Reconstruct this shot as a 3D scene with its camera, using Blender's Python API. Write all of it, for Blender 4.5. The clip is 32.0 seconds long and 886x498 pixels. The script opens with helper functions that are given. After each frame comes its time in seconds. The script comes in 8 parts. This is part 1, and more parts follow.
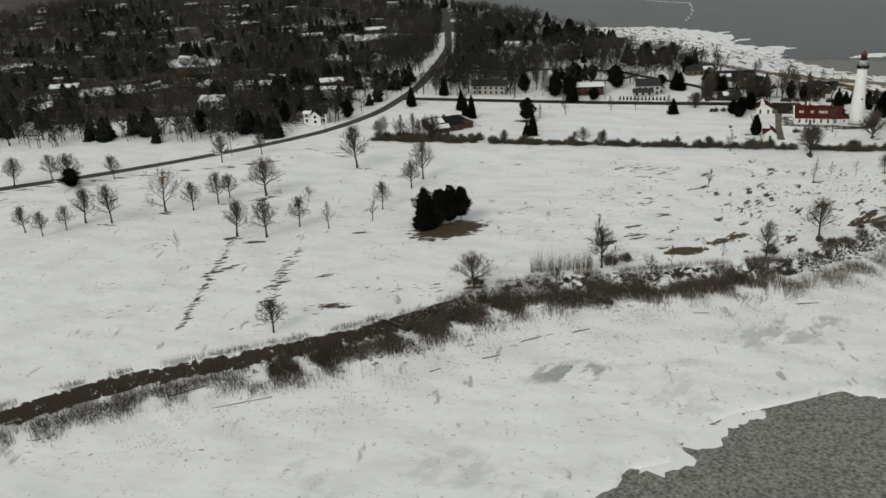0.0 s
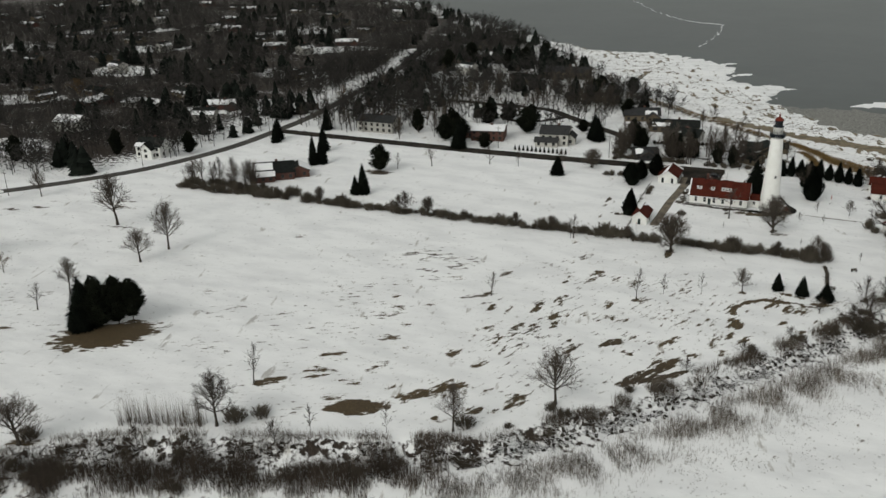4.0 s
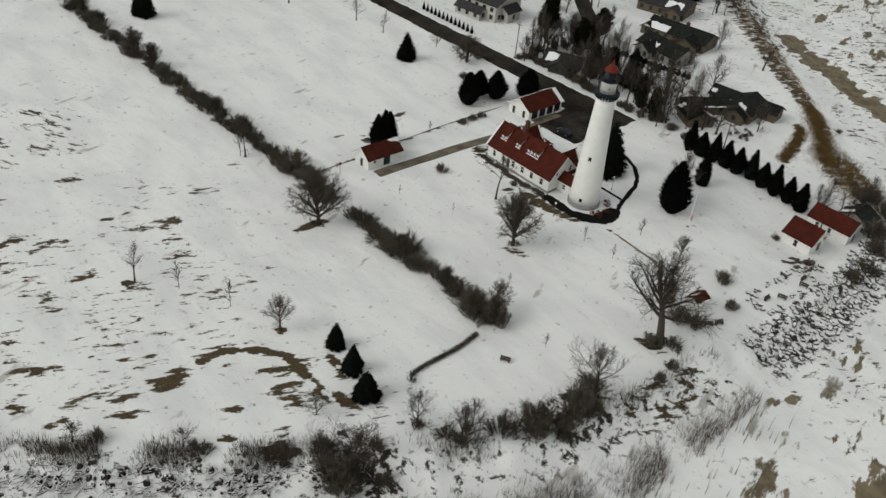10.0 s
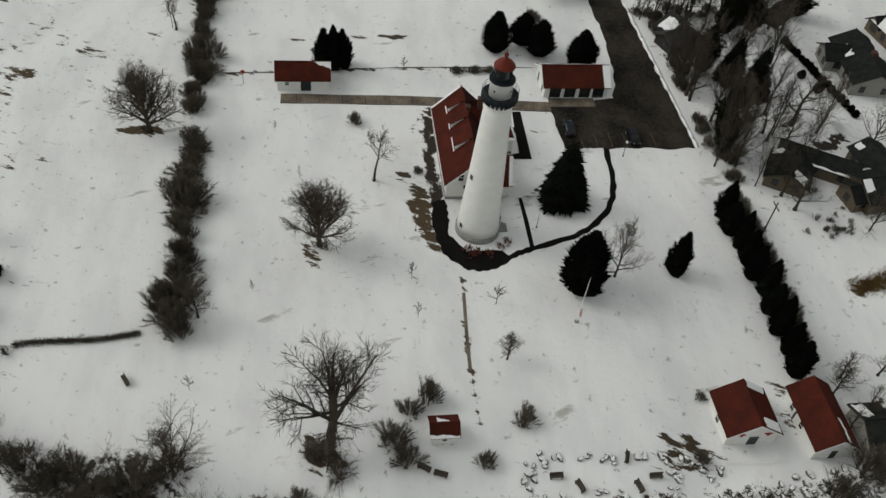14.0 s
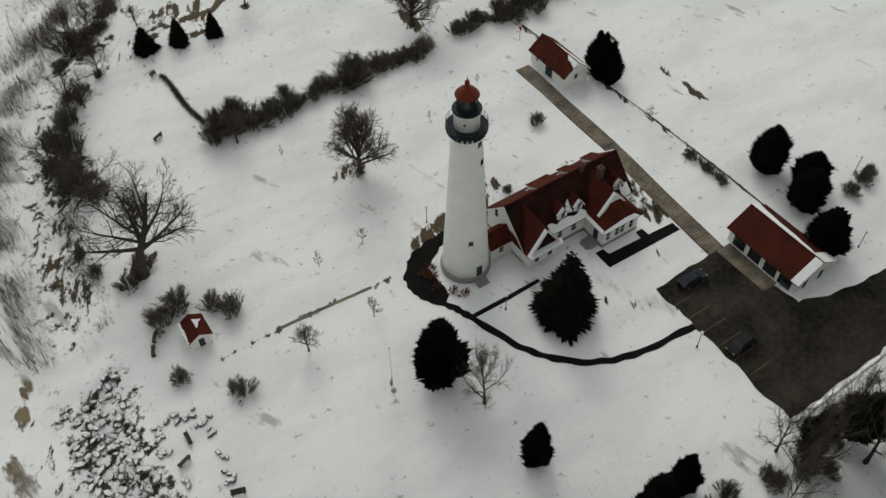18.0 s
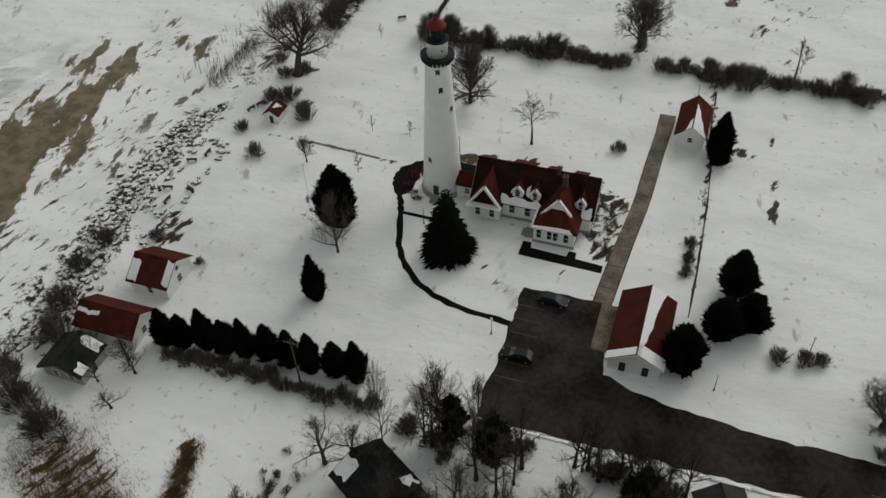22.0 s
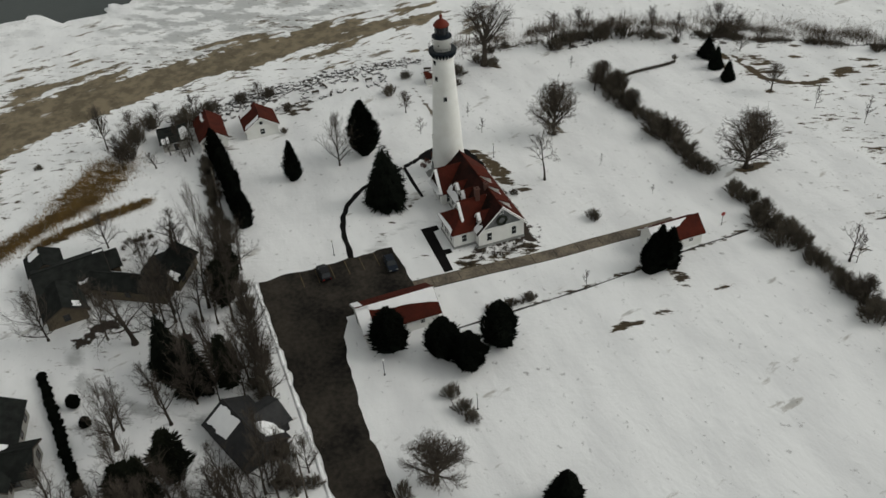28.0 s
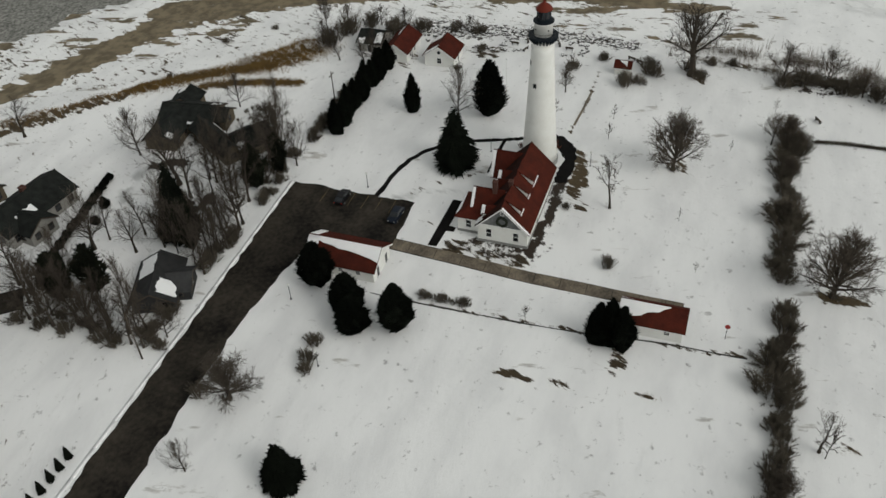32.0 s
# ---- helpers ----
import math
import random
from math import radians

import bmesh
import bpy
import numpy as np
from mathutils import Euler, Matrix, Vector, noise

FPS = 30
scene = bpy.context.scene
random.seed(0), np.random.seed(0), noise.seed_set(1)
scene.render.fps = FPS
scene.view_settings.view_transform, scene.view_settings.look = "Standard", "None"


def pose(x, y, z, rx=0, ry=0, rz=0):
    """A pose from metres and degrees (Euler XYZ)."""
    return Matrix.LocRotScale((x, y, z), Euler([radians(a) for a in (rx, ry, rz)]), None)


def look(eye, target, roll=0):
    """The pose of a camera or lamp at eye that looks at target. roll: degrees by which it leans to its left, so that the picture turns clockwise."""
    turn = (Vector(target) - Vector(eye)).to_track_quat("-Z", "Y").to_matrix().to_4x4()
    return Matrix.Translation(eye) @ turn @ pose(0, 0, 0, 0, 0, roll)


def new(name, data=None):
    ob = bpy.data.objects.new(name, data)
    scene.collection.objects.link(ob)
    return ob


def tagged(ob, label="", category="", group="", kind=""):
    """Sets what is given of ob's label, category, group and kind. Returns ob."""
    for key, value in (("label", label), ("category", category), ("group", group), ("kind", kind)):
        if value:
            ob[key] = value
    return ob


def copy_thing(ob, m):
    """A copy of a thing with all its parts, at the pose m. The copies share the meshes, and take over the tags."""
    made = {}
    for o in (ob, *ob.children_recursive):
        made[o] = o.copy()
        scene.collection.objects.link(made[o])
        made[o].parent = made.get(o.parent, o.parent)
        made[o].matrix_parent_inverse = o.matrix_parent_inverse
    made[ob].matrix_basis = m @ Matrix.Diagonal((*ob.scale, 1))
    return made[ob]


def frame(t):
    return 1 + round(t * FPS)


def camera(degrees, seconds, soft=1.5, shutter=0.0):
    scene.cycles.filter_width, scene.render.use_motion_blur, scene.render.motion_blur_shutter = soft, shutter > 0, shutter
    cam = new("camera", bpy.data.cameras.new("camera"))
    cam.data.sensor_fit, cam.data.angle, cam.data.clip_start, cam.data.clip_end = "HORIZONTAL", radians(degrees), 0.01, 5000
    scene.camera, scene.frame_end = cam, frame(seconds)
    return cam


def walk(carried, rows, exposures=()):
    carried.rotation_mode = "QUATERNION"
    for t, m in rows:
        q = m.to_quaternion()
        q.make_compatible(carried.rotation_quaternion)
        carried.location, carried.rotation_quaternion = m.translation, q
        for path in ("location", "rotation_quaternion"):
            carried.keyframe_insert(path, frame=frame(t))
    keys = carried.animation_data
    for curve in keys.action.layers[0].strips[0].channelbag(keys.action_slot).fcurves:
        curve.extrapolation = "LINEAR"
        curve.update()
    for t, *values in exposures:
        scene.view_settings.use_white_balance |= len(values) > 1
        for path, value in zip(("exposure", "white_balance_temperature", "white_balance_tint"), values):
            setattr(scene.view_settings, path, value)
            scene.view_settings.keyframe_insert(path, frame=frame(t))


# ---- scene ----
cam = camera(54.6, 32.0)
PATH = [
    (0, (-4.542, -2.941, 101.078), (-5.072, -1.16, 100.337), -2.8),
    (0.5, (7.012, 11.845, 100.991), (6.435, 13.614, 100.256), -2.9),
    (1, (18.398, 26.497, 100.854), (17.781, 28.255, 100.126), -3.0),
    (1.5, (29.463, 40.951, 100.672), (28.814, 42.701, 99.954), -3.1),
    (2, (40.128, 55.299, 100.468), (39.452, 57.041, 99.755), -2.9),
    (2.5, (50.491, 69.565, 100.249), (49.794, 71.3, 99.539), -2.6),
    (3, (60.697, 83.665, 100.043), (59.982, 85.392, 99.332), -2.3),
    (3.5, (70.728, 97.662, 99.855), (69.996, 99.379, 99.137), -1.7),
    (4, (80.523, 111.573, 99.687), (79.767, 113.273, 98.953), -1.3),
    (4.5, (89.844, 125.484, 99.549), (89.065, 127.164, 98.794), -0.7),
    (6.5, (124.364, 181.687, 98.814), (123.433, 183.214, 97.918), 1.2),
    (7, (132.089, 195.627, 98.799), (131.101, 197.102, 97.878), 1.6),
    (7.5, (139.12, 209.52, 98.801), (138.086, 210.951, 97.862), 2.0),
    (8, (145.567, 223.687, 98.806), (144.497, 225.077, 97.845), 2.8),
    (8.5, (151.458, 238.301, 98.782), (150.371, 239.653, 97.787), 3.9),
    (9, (156.686, 252.987, 98.714), (155.578, 254.287, 97.674), 4.9),
    (9.5, (161.259, 267.479, 98.625), (160.129, 268.712, 97.529), 5.8),
    (10, (165.022, 281.935, 98.536), (163.861, 283.085, 97.384), 6.4),
    (10.5, (167.891, 296.295, 98.489), (166.692, 297.345, 97.28), 6.5),
    (11, (170.129, 310.592, 98.439), (168.889, 311.531, 97.182), 6.5),
    (11.5, (171.605, 324.693, 98.369), (170.331, 325.536, 97.078), 6.5),
    (12, (172.315, 338.661, 98.195), (171.014, 339.414, 96.876), 7.0),
    (12.5, (172.077, 352.533, 98.033), (170.753, 353.189, 96.685), 7.5),
    (13, (170.735, 366.263, 97.916), (169.399, 366.821, 96.537), 7.9),
    (13.5, (168.035, 379.698, 97.832), (166.687, 380.141, 96.422), 8.0),
    (15.5, (150.376, 431.42, 96.409), (149.161, 431.102, 94.853), 2.0),
    (16, (144.672, 443.182, 96.116), (143.529, 442.668, 94.557), 0.2),
    (16.5, (138.169, 454.055, 95.963), (137.106, 453.372, 94.412), -0.5),
    (17, (130.978, 464.227, 95.935), (130.014, 463.39, 94.396), -0.8),
    (17.5, (123.172, 473.763, 96.012), (122.331, 472.792, 94.479), -1.0),
    (18, (114.713, 482.789, 96.214), (114.015, 481.701, 94.688), -1.2),
    (18.5, (105.552, 491.13, 96.415), (105.017, 489.934, 94.904), -1.7),
    (19, (95.708, 498.636, 96.574), (95.343, 497.351, 95.085), -1.9),
    (19.5, (85.276, 505.362, 96.769), (85.08, 504.016, 95.302), -1.6),
    (20, (74.507, 511.036, 96.925), (74.469, 509.658, 95.476), -2.2),
    (20.5, (63.578, 515.847, 97.075), (63.682, 514.462, 95.636), -2.4),
    (21, (52.541, 519.82, 97.232), (52.78, 518.449, 95.795), -2.4),
    (21.5, (41.279, 522.862, 97.433), (41.644, 521.51, 96.004), -2.0),
    (22, (30.06, 524.638, 97.612), (30.56, 523.312, 96.2), -2.6),
    (22.5, (19.104, 525.103, 97.759), (19.741, 523.814, 96.368), -3.7),
    (23, (8.4, 524.424, 97.874), (9.176, 523.181, 96.513), -4.5),
    (23.5, (-1.994, 522.759, 97.964), (-1.084, 521.576, 96.633), -5.2),
    (24, (-12.115, 520.091, 98.026), (-11.083, 518.973, 96.727), -5.7),
    (24.5, (-21.824, 516.465, 98.051), (-20.695, 515.425, 96.769), -6.1),
    (25, (-30.888, 511.734, 98.023), (-29.68, 510.778, 96.748), -6.3),
    (25.5, (-38.872, 505.78, 97.969), (-37.602, 504.907, 96.695), -6.1),
    (27.5, (-65.132, 475.98, 97.161), (-63.672, 475.418, 95.915), -5.0),
    (28, (-69.658, 467.174, 97.036), (-68.175, 466.681, 95.788), -3.8),
    (28.5, (-72.85, 457.681, 97.071), (-71.351, 457.274, 95.811), -2.8),
    (29, (-74.8, 447.767, 97.139), (-73.281, 447.487, 95.869), -2.8),
    (29.5, (-75.987, 437.719, 97.262), (-74.452, 437.593, 95.986), -3.3),
    (30, (-76.373, 427.713, 97.436), (-74.836, 427.741, 96.157), -3.9),
    (30.5, (-75.487, 417.726, 97.57), (-73.959, 417.883, 96.288), -3.7),
    (31, (-73.317, 407.677, 97.652), (-71.813, 407.959, 96.364), -3.4),
    (31.5, (-69.969, 397.615, 97.664), (-68.506, 398.027, 96.364), -3.4),
    (32, (-65.873, 387.574, 97.652), (-64.464, 388.116, 96.341), -3.5),
]
walk(cam, [(t, look(eye, target, roll)) for t, eye, target, roll in PATH], [(0, 0.4), (4, 0.45), (8.3, 0.56), (10, 0.44), (12, 0.42), (13, 0.32), (16, 0.42), (20, 0.36), (21.5, 0.24), (23, 0.22), (25.5, 0.3), (28, 0.32), (32, 0.38)])

# ---------------------------------------------------------------- light
world = bpy.data.worlds.new("winter_sky")
scene.world = world
world.use_nodes = True
wn, wl = world.node_tree.nodes, world.node_tree.links
wn.clear()
SUN_EL, SUN_ROT = radians(38), radians(200)
sky = wn.new("ShaderNodeTexSky")
sky.sky_type, sky.sun_disc, sky.sun_elevation, sky.sun_rotation = "NISHITA", False, SUN_EL, SUN_ROT
grey = wn.new("ShaderNodeHueSaturation")
grey.inputs["Saturation"].default_value = 0.12
back = wn.new("ShaderNodeBackground")
back.inputs["Strength"].default_value = 0.115
wout = wn.new("ShaderNodeOutputWorld")
wl.new(sky.outputs[0], grey.inputs["Color"])
tint = wn.new("ShaderNodeMix")
tint.data_type, tint.blend_type = "RGBA", "MULTIPLY"
tint.inputs["Factor"].default_value, tint.inputs["B"].default_value = 1.0, (0.985, 1.0, 0.935, 1.0)
wl.new(grey.outputs[0], tint.inputs["A"])
wl.new(tint.outputs["Result"], back.inputs["Color"])
wl.new(back.outputs[0], wout.inputs["Surface"])
sun = new("sun", bpy.data.lights.new("sun", "SUN"))
sun.data.energy, sun.data.angle, sun.data.color = 0.55, radians(25), (1.0, 0.97, 0.92)
sun.matrix_world = look((0, 0, 200), (math.sin(SUN_ROT + math.pi) * 100, math.cos(SUN_ROT + math.pi) * 100, 200 - 100 * math.tan(SUN_EL)))


# ---------------------------------------------------------------- materials
def rgba(c):
    return (*c, 1.0)


def material(name, colour, second=None, scale=3.0, amount=0.5, rough=0.8, bump=0.0, bump_scale=30.0, metal=0.0, spread=0.0,
             island=0.0, stretch=(1, 1, 1), spec=0.3):
    """A two-scale mottled surface; spread varies it from object to object, island from piece to piece in a joined mesh."""
    m = bpy.data.materials.new(name)
    m.use_nodes = True
    n, l = m.node_tree.nodes, m.node_tree.links
    p = n["Principled BSDF"]
    p.inputs["Roughness"].default_value, p.inputs["Metallic"].default_value = rough, metal
    p.inputs["Specular IOR Level"].default_value = spec
    co, mp = n.new("ShaderNodeTexCoord"), n.new("ShaderNodeMapping")
    mp.inputs["Scale"].default_value = stretch
    l.new(co.outputs["Object"], mp.inputs["Vector"])
    big, fine = n.new("ShaderNodeTexNoise"), n.new("ShaderNodeTexNoise")
    big.inputs["Scale"].default_value, big.inputs["Detail"].default_value = scale, 5
    fine.inputs["Scale"].default_value, fine.inputs["Detail"].default_value = scale * 9, 3
    l.new(mp.outputs[0], big.inputs["Vector"]), l.new(mp.outputs[0], fine.inputs["Vector"])
    both = n.new("ShaderNodeMath")
    both.operation, both.inputs[1].default_value = "MULTIPLY_ADD", 0.65
    l.new(big.outputs[0], both.inputs[0])
    third = n.new("ShaderNodeMath")
    third.operation, third.inputs[1].default_value = "MULTIPLY", 0.35
    l.new(fine.outputs[0], third.inputs[0]), l.new(third.outputs[0], both.inputs[2])
    ramp = n.new("ShaderNodeMapRange")
    ramp.inputs["From Min"].default_value, ramp.inputs["From Max"].default_value = 0.36, 0.64
    ramp.inputs["To Max"].default_value = amount
    l.new(both.outputs[0], ramp.inputs["Value"])
    mix = n.new("ShaderNodeMix")
    mix.data_type = "RGBA"
    mix.inputs["A"].default_value = rgba(colour)
    mix.inputs["B"].default_value = rgba(second or tuple(c * 0.6 for c in colour))
    l.new(ramp.outputs[0], mix.inputs["Factor"])
    colour_out = mix.outputs["Result"]
    if spread or island:
        rnd = n.new("ShaderNodeObjectInfo").outputs["Random"] if spread else n.new("ShaderNodeNewGeometry").outputs["Random Per Island"]
        hs, mr = n.new("ShaderNodeHueSaturation"), n.new("ShaderNodeMapRange")
        k = spread or island
        mr.inputs["To Min"].default_value, mr.inputs["To Max"].default_value = 1 - k, 1 + k
        l.new(rnd, mr.inputs["Value"]), l.new(mr.outputs[0], hs.inputs["Value"]), l.new(colour_out, hs.inputs["Color"])
        colour_out = hs.outputs[0]
    l.new(colour_out, p.inputs["Base Color"])
    if bump:
        bn, bp_ = n.new("ShaderNodeTexNoise"), n.new("ShaderNodeBump")
        bn.inputs["Scale"].default_value, bn.inputs["Detail"].default_value = bump_scale, 6
        bp_.inputs["Strength"].default_value, bp_.inputs["Distance"].default_value = bump, 0.05
        l.new(mp.outputs[0], bn.inputs["Vector"]), l.new(bn.outputs[0], bp_.inputs["Height"]), l.new(bp_.outputs[0], p.inputs["Normal"])
    return m


M_WHITE = material("white_paint", (0.71, 0.71, 0.685), (0.6, 0.59, 0.55), 0.6, 0.6, 0.6, 0.15, 12)
M_TRIM = material("white_trim", (0.74, 0.74, 0.72), (0.6, 0.6, 0.57), 2, 0.5, 0.5)
M_RED = material("red_roof_tile", (0.076, 0.0168, 0.0105), (0.04, 0.0115, 0.008), 0.5, 1.0, 0.9, 0.6, 9, spread=0.08, spec=0.05)
M_LANTERN_RED = material("red_lantern_paint", (0.125, 0.019, 0.009), (0.08, 0.013, 0.008), 1.5, 0.6, 0.6, spec=0.15)
M_BRICK = material("red_brick", (0.085, 0.037, 0.027), (0.055, 0.026, 0.02), 2.5, 0.8, 0.85, 0.4, 20)
M_ROOFDARK = material("dark_shingle", (0.021, 0.0232, 0.021), (0.0085, 0.0092, 0.0088), 0.8, 0.9, 0.9, 0.4, 8, spread=0.25, spec=0.06)
M_ROOFGREY = material("grey_shingle", (0.042, 0.042, 0.042), (0.022, 0.022, 0.023), 0.8, 0.8, 0.9, 0.4, 8, spread=0.25, spec=0.1)
M_SIDING = material("pale_siding", (0.36, 0.35, 0.32), (0.26, 0.25, 0.23), 1.2, 0.6, 0.7, 0.2, 10, spread=0.35)
M_TAN = material("tan_siding", (0.11, 0.088, 0.056), (0.075, 0.058, 0.04), 1.5, 0.7, 0.75, 0.2, 10)
M_GLASS = material("dark_window_glass", (0.012, 0.014, 0.016), (0.02, 0.022, 0.025), 1, 0.5, 0.12, spec=0.5)
M_NAVY = material("dark_gallery_paint", (0.007, 0.011, 0.016), (0.012, 0.016, 0.02), 2, 0.6, 0.6, spec=0.12)
# darker, patchy brown-red for the house's north slope and north-facing gable tiles
M_REDBROWN = material("dark_red_tile", (0.034, 0.011, 0.0082), (0.0085, 0.0066, 0.0055), 0.35, 1.0, 0.9, 0.5, 9, spec=0.05)
M_GREY = material("grey_stone", (0.26, 0.26, 0.25), (0.18, 0.18, 0.17), 1.2, 0.7, 0.8, 0.3, 10)
M_METAL = material("dark_iron", (0.04, 0.042, 0.045), (0.06, 0.06, 0.06), 3, 0.5, 0.5, metal=0.3)
M_GREEN = material("dark_green_door", (0.014, 0.026, 0.024), (0.01, 0.018, 0.017), 2, 0.5, 0.6)
M_SNOW = material("snow_cover", (0.8, 0.8, 0.8), (0.7, 0.7, 0.71), 0.8, 0.5, 0.75, 0.5, 3)
M_ASPHALT = material("wet_asphalt", (0.046, 0.039, 0.031), (0.0085, 0.0078, 0.007), 0.14, 1.0, 0.85, 0.3, 14, spec=0.06)
M_WALK = material("dark_wet_walk", (0.0055, 0.0052, 0.005), (0.011, 0.01, 0.0095), 0.5, 0.8, 0.85, spec=0.05)
M_CONCRETE = material("old_concrete", (0.205, 0.168, 0.122), (0.055, 0.046, 0.037), 0.3, 1.0, 0.85, 0.3, 8)
M_JOINT = material("dark_joint", (0.03, 0.027, 0.022), None, 2, 0.5, 0.9)
M_YELLOW = material("worn_yellow_paint", (0.13, 0.09, 0.03), (0.04, 0.033, 0.024), 1.2, 1.0, 0.8)
M_BARK = material("grey_bark", (0.06, 0.05, 0.041), (0.033, 0.028, 0.023), 2, 0.8, 1.0, spread=0.25, spec=0.05)
M_TWIG = material("bare_twigs", (0.085, 0.071, 0.058), (0.045, 0.038, 0.031), 0.8, 0.8, 1.0, spread=0.3, spec=0.05)
M_BRUSH = material("winter_brush", (0.118, 0.102, 0.08), (0.058, 0.05, 0.04), 0.5, 0.9, 1.0, spread=0.2, spec=0.05)
M_BANK = material("bluff_stems", (0.145, 0.118, 0.096), (0.07, 0.057, 0.047), 0.12, 1.0, 1.0, island=0.45, spec=0.05)
M_WOODS = material("far_bare_woods", (0.05, 0.047, 0.0425), (0.025, 0.024, 0.022), 0.02, 0.9, 1.0, island=0.4, spec=0.03)
M_REED = material("dry_reeds", (0.18, 0.15, 0.12), (0.095, 0.078, 0.063), 0.2, 0.9, 0.95, island=0.35)
M_DUNE = material("dry_dune_grass", (0.2, 0.125, 0.042), (0.095, 0.062, 0.026), 0.3, 0.9, 0.95, island=0.3)
M_FIR = material("dark_spruce_needles", (0.0075, 0.0095, 0.0068), (0.0035, 0.0045, 0.0033), 0.6, 0.8, 1.0, spread=0.25, spec=0.03)
M_PINE = material("dark_pine_needles", (0.0125, 0.0145, 0.009), (0.0045, 0.0055, 0.004), 0.6, 0.8, 1.0, spread=0.25, spec=0.03)
M_FARFIR = material("far_conifer_needles", (0.0105, 0.013, 0.0105), (0.006, 0.0075, 0.006), 0.03, 0.8, 1.0, island=0.3, spec=0.03)
M_WILLOW = material("golden_willow_twigs", (0.1, 0.062, 0.024), (0.05, 0.034, 0.018), 0.5, 0.8, 1.0, spec=0.05)
M_ROAD = material("worn_grey_road", (0.085, 0.08, 0.072), (0.045, 0.042, 0.038), 0.06, 1.0, 0.85, 0.3, 14, spec=0.08)
M_RUST = material("rust_shrub", (0.13, 0.038, 0.018), (0.07, 0.025, 0.015), 1, 0.8, 0.95)
M_STONE = material("shore_stone", (0.125, 0.12, 0.112), (0.05, 0.047, 0.044), 0.8, 0.9, 0.9, 0.5, 6, spread=0.4)
M_CARBLUE = material("dark_blue_car_paint", (0.005, 0.009, 0.017), (0.008, 0.012, 0.02), 1, 0.4, 0.45, spec=0.2)
M_CARBLACK = material("black_car_paint", (0.005, 0.005, 0.006), (0.009, 0.009, 0.01), 1, 0.4, 0.45, spec=0.2)
M_RUBBER = material("black_rubber", (0.012, 0.012, 0.012), None, 4, 0.4, 0.9)
M_STOP = material("red_sign", (0.3, 0.02, 0.015), (0.22, 0.016, 0.012), 3, 0.5, 0.5)
M_WOOD = material("weathered_wood", (0.075, 0.06, 0.046), (0.045, 0.036, 0.028), 1.5, 0.8, 0.9, stretch=(1, 1, 6))
M_WREATH = material("wreath_green", (0.012, 0.017, 0.011), (0.02, 0.02, 0.012), 4, 0.7, 0.9)
M_FLAGRED = material("flag_cloth", (0.3, 0.05, 0.05), (0.55, 0.52, 0.5), 3, 0.8, 0.8)
M_WATER = material("cold_lake_water", (0.027, 0.034, 0.032), (0.044, 0.052, 0.049), 0.012, 0.8, 0.45, 0.5, 0.6, spec=0.16)
M_GABLE = material("grey_gable_shingle", (0.16, 0.165, 0.165), (0.09, 0.093, 0.093), 1.5, 0.9, 0.85, 0.3, 12)
M_DEBRIS = material("dark_bank_debris", (0.05, 0.043, 0.036), (0.022, 0.019, 0.017), 0.5, 0.9, 0.95, 0.4, 6, island=0.45, spec=0.08)
M_SLUSH = material("grey_slush_ice", (0.055, 0.055, 0.048), (0.3, 0.295, 0.27), 1.3, 1.0, 0.75, 1.0, 1.6, spec=0.15)


def snow_on_top(m, low=0.55, high=0.85):
    """Lays snow over the upward faces of a material."""
    n, l = m.node_tree.nodes, m.node_tree.links
    p = n["Principled BSDF"]
    old = p.inputs["Base Color"].links[0].from_socket
    geo, sep, mr, mx = n.new("ShaderNodeNewGeometry"), n.new("ShaderNodeSeparateXYZ"), n.new("ShaderNodeMapRange"), n.new("ShaderNodeMix")
    mx.data_type = "RGBA"
    mr.inputs["From Min"].default_value, mr.inputs["From Max"].default_value = low, high
    l.new(geo.outputs["Normal"], sep.inputs[0]), l.new(sep.outputs["Z"], mr.inputs["Value"]), l.new(mr.outputs[0], mx.inputs["Factor"])
    l.new(old, mx.inputs["A"]), l.new(mx.outputs["Result"], p.inputs["Base Color"])
    mx.inputs["B"].default_value = (0.74, 0.74, 0.74, 1)


snow_on_top(M_STONE, 0.66, 0.9)
snow_on_top(M_DEBRIS, 0.72, 0.92)


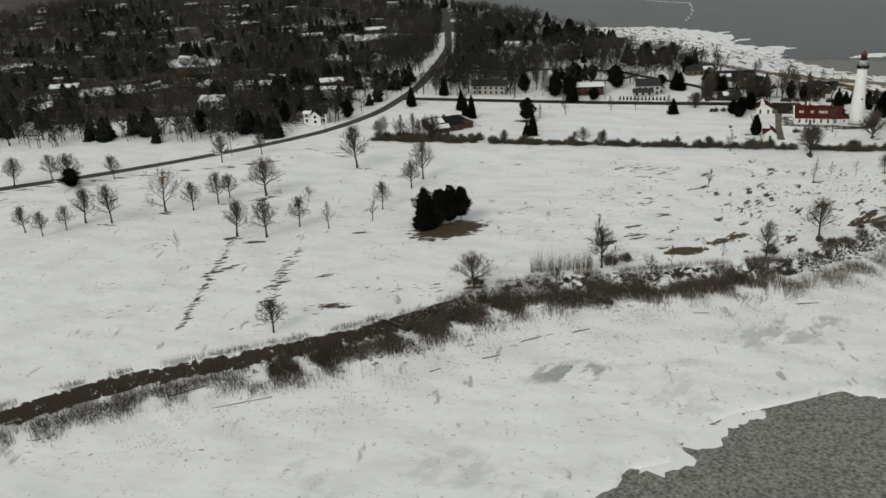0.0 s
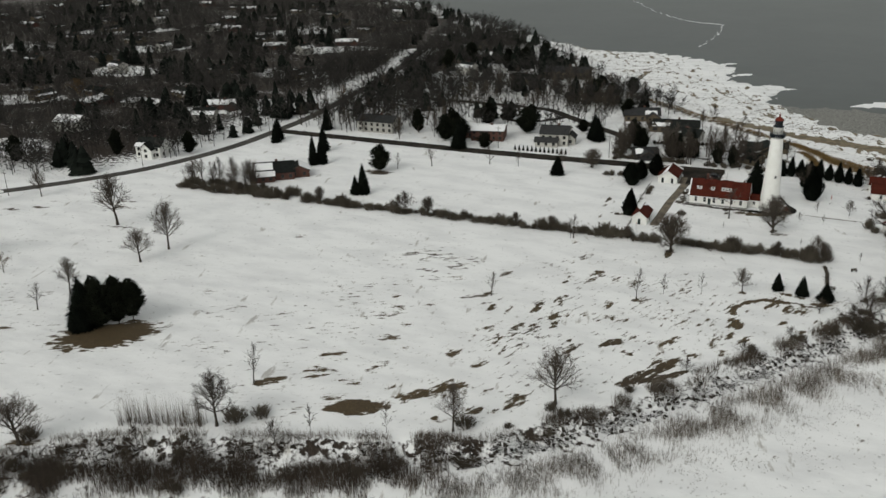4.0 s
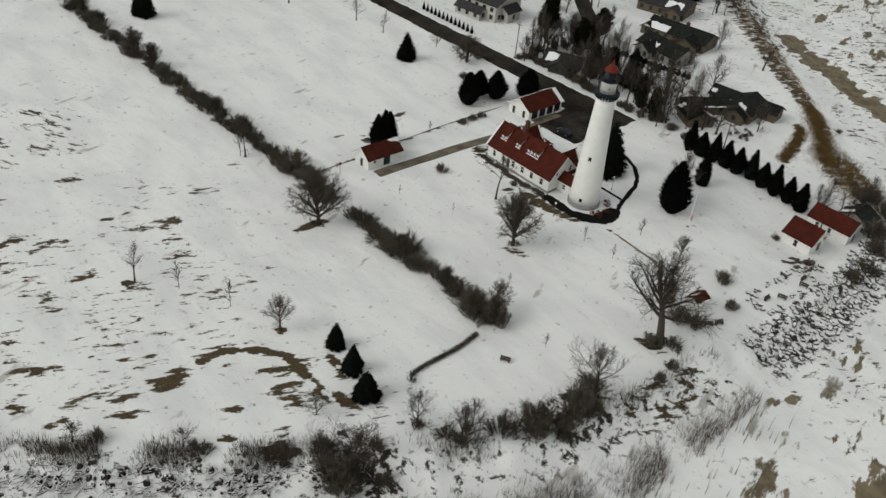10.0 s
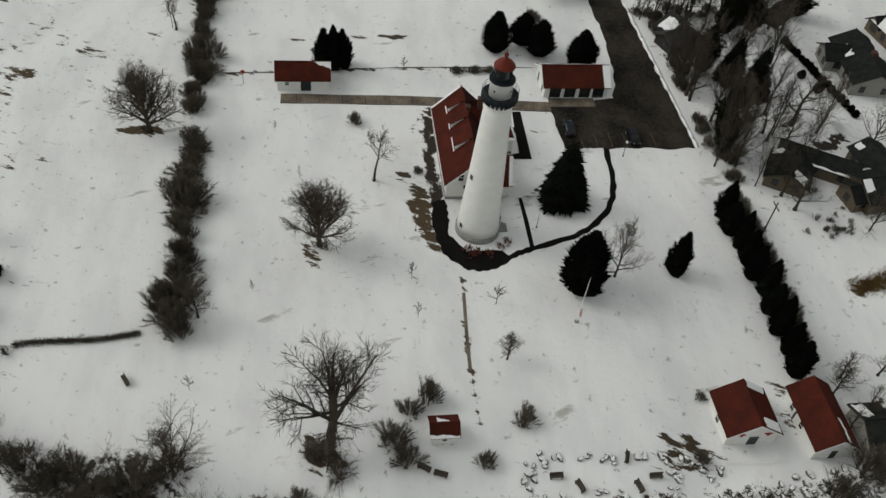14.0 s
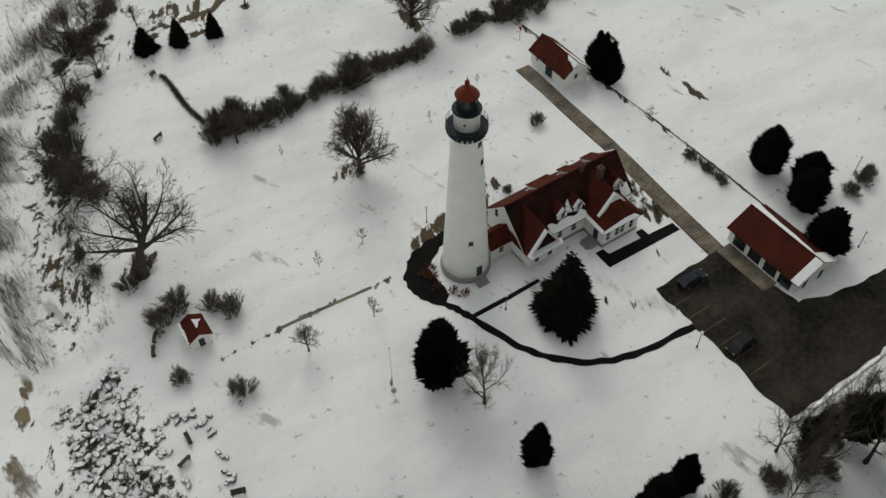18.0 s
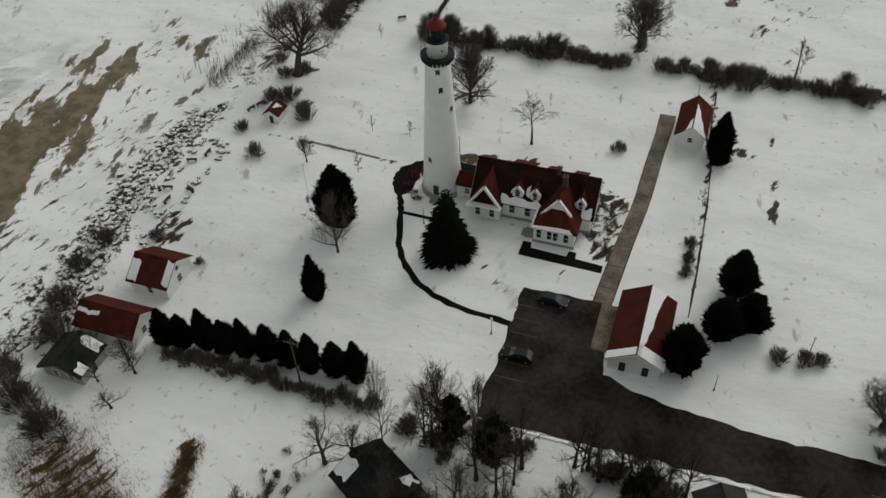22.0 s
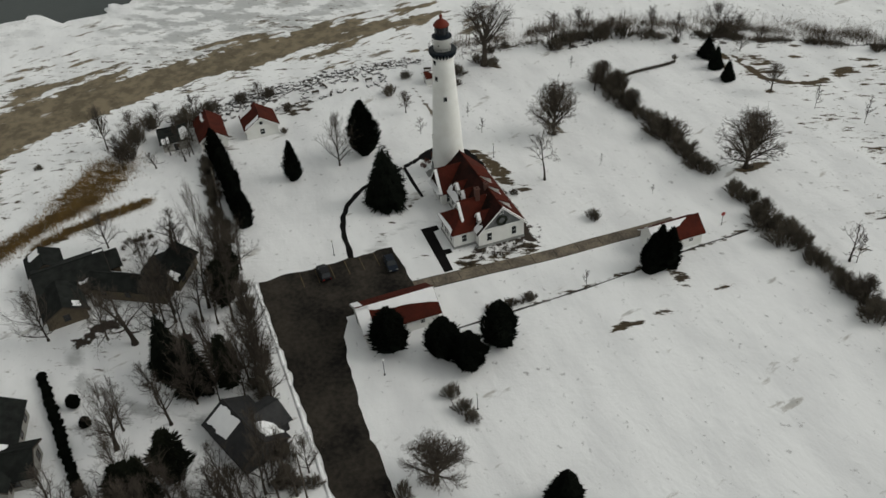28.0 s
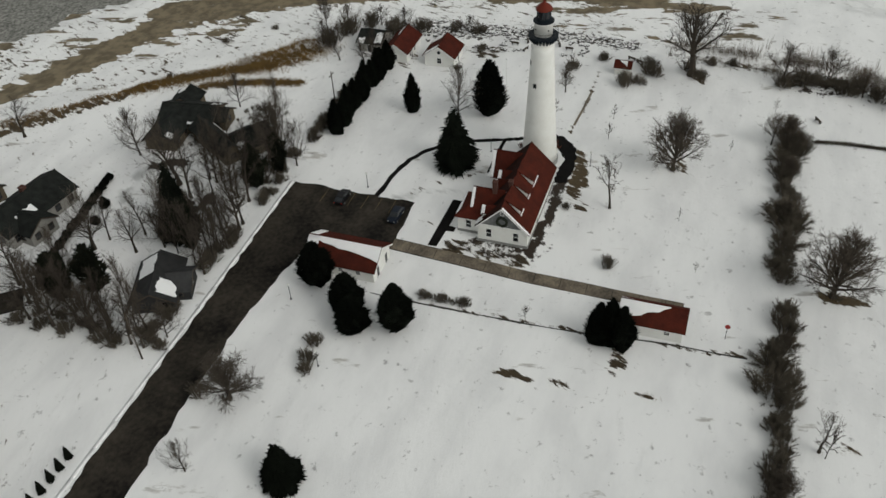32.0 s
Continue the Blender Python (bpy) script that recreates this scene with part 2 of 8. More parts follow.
def ground_material():
    """Snow, with dry grass, sand, mud and grey ice where the sheet's attributes lay them, broken up by drifted noise."""
    m = bpy.data.materials.new("snowy_ground")
    m.use_nodes = True
    n, l = m.node_tree.nodes, m.node_tree.links
    p = n["Principled BSDF"]
    p.inputs["Roughness"].default_value, p.inputs["Specular IOR Level"].default_value = 0.8, 0.2
    geo = n.new("ShaderNodeNewGeometry")

    def noise_of(scale, detail, stretch=(1, 1, 1), turn=0.0, rough=0.55, along=False):
        mp, t = n.new("ShaderNodeMapping"), n.new("ShaderNodeTexNoise")
        if along:
            mp.vector_type = "TEXTURE"
        mp.inputs["Scale"].default_value, mp.inputs["Rotation"].default_value = stretch, (0, 0, turn)
        t.inputs["Scale"].default_value, t.inputs["Detail"].default_value, t.inputs["Roughness"].default_value = scale, detail, rough
        l.new(geo.outputs["Position"], mp.inputs["Vector"]), l.new(mp.outputs[0], t.inputs["Vector"])
        return t.outputs[0]

    def mix(a, b, f):
        x = n.new("ShaderNodeMix")
        x.data_type = "RGBA"
        for k, v in (("A", a), ("B", b)):
            if isinstance(v, tuple):
                x.inputs[k].default_value = rgba(v)
            else:
                l.new(v, x.inputs[k])
        if isinstance(f, float):
            x.inputs["Factor"].default_value = f
        else:
            l.new(f, x.inputs["Factor"])
        return x.outputs["Result"]

    def rng(v, a, b, c=0.0, d=1.0):
        x = n.new("ShaderNodeMapRange")
        x.interpolation_type = "SMOOTHSTEP"
        for k, q in (("From Min", a), ("From Max", b), ("To Min", c), ("To Max", d)):
            x.inputs[k].default_value = q
        l.new(v, x.inputs["Value"])
        return x.outputs[0]

    def add(a, b, op="ADD"):
        x = n.new("ShaderNodeMath")
        x.operation = op
        for i, v in enumerate((a, b)):
            if isinstance(v, (int, float)):
                x.inputs[i].default_value = v
            else:
                l.new(v, x.inputs[i])
        return x.outputs[0]

    def attr(name):
        a = n.new("ShaderNodeAttribute")
        a.attribute_name = name
        return a.outputs["Fac"]

    drift = noise_of(0.3, 7, (0.55, 1.35, 1), -0.45, 0.66)
    xyz = n.new("ShaderNodeSeparateXYZ")
    l.new(geo.outputs["Position"], xyz.inputs[0])
    wisp = noise_of(0.6, 6, (2.2, 0.75, 1), radians(66), 0.68, True)
    wisp_w = noise_of(0.6, 6, (2.4, 0.75, 1), radians(28), 0.68, True)
    east = rng(xyz.outputs[0], -25, 25)
    wisps = n.new("ShaderNodeMix")
    l.new(east, wisps.inputs["Factor"]), l.new(wisp_w, wisps.inputs["A"]), l.new(wisp, wisps.inputs["B"])
    rough = noise_of(0.55, 7, (1, 1, 1), 0.0, 0.68)
    fine = noise_of(5.0, 4)
    broad = noise_of(0.02, 4)
    snow = mix((0.8, 0.8, 0.795), (0.7, 0.7, 0.7), rng(noise_of(0.06, 5, (1, 2.2, 1), 0.3), 0.38, 0.7))
    snow = mix(snow, (0.66, 0.66, 0.655), rng(drift, 0.56, 0.78, 0, 0.6))
    # hoar and thin ice
    snow = mix(snow, (0.36, 0.365, 0.36), add(attr("ice"), rng(noise_of(0.16, 6, (1.5, 0.8, 1), radians(60), 0.62, True), 0.45, 0.56), "MULTIPLY"))
    grass = mix((0.1, 0.07, 0.034), (0.04, 0.03, 0.018), rng(fine, 0.35, 0.65))
    grass = mix(grass, (0.024, 0.019, 0.015), rng(broad, 0.45, 0.62, 0.05, 0.55))
    sand = mix((0.19, 0.152, 0.098), (0.105, 0.085, 0.054), rng(noise_of(0.35, 5), 0.35, 0.65))
    mud = mix((0.045, 0.033, 0.024), (0.02, 0.015, 0.012), rng(fine, 0.35, 0.65))

    def cover(base, top, name, pattern, soft):
        need = add(1.0, attr(name), "SUBTRACT")
        return mix(base, top, rng(add(pattern, need, "SUBTRACT"), -soft, soft))

    streak = rng(add(add(wisps.outputs["Result"], 0.8, "MULTIPLY"), add(rough, 0.2, "MULTIPLY")), 0.3, 0.72)
    # thin snow over stubble, its tan-grey also painting in tussock shading, then the bare stubble
    thin = add(add(attr("bare"), 0.16), add(streak, -1.0), "ADD")
    col = mix(snow, (0.4, 0.375, 0.33), rng(thin, -0.02, 0.24, 0.0, 0.5))
    col = cover(col, grass, "bare", streak, 0.07)
    col = cover(col, sand, "sand", rng(noise_of(0.2, 6, (2.6, 0.9, 1), radians(104), 0.6, True), 0.3, 0.7), 0.08)
    col = cover(col, mud, "mud", rng(rough, 0.3, 0.7), 0.16)
    l.new(col, p.inputs["Base Color"])
    b1, b2 = n.new("ShaderNodeBump"), n.new("ShaderNodeBump")
    b1.inputs["Strength"].default_value, b1.inputs["Distance"].default_value = 0.35, 0.5
    b2.inputs["Strength"].default_value, b2.inputs["Distance"].default_value = 0.35, 0.08
    l.new(add(drift, add(wisps.outputs["Result"], 0.5, "MULTIPLY")), b1.inputs["Height"]), l.new(fine, b2.inputs["Height"])
    l.new(b1.outputs[0], b2.inputs["Normal"]), l.new(b2.outputs[0], p.inputs["Normal"])
    return m


# ---------------------------------------------------------------- mesh helpers
class Mesh:
    """Collects vertices and faces for one mesh."""

    def __init__(self):
        self.v, self.f = [], []

    def add(self, verts, faces):
        k = len(self.v)
        self.v.extend(tuple(p) for p in verts)
        self.f.extend(tuple(i + k for i in q) for q in faces)
        return self

    def box(self, x0, y0, z0, x1, y1, z1):
        return self.add([(x0, y0, z0), (x1, y0, z0), (x1, y1, z0), (x0, y1, z0), (x0, y0, z1), (x1, y0, z1), (x1, y1, z1), (x0, y1, z1)],
                        [(0, 3, 2, 1), (4, 5, 6, 7), (0, 1, 5, 4), (1, 2, 6, 5), (2, 3, 7, 6), (3, 0, 4, 7)])

    def slab(self, quad, thick):
        """A plate under the four-sided (or any) outline quad, thick metres straight down."""
        k = len(quad)
        low = [(x, y, z - thick) for x, y, z in quad]
        faces = [tuple(range(k)), tuple(range(2 * k - 1, k - 1, -1))]
        faces += [(i, k + i, k + (i + 1) % k, (i + 1) % k) for i in range(k)]
        return self.add(list(quad) + low, faces)

    def tube(self, a, b, ra, rb, n=3, cap=False):
        a, b = Vector(a), Vector(b)
        d = (b - a)
        if d.length < 1e-6:
            return self
        d.normalize()
        u = d.orthogonal().normalized()
        w = d.cross(u)
        vs = []
        for c, r in ((a, ra), (b, rb)):
            for i in range(n):
                t = 2 * math.pi * i / n
                vs.append(c + (u * math.cos(t) + w * math.sin(t)) * r)
        fs = [(i, (i + 1) % n, n + (i + 1) % n, n + i) for i in range(n)]
        if cap:
            fs += [tuple(range(n - 1, -1, -1)), tuple(range(n, 2 * n))]
        return self.add(vs, fs)

    def spike(self, a, b, r):
        """A twig that tapers to a point."""
        a, b = Vector(a), Vector(b)
        d = b - a
        if d.length < 1e-6:
            return self
        d.normalize()
        u = d.orthogonal().normalized() * r
        w = d.cross(u)
        return self.add([a + u, a - u * 0.5 + w * 0.87, a - u * 0.5 - w * 0.87, b], [(0, 1, 3), (1, 2, 3), (2, 0, 3)])

    def path(self, pts, n=6):
        """One unbroken tapering tube through (point, radius) pairs."""
        vs, fs = [], []
        u = (pts[1][0] - pts[0][0]).orthogonal().normalized()
        for i, (c, r) in enumerate(pts):
            d = (pts[min(i + 1, len(pts) - 1)][0] - pts[max(i - 1, 0)][0]).normalized()
            u = (u - d * u.dot(d)).normalized()
            w = d.cross(u)
            vs += [c + (u * math.cos(6.2832 * k / n) + w * math.sin(6.2832 * k / n)) * r for k in range(n)]
        for i in range(len(pts) - 1):
            fs += [(i * n + k, i * n + (k + 1) % n, (i + 1) * n + (k + 1) % n, (i + 1) * n + k) for k in range(n)]
        return self.add(vs, fs)

    def lathe(self, profile, n=40, x=0.0, y=0.0, caps=True):
        """Turns a profile of (radius, z), from below upwards."""
        vs, fs = [], []
        for r, z in profile:
            for i in range(n):
                t = 2 * math.pi * i / n
                vs.append((x + r * math.cos(t), y + r * math.sin(t), z))
        for k in range(len(profile) - 1):
            for i in range(n):
                j = (i + 1) % n
                fs.append((k * n + i, k * n + j, (k + 1) * n + j, (k + 1) * n + i))
        if caps:
            fs.append(tuple(range(n - 1, -1, -1)))
            fs.append(tuple((len(profile) - 1) * n + i for i in range(n)))
        return self.add(vs, fs)

    def done(self, name, mat, smooth=False):
        me = bpy.data.meshes.new(name)
        me.from_pydata(self.v, [], self.f)
        if smooth:
            me.polygons.foreach_set("use_smooth", [True] * len(me.polygons))
        me.materials.append(mat)
        me.update()
        return me


def part(name, mb, mat, parent, label="", smooth=False, at=None):
    ob = new(name, mb if isinstance(mb, bpy.types.Mesh) else mb.done(name, mat, smooth))
    ob.parent = parent
    if at is not None:
        ob.matrix_basis = at
    return tagged(ob, label)


def thing(name, m, label, category, group="", kind=""):
    ob = new(name)
    ob.empty_display_size = 0.3
    ob.matrix_basis = m
    return tagged(ob, label, category, group, kind)


def solid(name, mb, mat, label, category="", kind="structure", smooth=False):
    return tagged(new(name, mb.done(name, mat, smooth)), label, category or name, "", kind)


# ---------------------------------------------------------------- the lie of the land
BLUFF = [(-900, -60), (-400, 60), (-250, 95), (-151, 128), (-134, 147), (-111, 163), (-90, 178), (-75, 192), (-62, 206), (-54, 215), (-36, 225), (-8, 234.5), (12, 242),
         (27, 249), (45, 266), (68, 296), (88, 322), (104, 345), (113, 365), (117, 395), (119, 420), (118, 445), (116, 470), (106, 484),
         (90, 498), (60, 527), (22, 564), (-12, 610), (-46, 654), (-84, 718), (-130, 786), (-205, 872), (-330, 1010), (-900, 1640)]
COAST = [(-900, -160), (-400, 10), (-150, 62), (-45, 105), (-16, 134), (-12, 143), (-2, 147), (-4, 155), (9, 167), (30, 180), (42, 181), (90, 215),
         (150, 290), (190, 350), (203, 391), (205, 411), (215, 425), (216, 448), (221, 463), (204, 476), (197, 490), (211, 499), (208, 511),
         (180, 530), (150, 546), (113, 558), (94, 567), (80, 588), (66, 612), (54, 627), (62, 672), (30, 680), (25, 733), (-2, 764), (-42, 786), (-66, 780), (-92, 786), (-132, 826), (-215, 905),
         (-340, 1040), (-900, 1700)]


def line_distance(x, y, pts):
    best = np.full(x.shape, 1e9)
    for (ax, ay), (bx, by) in zip(pts, pts[1:]):
        dx, dy = bx - ax, by - ay
        t = np.clip(((x - ax) * dx + (y - ay) * dy) / (dx * dx + dy * dy), 0, 1)
        best = np.minimum(best, np.hypot(x - ax - t * dx, y - ay - t * dy))
    return best


def inside(x, y, pts):
    """Whether points lie on the land's side (west) of a shore line."""
    ring = list(pts) + [(-6000, pts[-1][1]), (-6000, pts[0][1])]
    odd = np.zeros(x.shape, bool)
    for (ax, ay), (bx, by) in zip(ring, ring[1:] + ring[:1]):
        if ay == by:
            continue
        hit = ((ay > y) != (by > y)) & (x < (bx - ax) * (y - ay) / (by - ay) + ax)
        odd ^= hit
    return odd


def smooth01(v, a, b):
    t = np.clip((v - a) / (b - a), 0, 1)
    return t * t * (3 - 2 * t)


def waves(x, y, seed, size, octaves=3):
    """Cheap smooth noise of about -1..1 from crossed sines."""
    r = np.random.RandomState(seed)
    out = np.zeros(np.shape(x))
    for o in range(octaves):
        for _ in range(4):
            a, ph = r.uniform(0, 6.28), r.uniform(0, 6.28)
            k = 6.28 / size * 1.9 ** o * r.uniform(0.75, 1.3)
            out = out + np.sin((x * math.cos(a) + y * math.sin(a)) * k + ph + 1.3 * np.sin((x * math.sin(a) - y * math.cos(a)) * k * 0.7)) / 4 / 1.7 ** o
    return out


def bluff_side(x, y):
    """Metres seaward (positive) or landward (negative) of the bluff."""
    d = line_distance(x, y, BLUFF)
    return np.where(inside(x, y, BLUFF), -d, d)


def land(x, y):
    x, y = np.asarray(x, float), np.asarray(y, float)
    d = bluff_side(x + 1.5 * waves(x, y, 3, 14), y + 1.5 * waves(x, y, 4, 14))
    z = -2.4 * smooth01(d, -0.5, 4.5) - 1.4 * smooth01(d, 4, 22) - 0.6 * smooth01(d, 20, 60)
    z = z + 0.12 * waves(x, y, 5, 9) * smooth01(d, -6, 6) * (d < 400)
    z = z + 0.1 * waves(x, y, 6, 16) * smooth01(370 - y, 0, 25) * smooth01(-d, -5, 5)
    z = z - 2.3 * smooth01(x, 82, 106) * smooth01(y, 428, 452) * smooth01(-d, -4, 3)
    wob = 4.5 * waves(x, y, 7, 22, 4)
    shore = line_distance(x + wob, y + wob * 0.7, COAST)
    sea = np.where(inside(x + wob, y + wob * 0.7, COAST), -shore, shore)
    return z - 2.6 * smooth01(sea, -1.6, 2.4)


def height(x, y):
    return float(land(np.array([x]), np.array([y]))[0])


def steps(*bands):
    out = []
    for a, b, s in bands:
        out.append(np.arange(a, b, s))
    return np.concatenate(out + [np.array([bands[-1][1]], float)])


XS = steps((-6000, -1400, 400), (-1400, -500, 45), (-500, -170, 8), (-170, -60, 1.6), (-60, 130, 0.9), (130, 165, 1.6), (165, 240, 2.5), (240, 500, 20), (500, 4000, 350))
YS = steps((-3000, -300, 300), (-300, 90, 15), (90, 130, 2.5), (130, 230, 1.4), (230, 430, 0.9), (430, 545, 1.25), (545, 800, 4), (800, 1500, 35), (1500, 6000, 450))
gx, gy = np.meshgrid(XS, YS)
gz = land(gx, gy)
nx, ny = len(XS), len(YS)
ids = np.arange(nx * ny).reshape(ny, nx)
quads = np.stack([ids[:-1, :-1], ids[:-1, 1:], ids[1:, 1:], ids[1:, :-1]], -1).reshape(-1, 4)
gm = bpy.data.meshes.new("ground")
gm.vertices.add(nx * ny)
gm.vertices.foreach_set("co", np.stack([gx, gy, gz], -1).ravel())
gm.loops.add(quads.size)
gm.loops.foreach_set("vertex_index", quads.ravel())
gm.polygons.add(len(quads))
gm.polygons.foreach_set("loop_start", np.arange(0, quads.size, 4))
gm.polygons.foreach_set("use_smooth", np.ones(len(quads), bool))
gm.update(calc_edges=True)
gm.materials.append(ground_material())
ground = tagged(new("ground", gm), "snow-covered lakeshore field with dry grass and sand showing through", "ground", "", "structure")

gd = bluff_side(gx, gy)


def blob(x, y, rx, ry, turn=0.0, edge=0.35):
    c, s = math.cos(radians(turn)), math.sin(radians(turn))
    u, v = ((gx - x) * c + (gy - y) * s) / rx, (-(gx - x) * s + (gy - y) * c) / ry
    r = np.hypot(u, v) + 0.25 * waves(gx, gy, 11, 5, 2)
    return 1 - smooth01(r, 1 - edge, 1 + edge)


def strip(pts, width, edge=0.6):
    return 1 - smooth01(line_distance(gx, gy, pts) + 0.25 * width * waves(gx, gy, 12, 6, 2), width * (1 - edge), width)


bare = np.zeros(gx.shape)
tuft = smooth01(0.4 * waves(gx, gy, 21, 55) + 0.35 * waves(gx, gy, 22, 20) + 0.2, 0.0, 0.9)
field = smooth01(gx, -70, -20) * smooth01(-gd, 1, 8) * smooth01(368 - gy, 0, 30) * smooth01(gy, 215, 250)
bare = np.maximum(bare, field * (0.12 + 0.29 * tuft))
bare = np.maximum(bare, smooth01(-gd, 0, 6) * smooth01(gy, 150, 190) * smooth01(330 - gy, 0, 40) * (gx < 10) * 0.3 * tuft)
PATCHES = []


def patches(rows):
    global bare
    for x, y, rx, ry, turn, k in rows:
        PATCHES.append((x, y, rx, ry, turn))
        bare = np.maximum(bare, blob(x, y, rx, ry, turn) * k)


# brown patches of the field and its edges
patches([(-79.5, 257.0, 13.5, 7.5, 38, 0.97), (-3, 250, 7, 3, 22, 0.92), (-27.5, 252, 3.2, 1.8, 35, 0.85), (7.5, 260, 5.5, 2.0, 40, 0.74), (13, 265.5, 4.2, 1.8, 35, 0.8), (24.5, 308, 3.8, 1.2, 92, 0.85), (18.5, 313, 5, 1.2, 88, 0.66),
         (23.8, 317, 2.6, 0.9, 100, 0.66), (36, 320.4, 3, 1.1, 88, 0.78), (43, 326.2, 2, 1.2, 40, 0.85), (41.8, 299.8, 3.2, 2.0, 48, 0.82), (45.8, 303.6, 3, 0.7, 60, 0.7), (42.2, 313, 1.6, 0.9, 60, 0.75),
         (54.5, 305, 4, 0.9, 62, 0.78), (46.4, 295.4, 1.8, 0.9, -40, 0.7)])
patches([(52, 285.5, 6.5, 2.4, 56, 0.82), (56, 292.5, 5.5, 2.0, 64, 0.85), (57.3, 287.6, 6, 1.1, 52, 0.9), (71.5, 312.6, 3, 0.8, 60, 0.75), (68.4, 321, 3.6, 1.5, 103, 0.88), (75.4, 334.4, 3, 0.6, 70, 0.8),
         (79.4, 325, 2, 0.8, 65, 0.85), (84.2, 321.6, 1.7, 0.8, 55, 0.75), (90.6, 327, 3.6, 1.3, 58, 0.85), (68, 341.2, 1.5, 1, 40, 0.8), (44.6, 364, 4.4, 1.5, 88, 0.82), (74.5, 392, 2.4, 1.3, 20, 0.62), (33, 292.5, 5, 1.0, 102, 0.66),
         (26, 304, 3, 0.8, 80, 0.6)])
patches([(64, 409.5, 6, 1.8, 5, 0.8), (70.5, 410.3, 4, 1.6, 20, 0.75), (-60, 213, 4, 1.5, 30, 0.6), (23, 395, 4, 1.5, 0, 0.6), (-82, 412, 6, 3, 0, 0.85), (88, 340.5, 3, 1.2, 10, 0.85), (81, 343.5, 3.4, 0.9, -12, 0.8),
         (109, 392, 3.4, 1.6, 20, 0.62), (39.8, 418, 2.2, 6, 0, 0.55), (40, 426, 2.4, 3.5, 0, 0.55), (111, 441, 3, 6, 0, 0.5), (104, 459, 5, 2, 0, 0.45), (118, 385, 4, 12, 0, 0.42), (15.0, 409, 3.4, 0.7, 92, 0.8), (15.2, 402, 2, 0.7, 90, 0.75), (16.6, 389.5, 2.6, 0.6, 95, 0.6)])
patches([(57, 407.3, 1.6, 1.1, 0, 0.7), (-108, 250, 4, 1.2, 20, 0.55), (-150, 238, 5, 1.5, 20, 0.66), (-141, 236, 4.5, 1.5, 20, 0.66), (-160, 278, 5, 1.4, 20, 0.6), (-188, 258, 6, 1.5, 20, 0.66), (-176, 345, 2.4, 8, -20, 0.66),
         (-150, 340, 6, 1.5, 0, 0.5), (-95.5, 194.4, 5, 2, 15, 0.72), (-188, 259, 5, 0.9, 20, 0.66), (-202, 244, 4, 0.8, 20, 0.62), (-158, 281.5, 5, 0.9, 20, 0.66), (-173, 270.8, 4, 0.8, 20, 0.62), (-136, 322.5, 5, 0.9, 15, 0.66), (-140, 212, 8, 1.2, 60, 0.66), (-118, 205, 7, 1.2, 55, 0.62), (-105, 214, 4, 1.2, 30, 0.62)])
def grass_clusters(count, seed):
    """Clumps of stubble poking through the drifted snow, gathered where the field is thin."""
    r = np.random.RandomState(seed)
    made = 0
    while made < count:
        x, y = r.uniform(-75, 104), r.uniform(225, 366)
        if bluff_side(np.array([x]), np.array([y]))[0] > -3 or (y > 342 and x > 30) or 0.5 * waves(np.array([x]), np.array([y]), 51, 46)[0] + r.uniform(-0.3, 0.3) < 0.1 + (0.35 if x < -20 else 0.0):
            continue
        rx, ry, k = r.uniform(1.4, 5.0), r.uniform(0.7, 2.2), r.uniform(0.4, 0.66)
        turn = radians(r.normal(64, 12) if x > 0 else r.normal(32, 12))
        i0, i1 = np.searchsorted(XS, (x - 1.6 * rx, x + 1.6 * rx))
        j0, j1 = np.searchsorted(YS, (y - 1.6 * rx, y + 1.6 * rx))
        wx, wy = gx[j0:j1, i0:i1] - x, gy[j0:j1, i0:i1] - y
        c, s = math.cos(turn), math.sin(turn)
        d = np.hypot((wx * c + wy * s) / rx, (-wx * s + wy * c) / ry)
        bare[j0:j1, i0:i1] = np.maximum(bare[j0:j1, i0:i1], k * (1 - smooth01(d, 0.45, 1.35)))
        PATCHES.append((x, y, rx, ry, math.degrees(turn)))
        made += 1


grass_clusters(105, 77)
for pts, w, k in [([(67, 326.5), (67.3, 330.7), (70.6, 336.1), (74.6, 338.8), (78.9, 338.3)], 1.25, 0.95), ([(78.9, 338.3), (82.3, 338.6), (86.7, 337.8)], 0.9, 0.8),
                  ([(-300, 255), (-255, 285), (-215, 309.7), (-196, 317.7), (-179, 329.5)], 1.6, 0.7),
                  ([(106, 413.3), (91, 413.8), (80, 414.6)], 0.55, 0.62), ([(28, 376), (27.4, 390), (26.0, 409), (25.6, 430)], 0.8, 0.5),
                  ([(-149.4, 236.4), (-144.5, 219.6), (-139.8, 203), (-135.7, 188.3), (-131.6, 174.7)], 2.2, 0.56), ([(-172, 350), (-160, 345), (-150, 346)], 1.2, 0.6),
                  ([(-123.5, 232), (-120.5, 213), (-115.9, 197.8), (-114.5, 189)], 3, 0.47), ([(44.5, 430), (46, 438)], 0.6, 0.5), ([(63, 427), (58, 434), (50, 441)], 0.7, 0.45)]:
    bare = np.maximum(bare, strip(pts, w) * k)
# dune grass below the bluff, and the drift lines of the beach
bare = np.maximum(bare, strip([(92, 488), (85.5, 497.5), (80, 505.5), (71.5, 515)], 3.4) * 0.66)
bare = np.maximum(bare, strip([(71.5, 515), (50, 532), (22, 558), (-15, 598)], 4.0) * 0.72)
bare = np.maximum(bare, strip([(76.5, 499.3), (80.2, 494), (82.7, 485.8), (84.5, 477.5)], 2.0) * 0.72)
bare = np.maximum(bare, blob(97.5, 487.5, 11, 6, 140) * 0.5)
bare = np.maximum(bare, smooth01(gd, 5, 9) * (1 - smooth01(gd, 50, 75)) * smooth01(gy, 390, 430) * (0.2 + 0.24 * tuft))
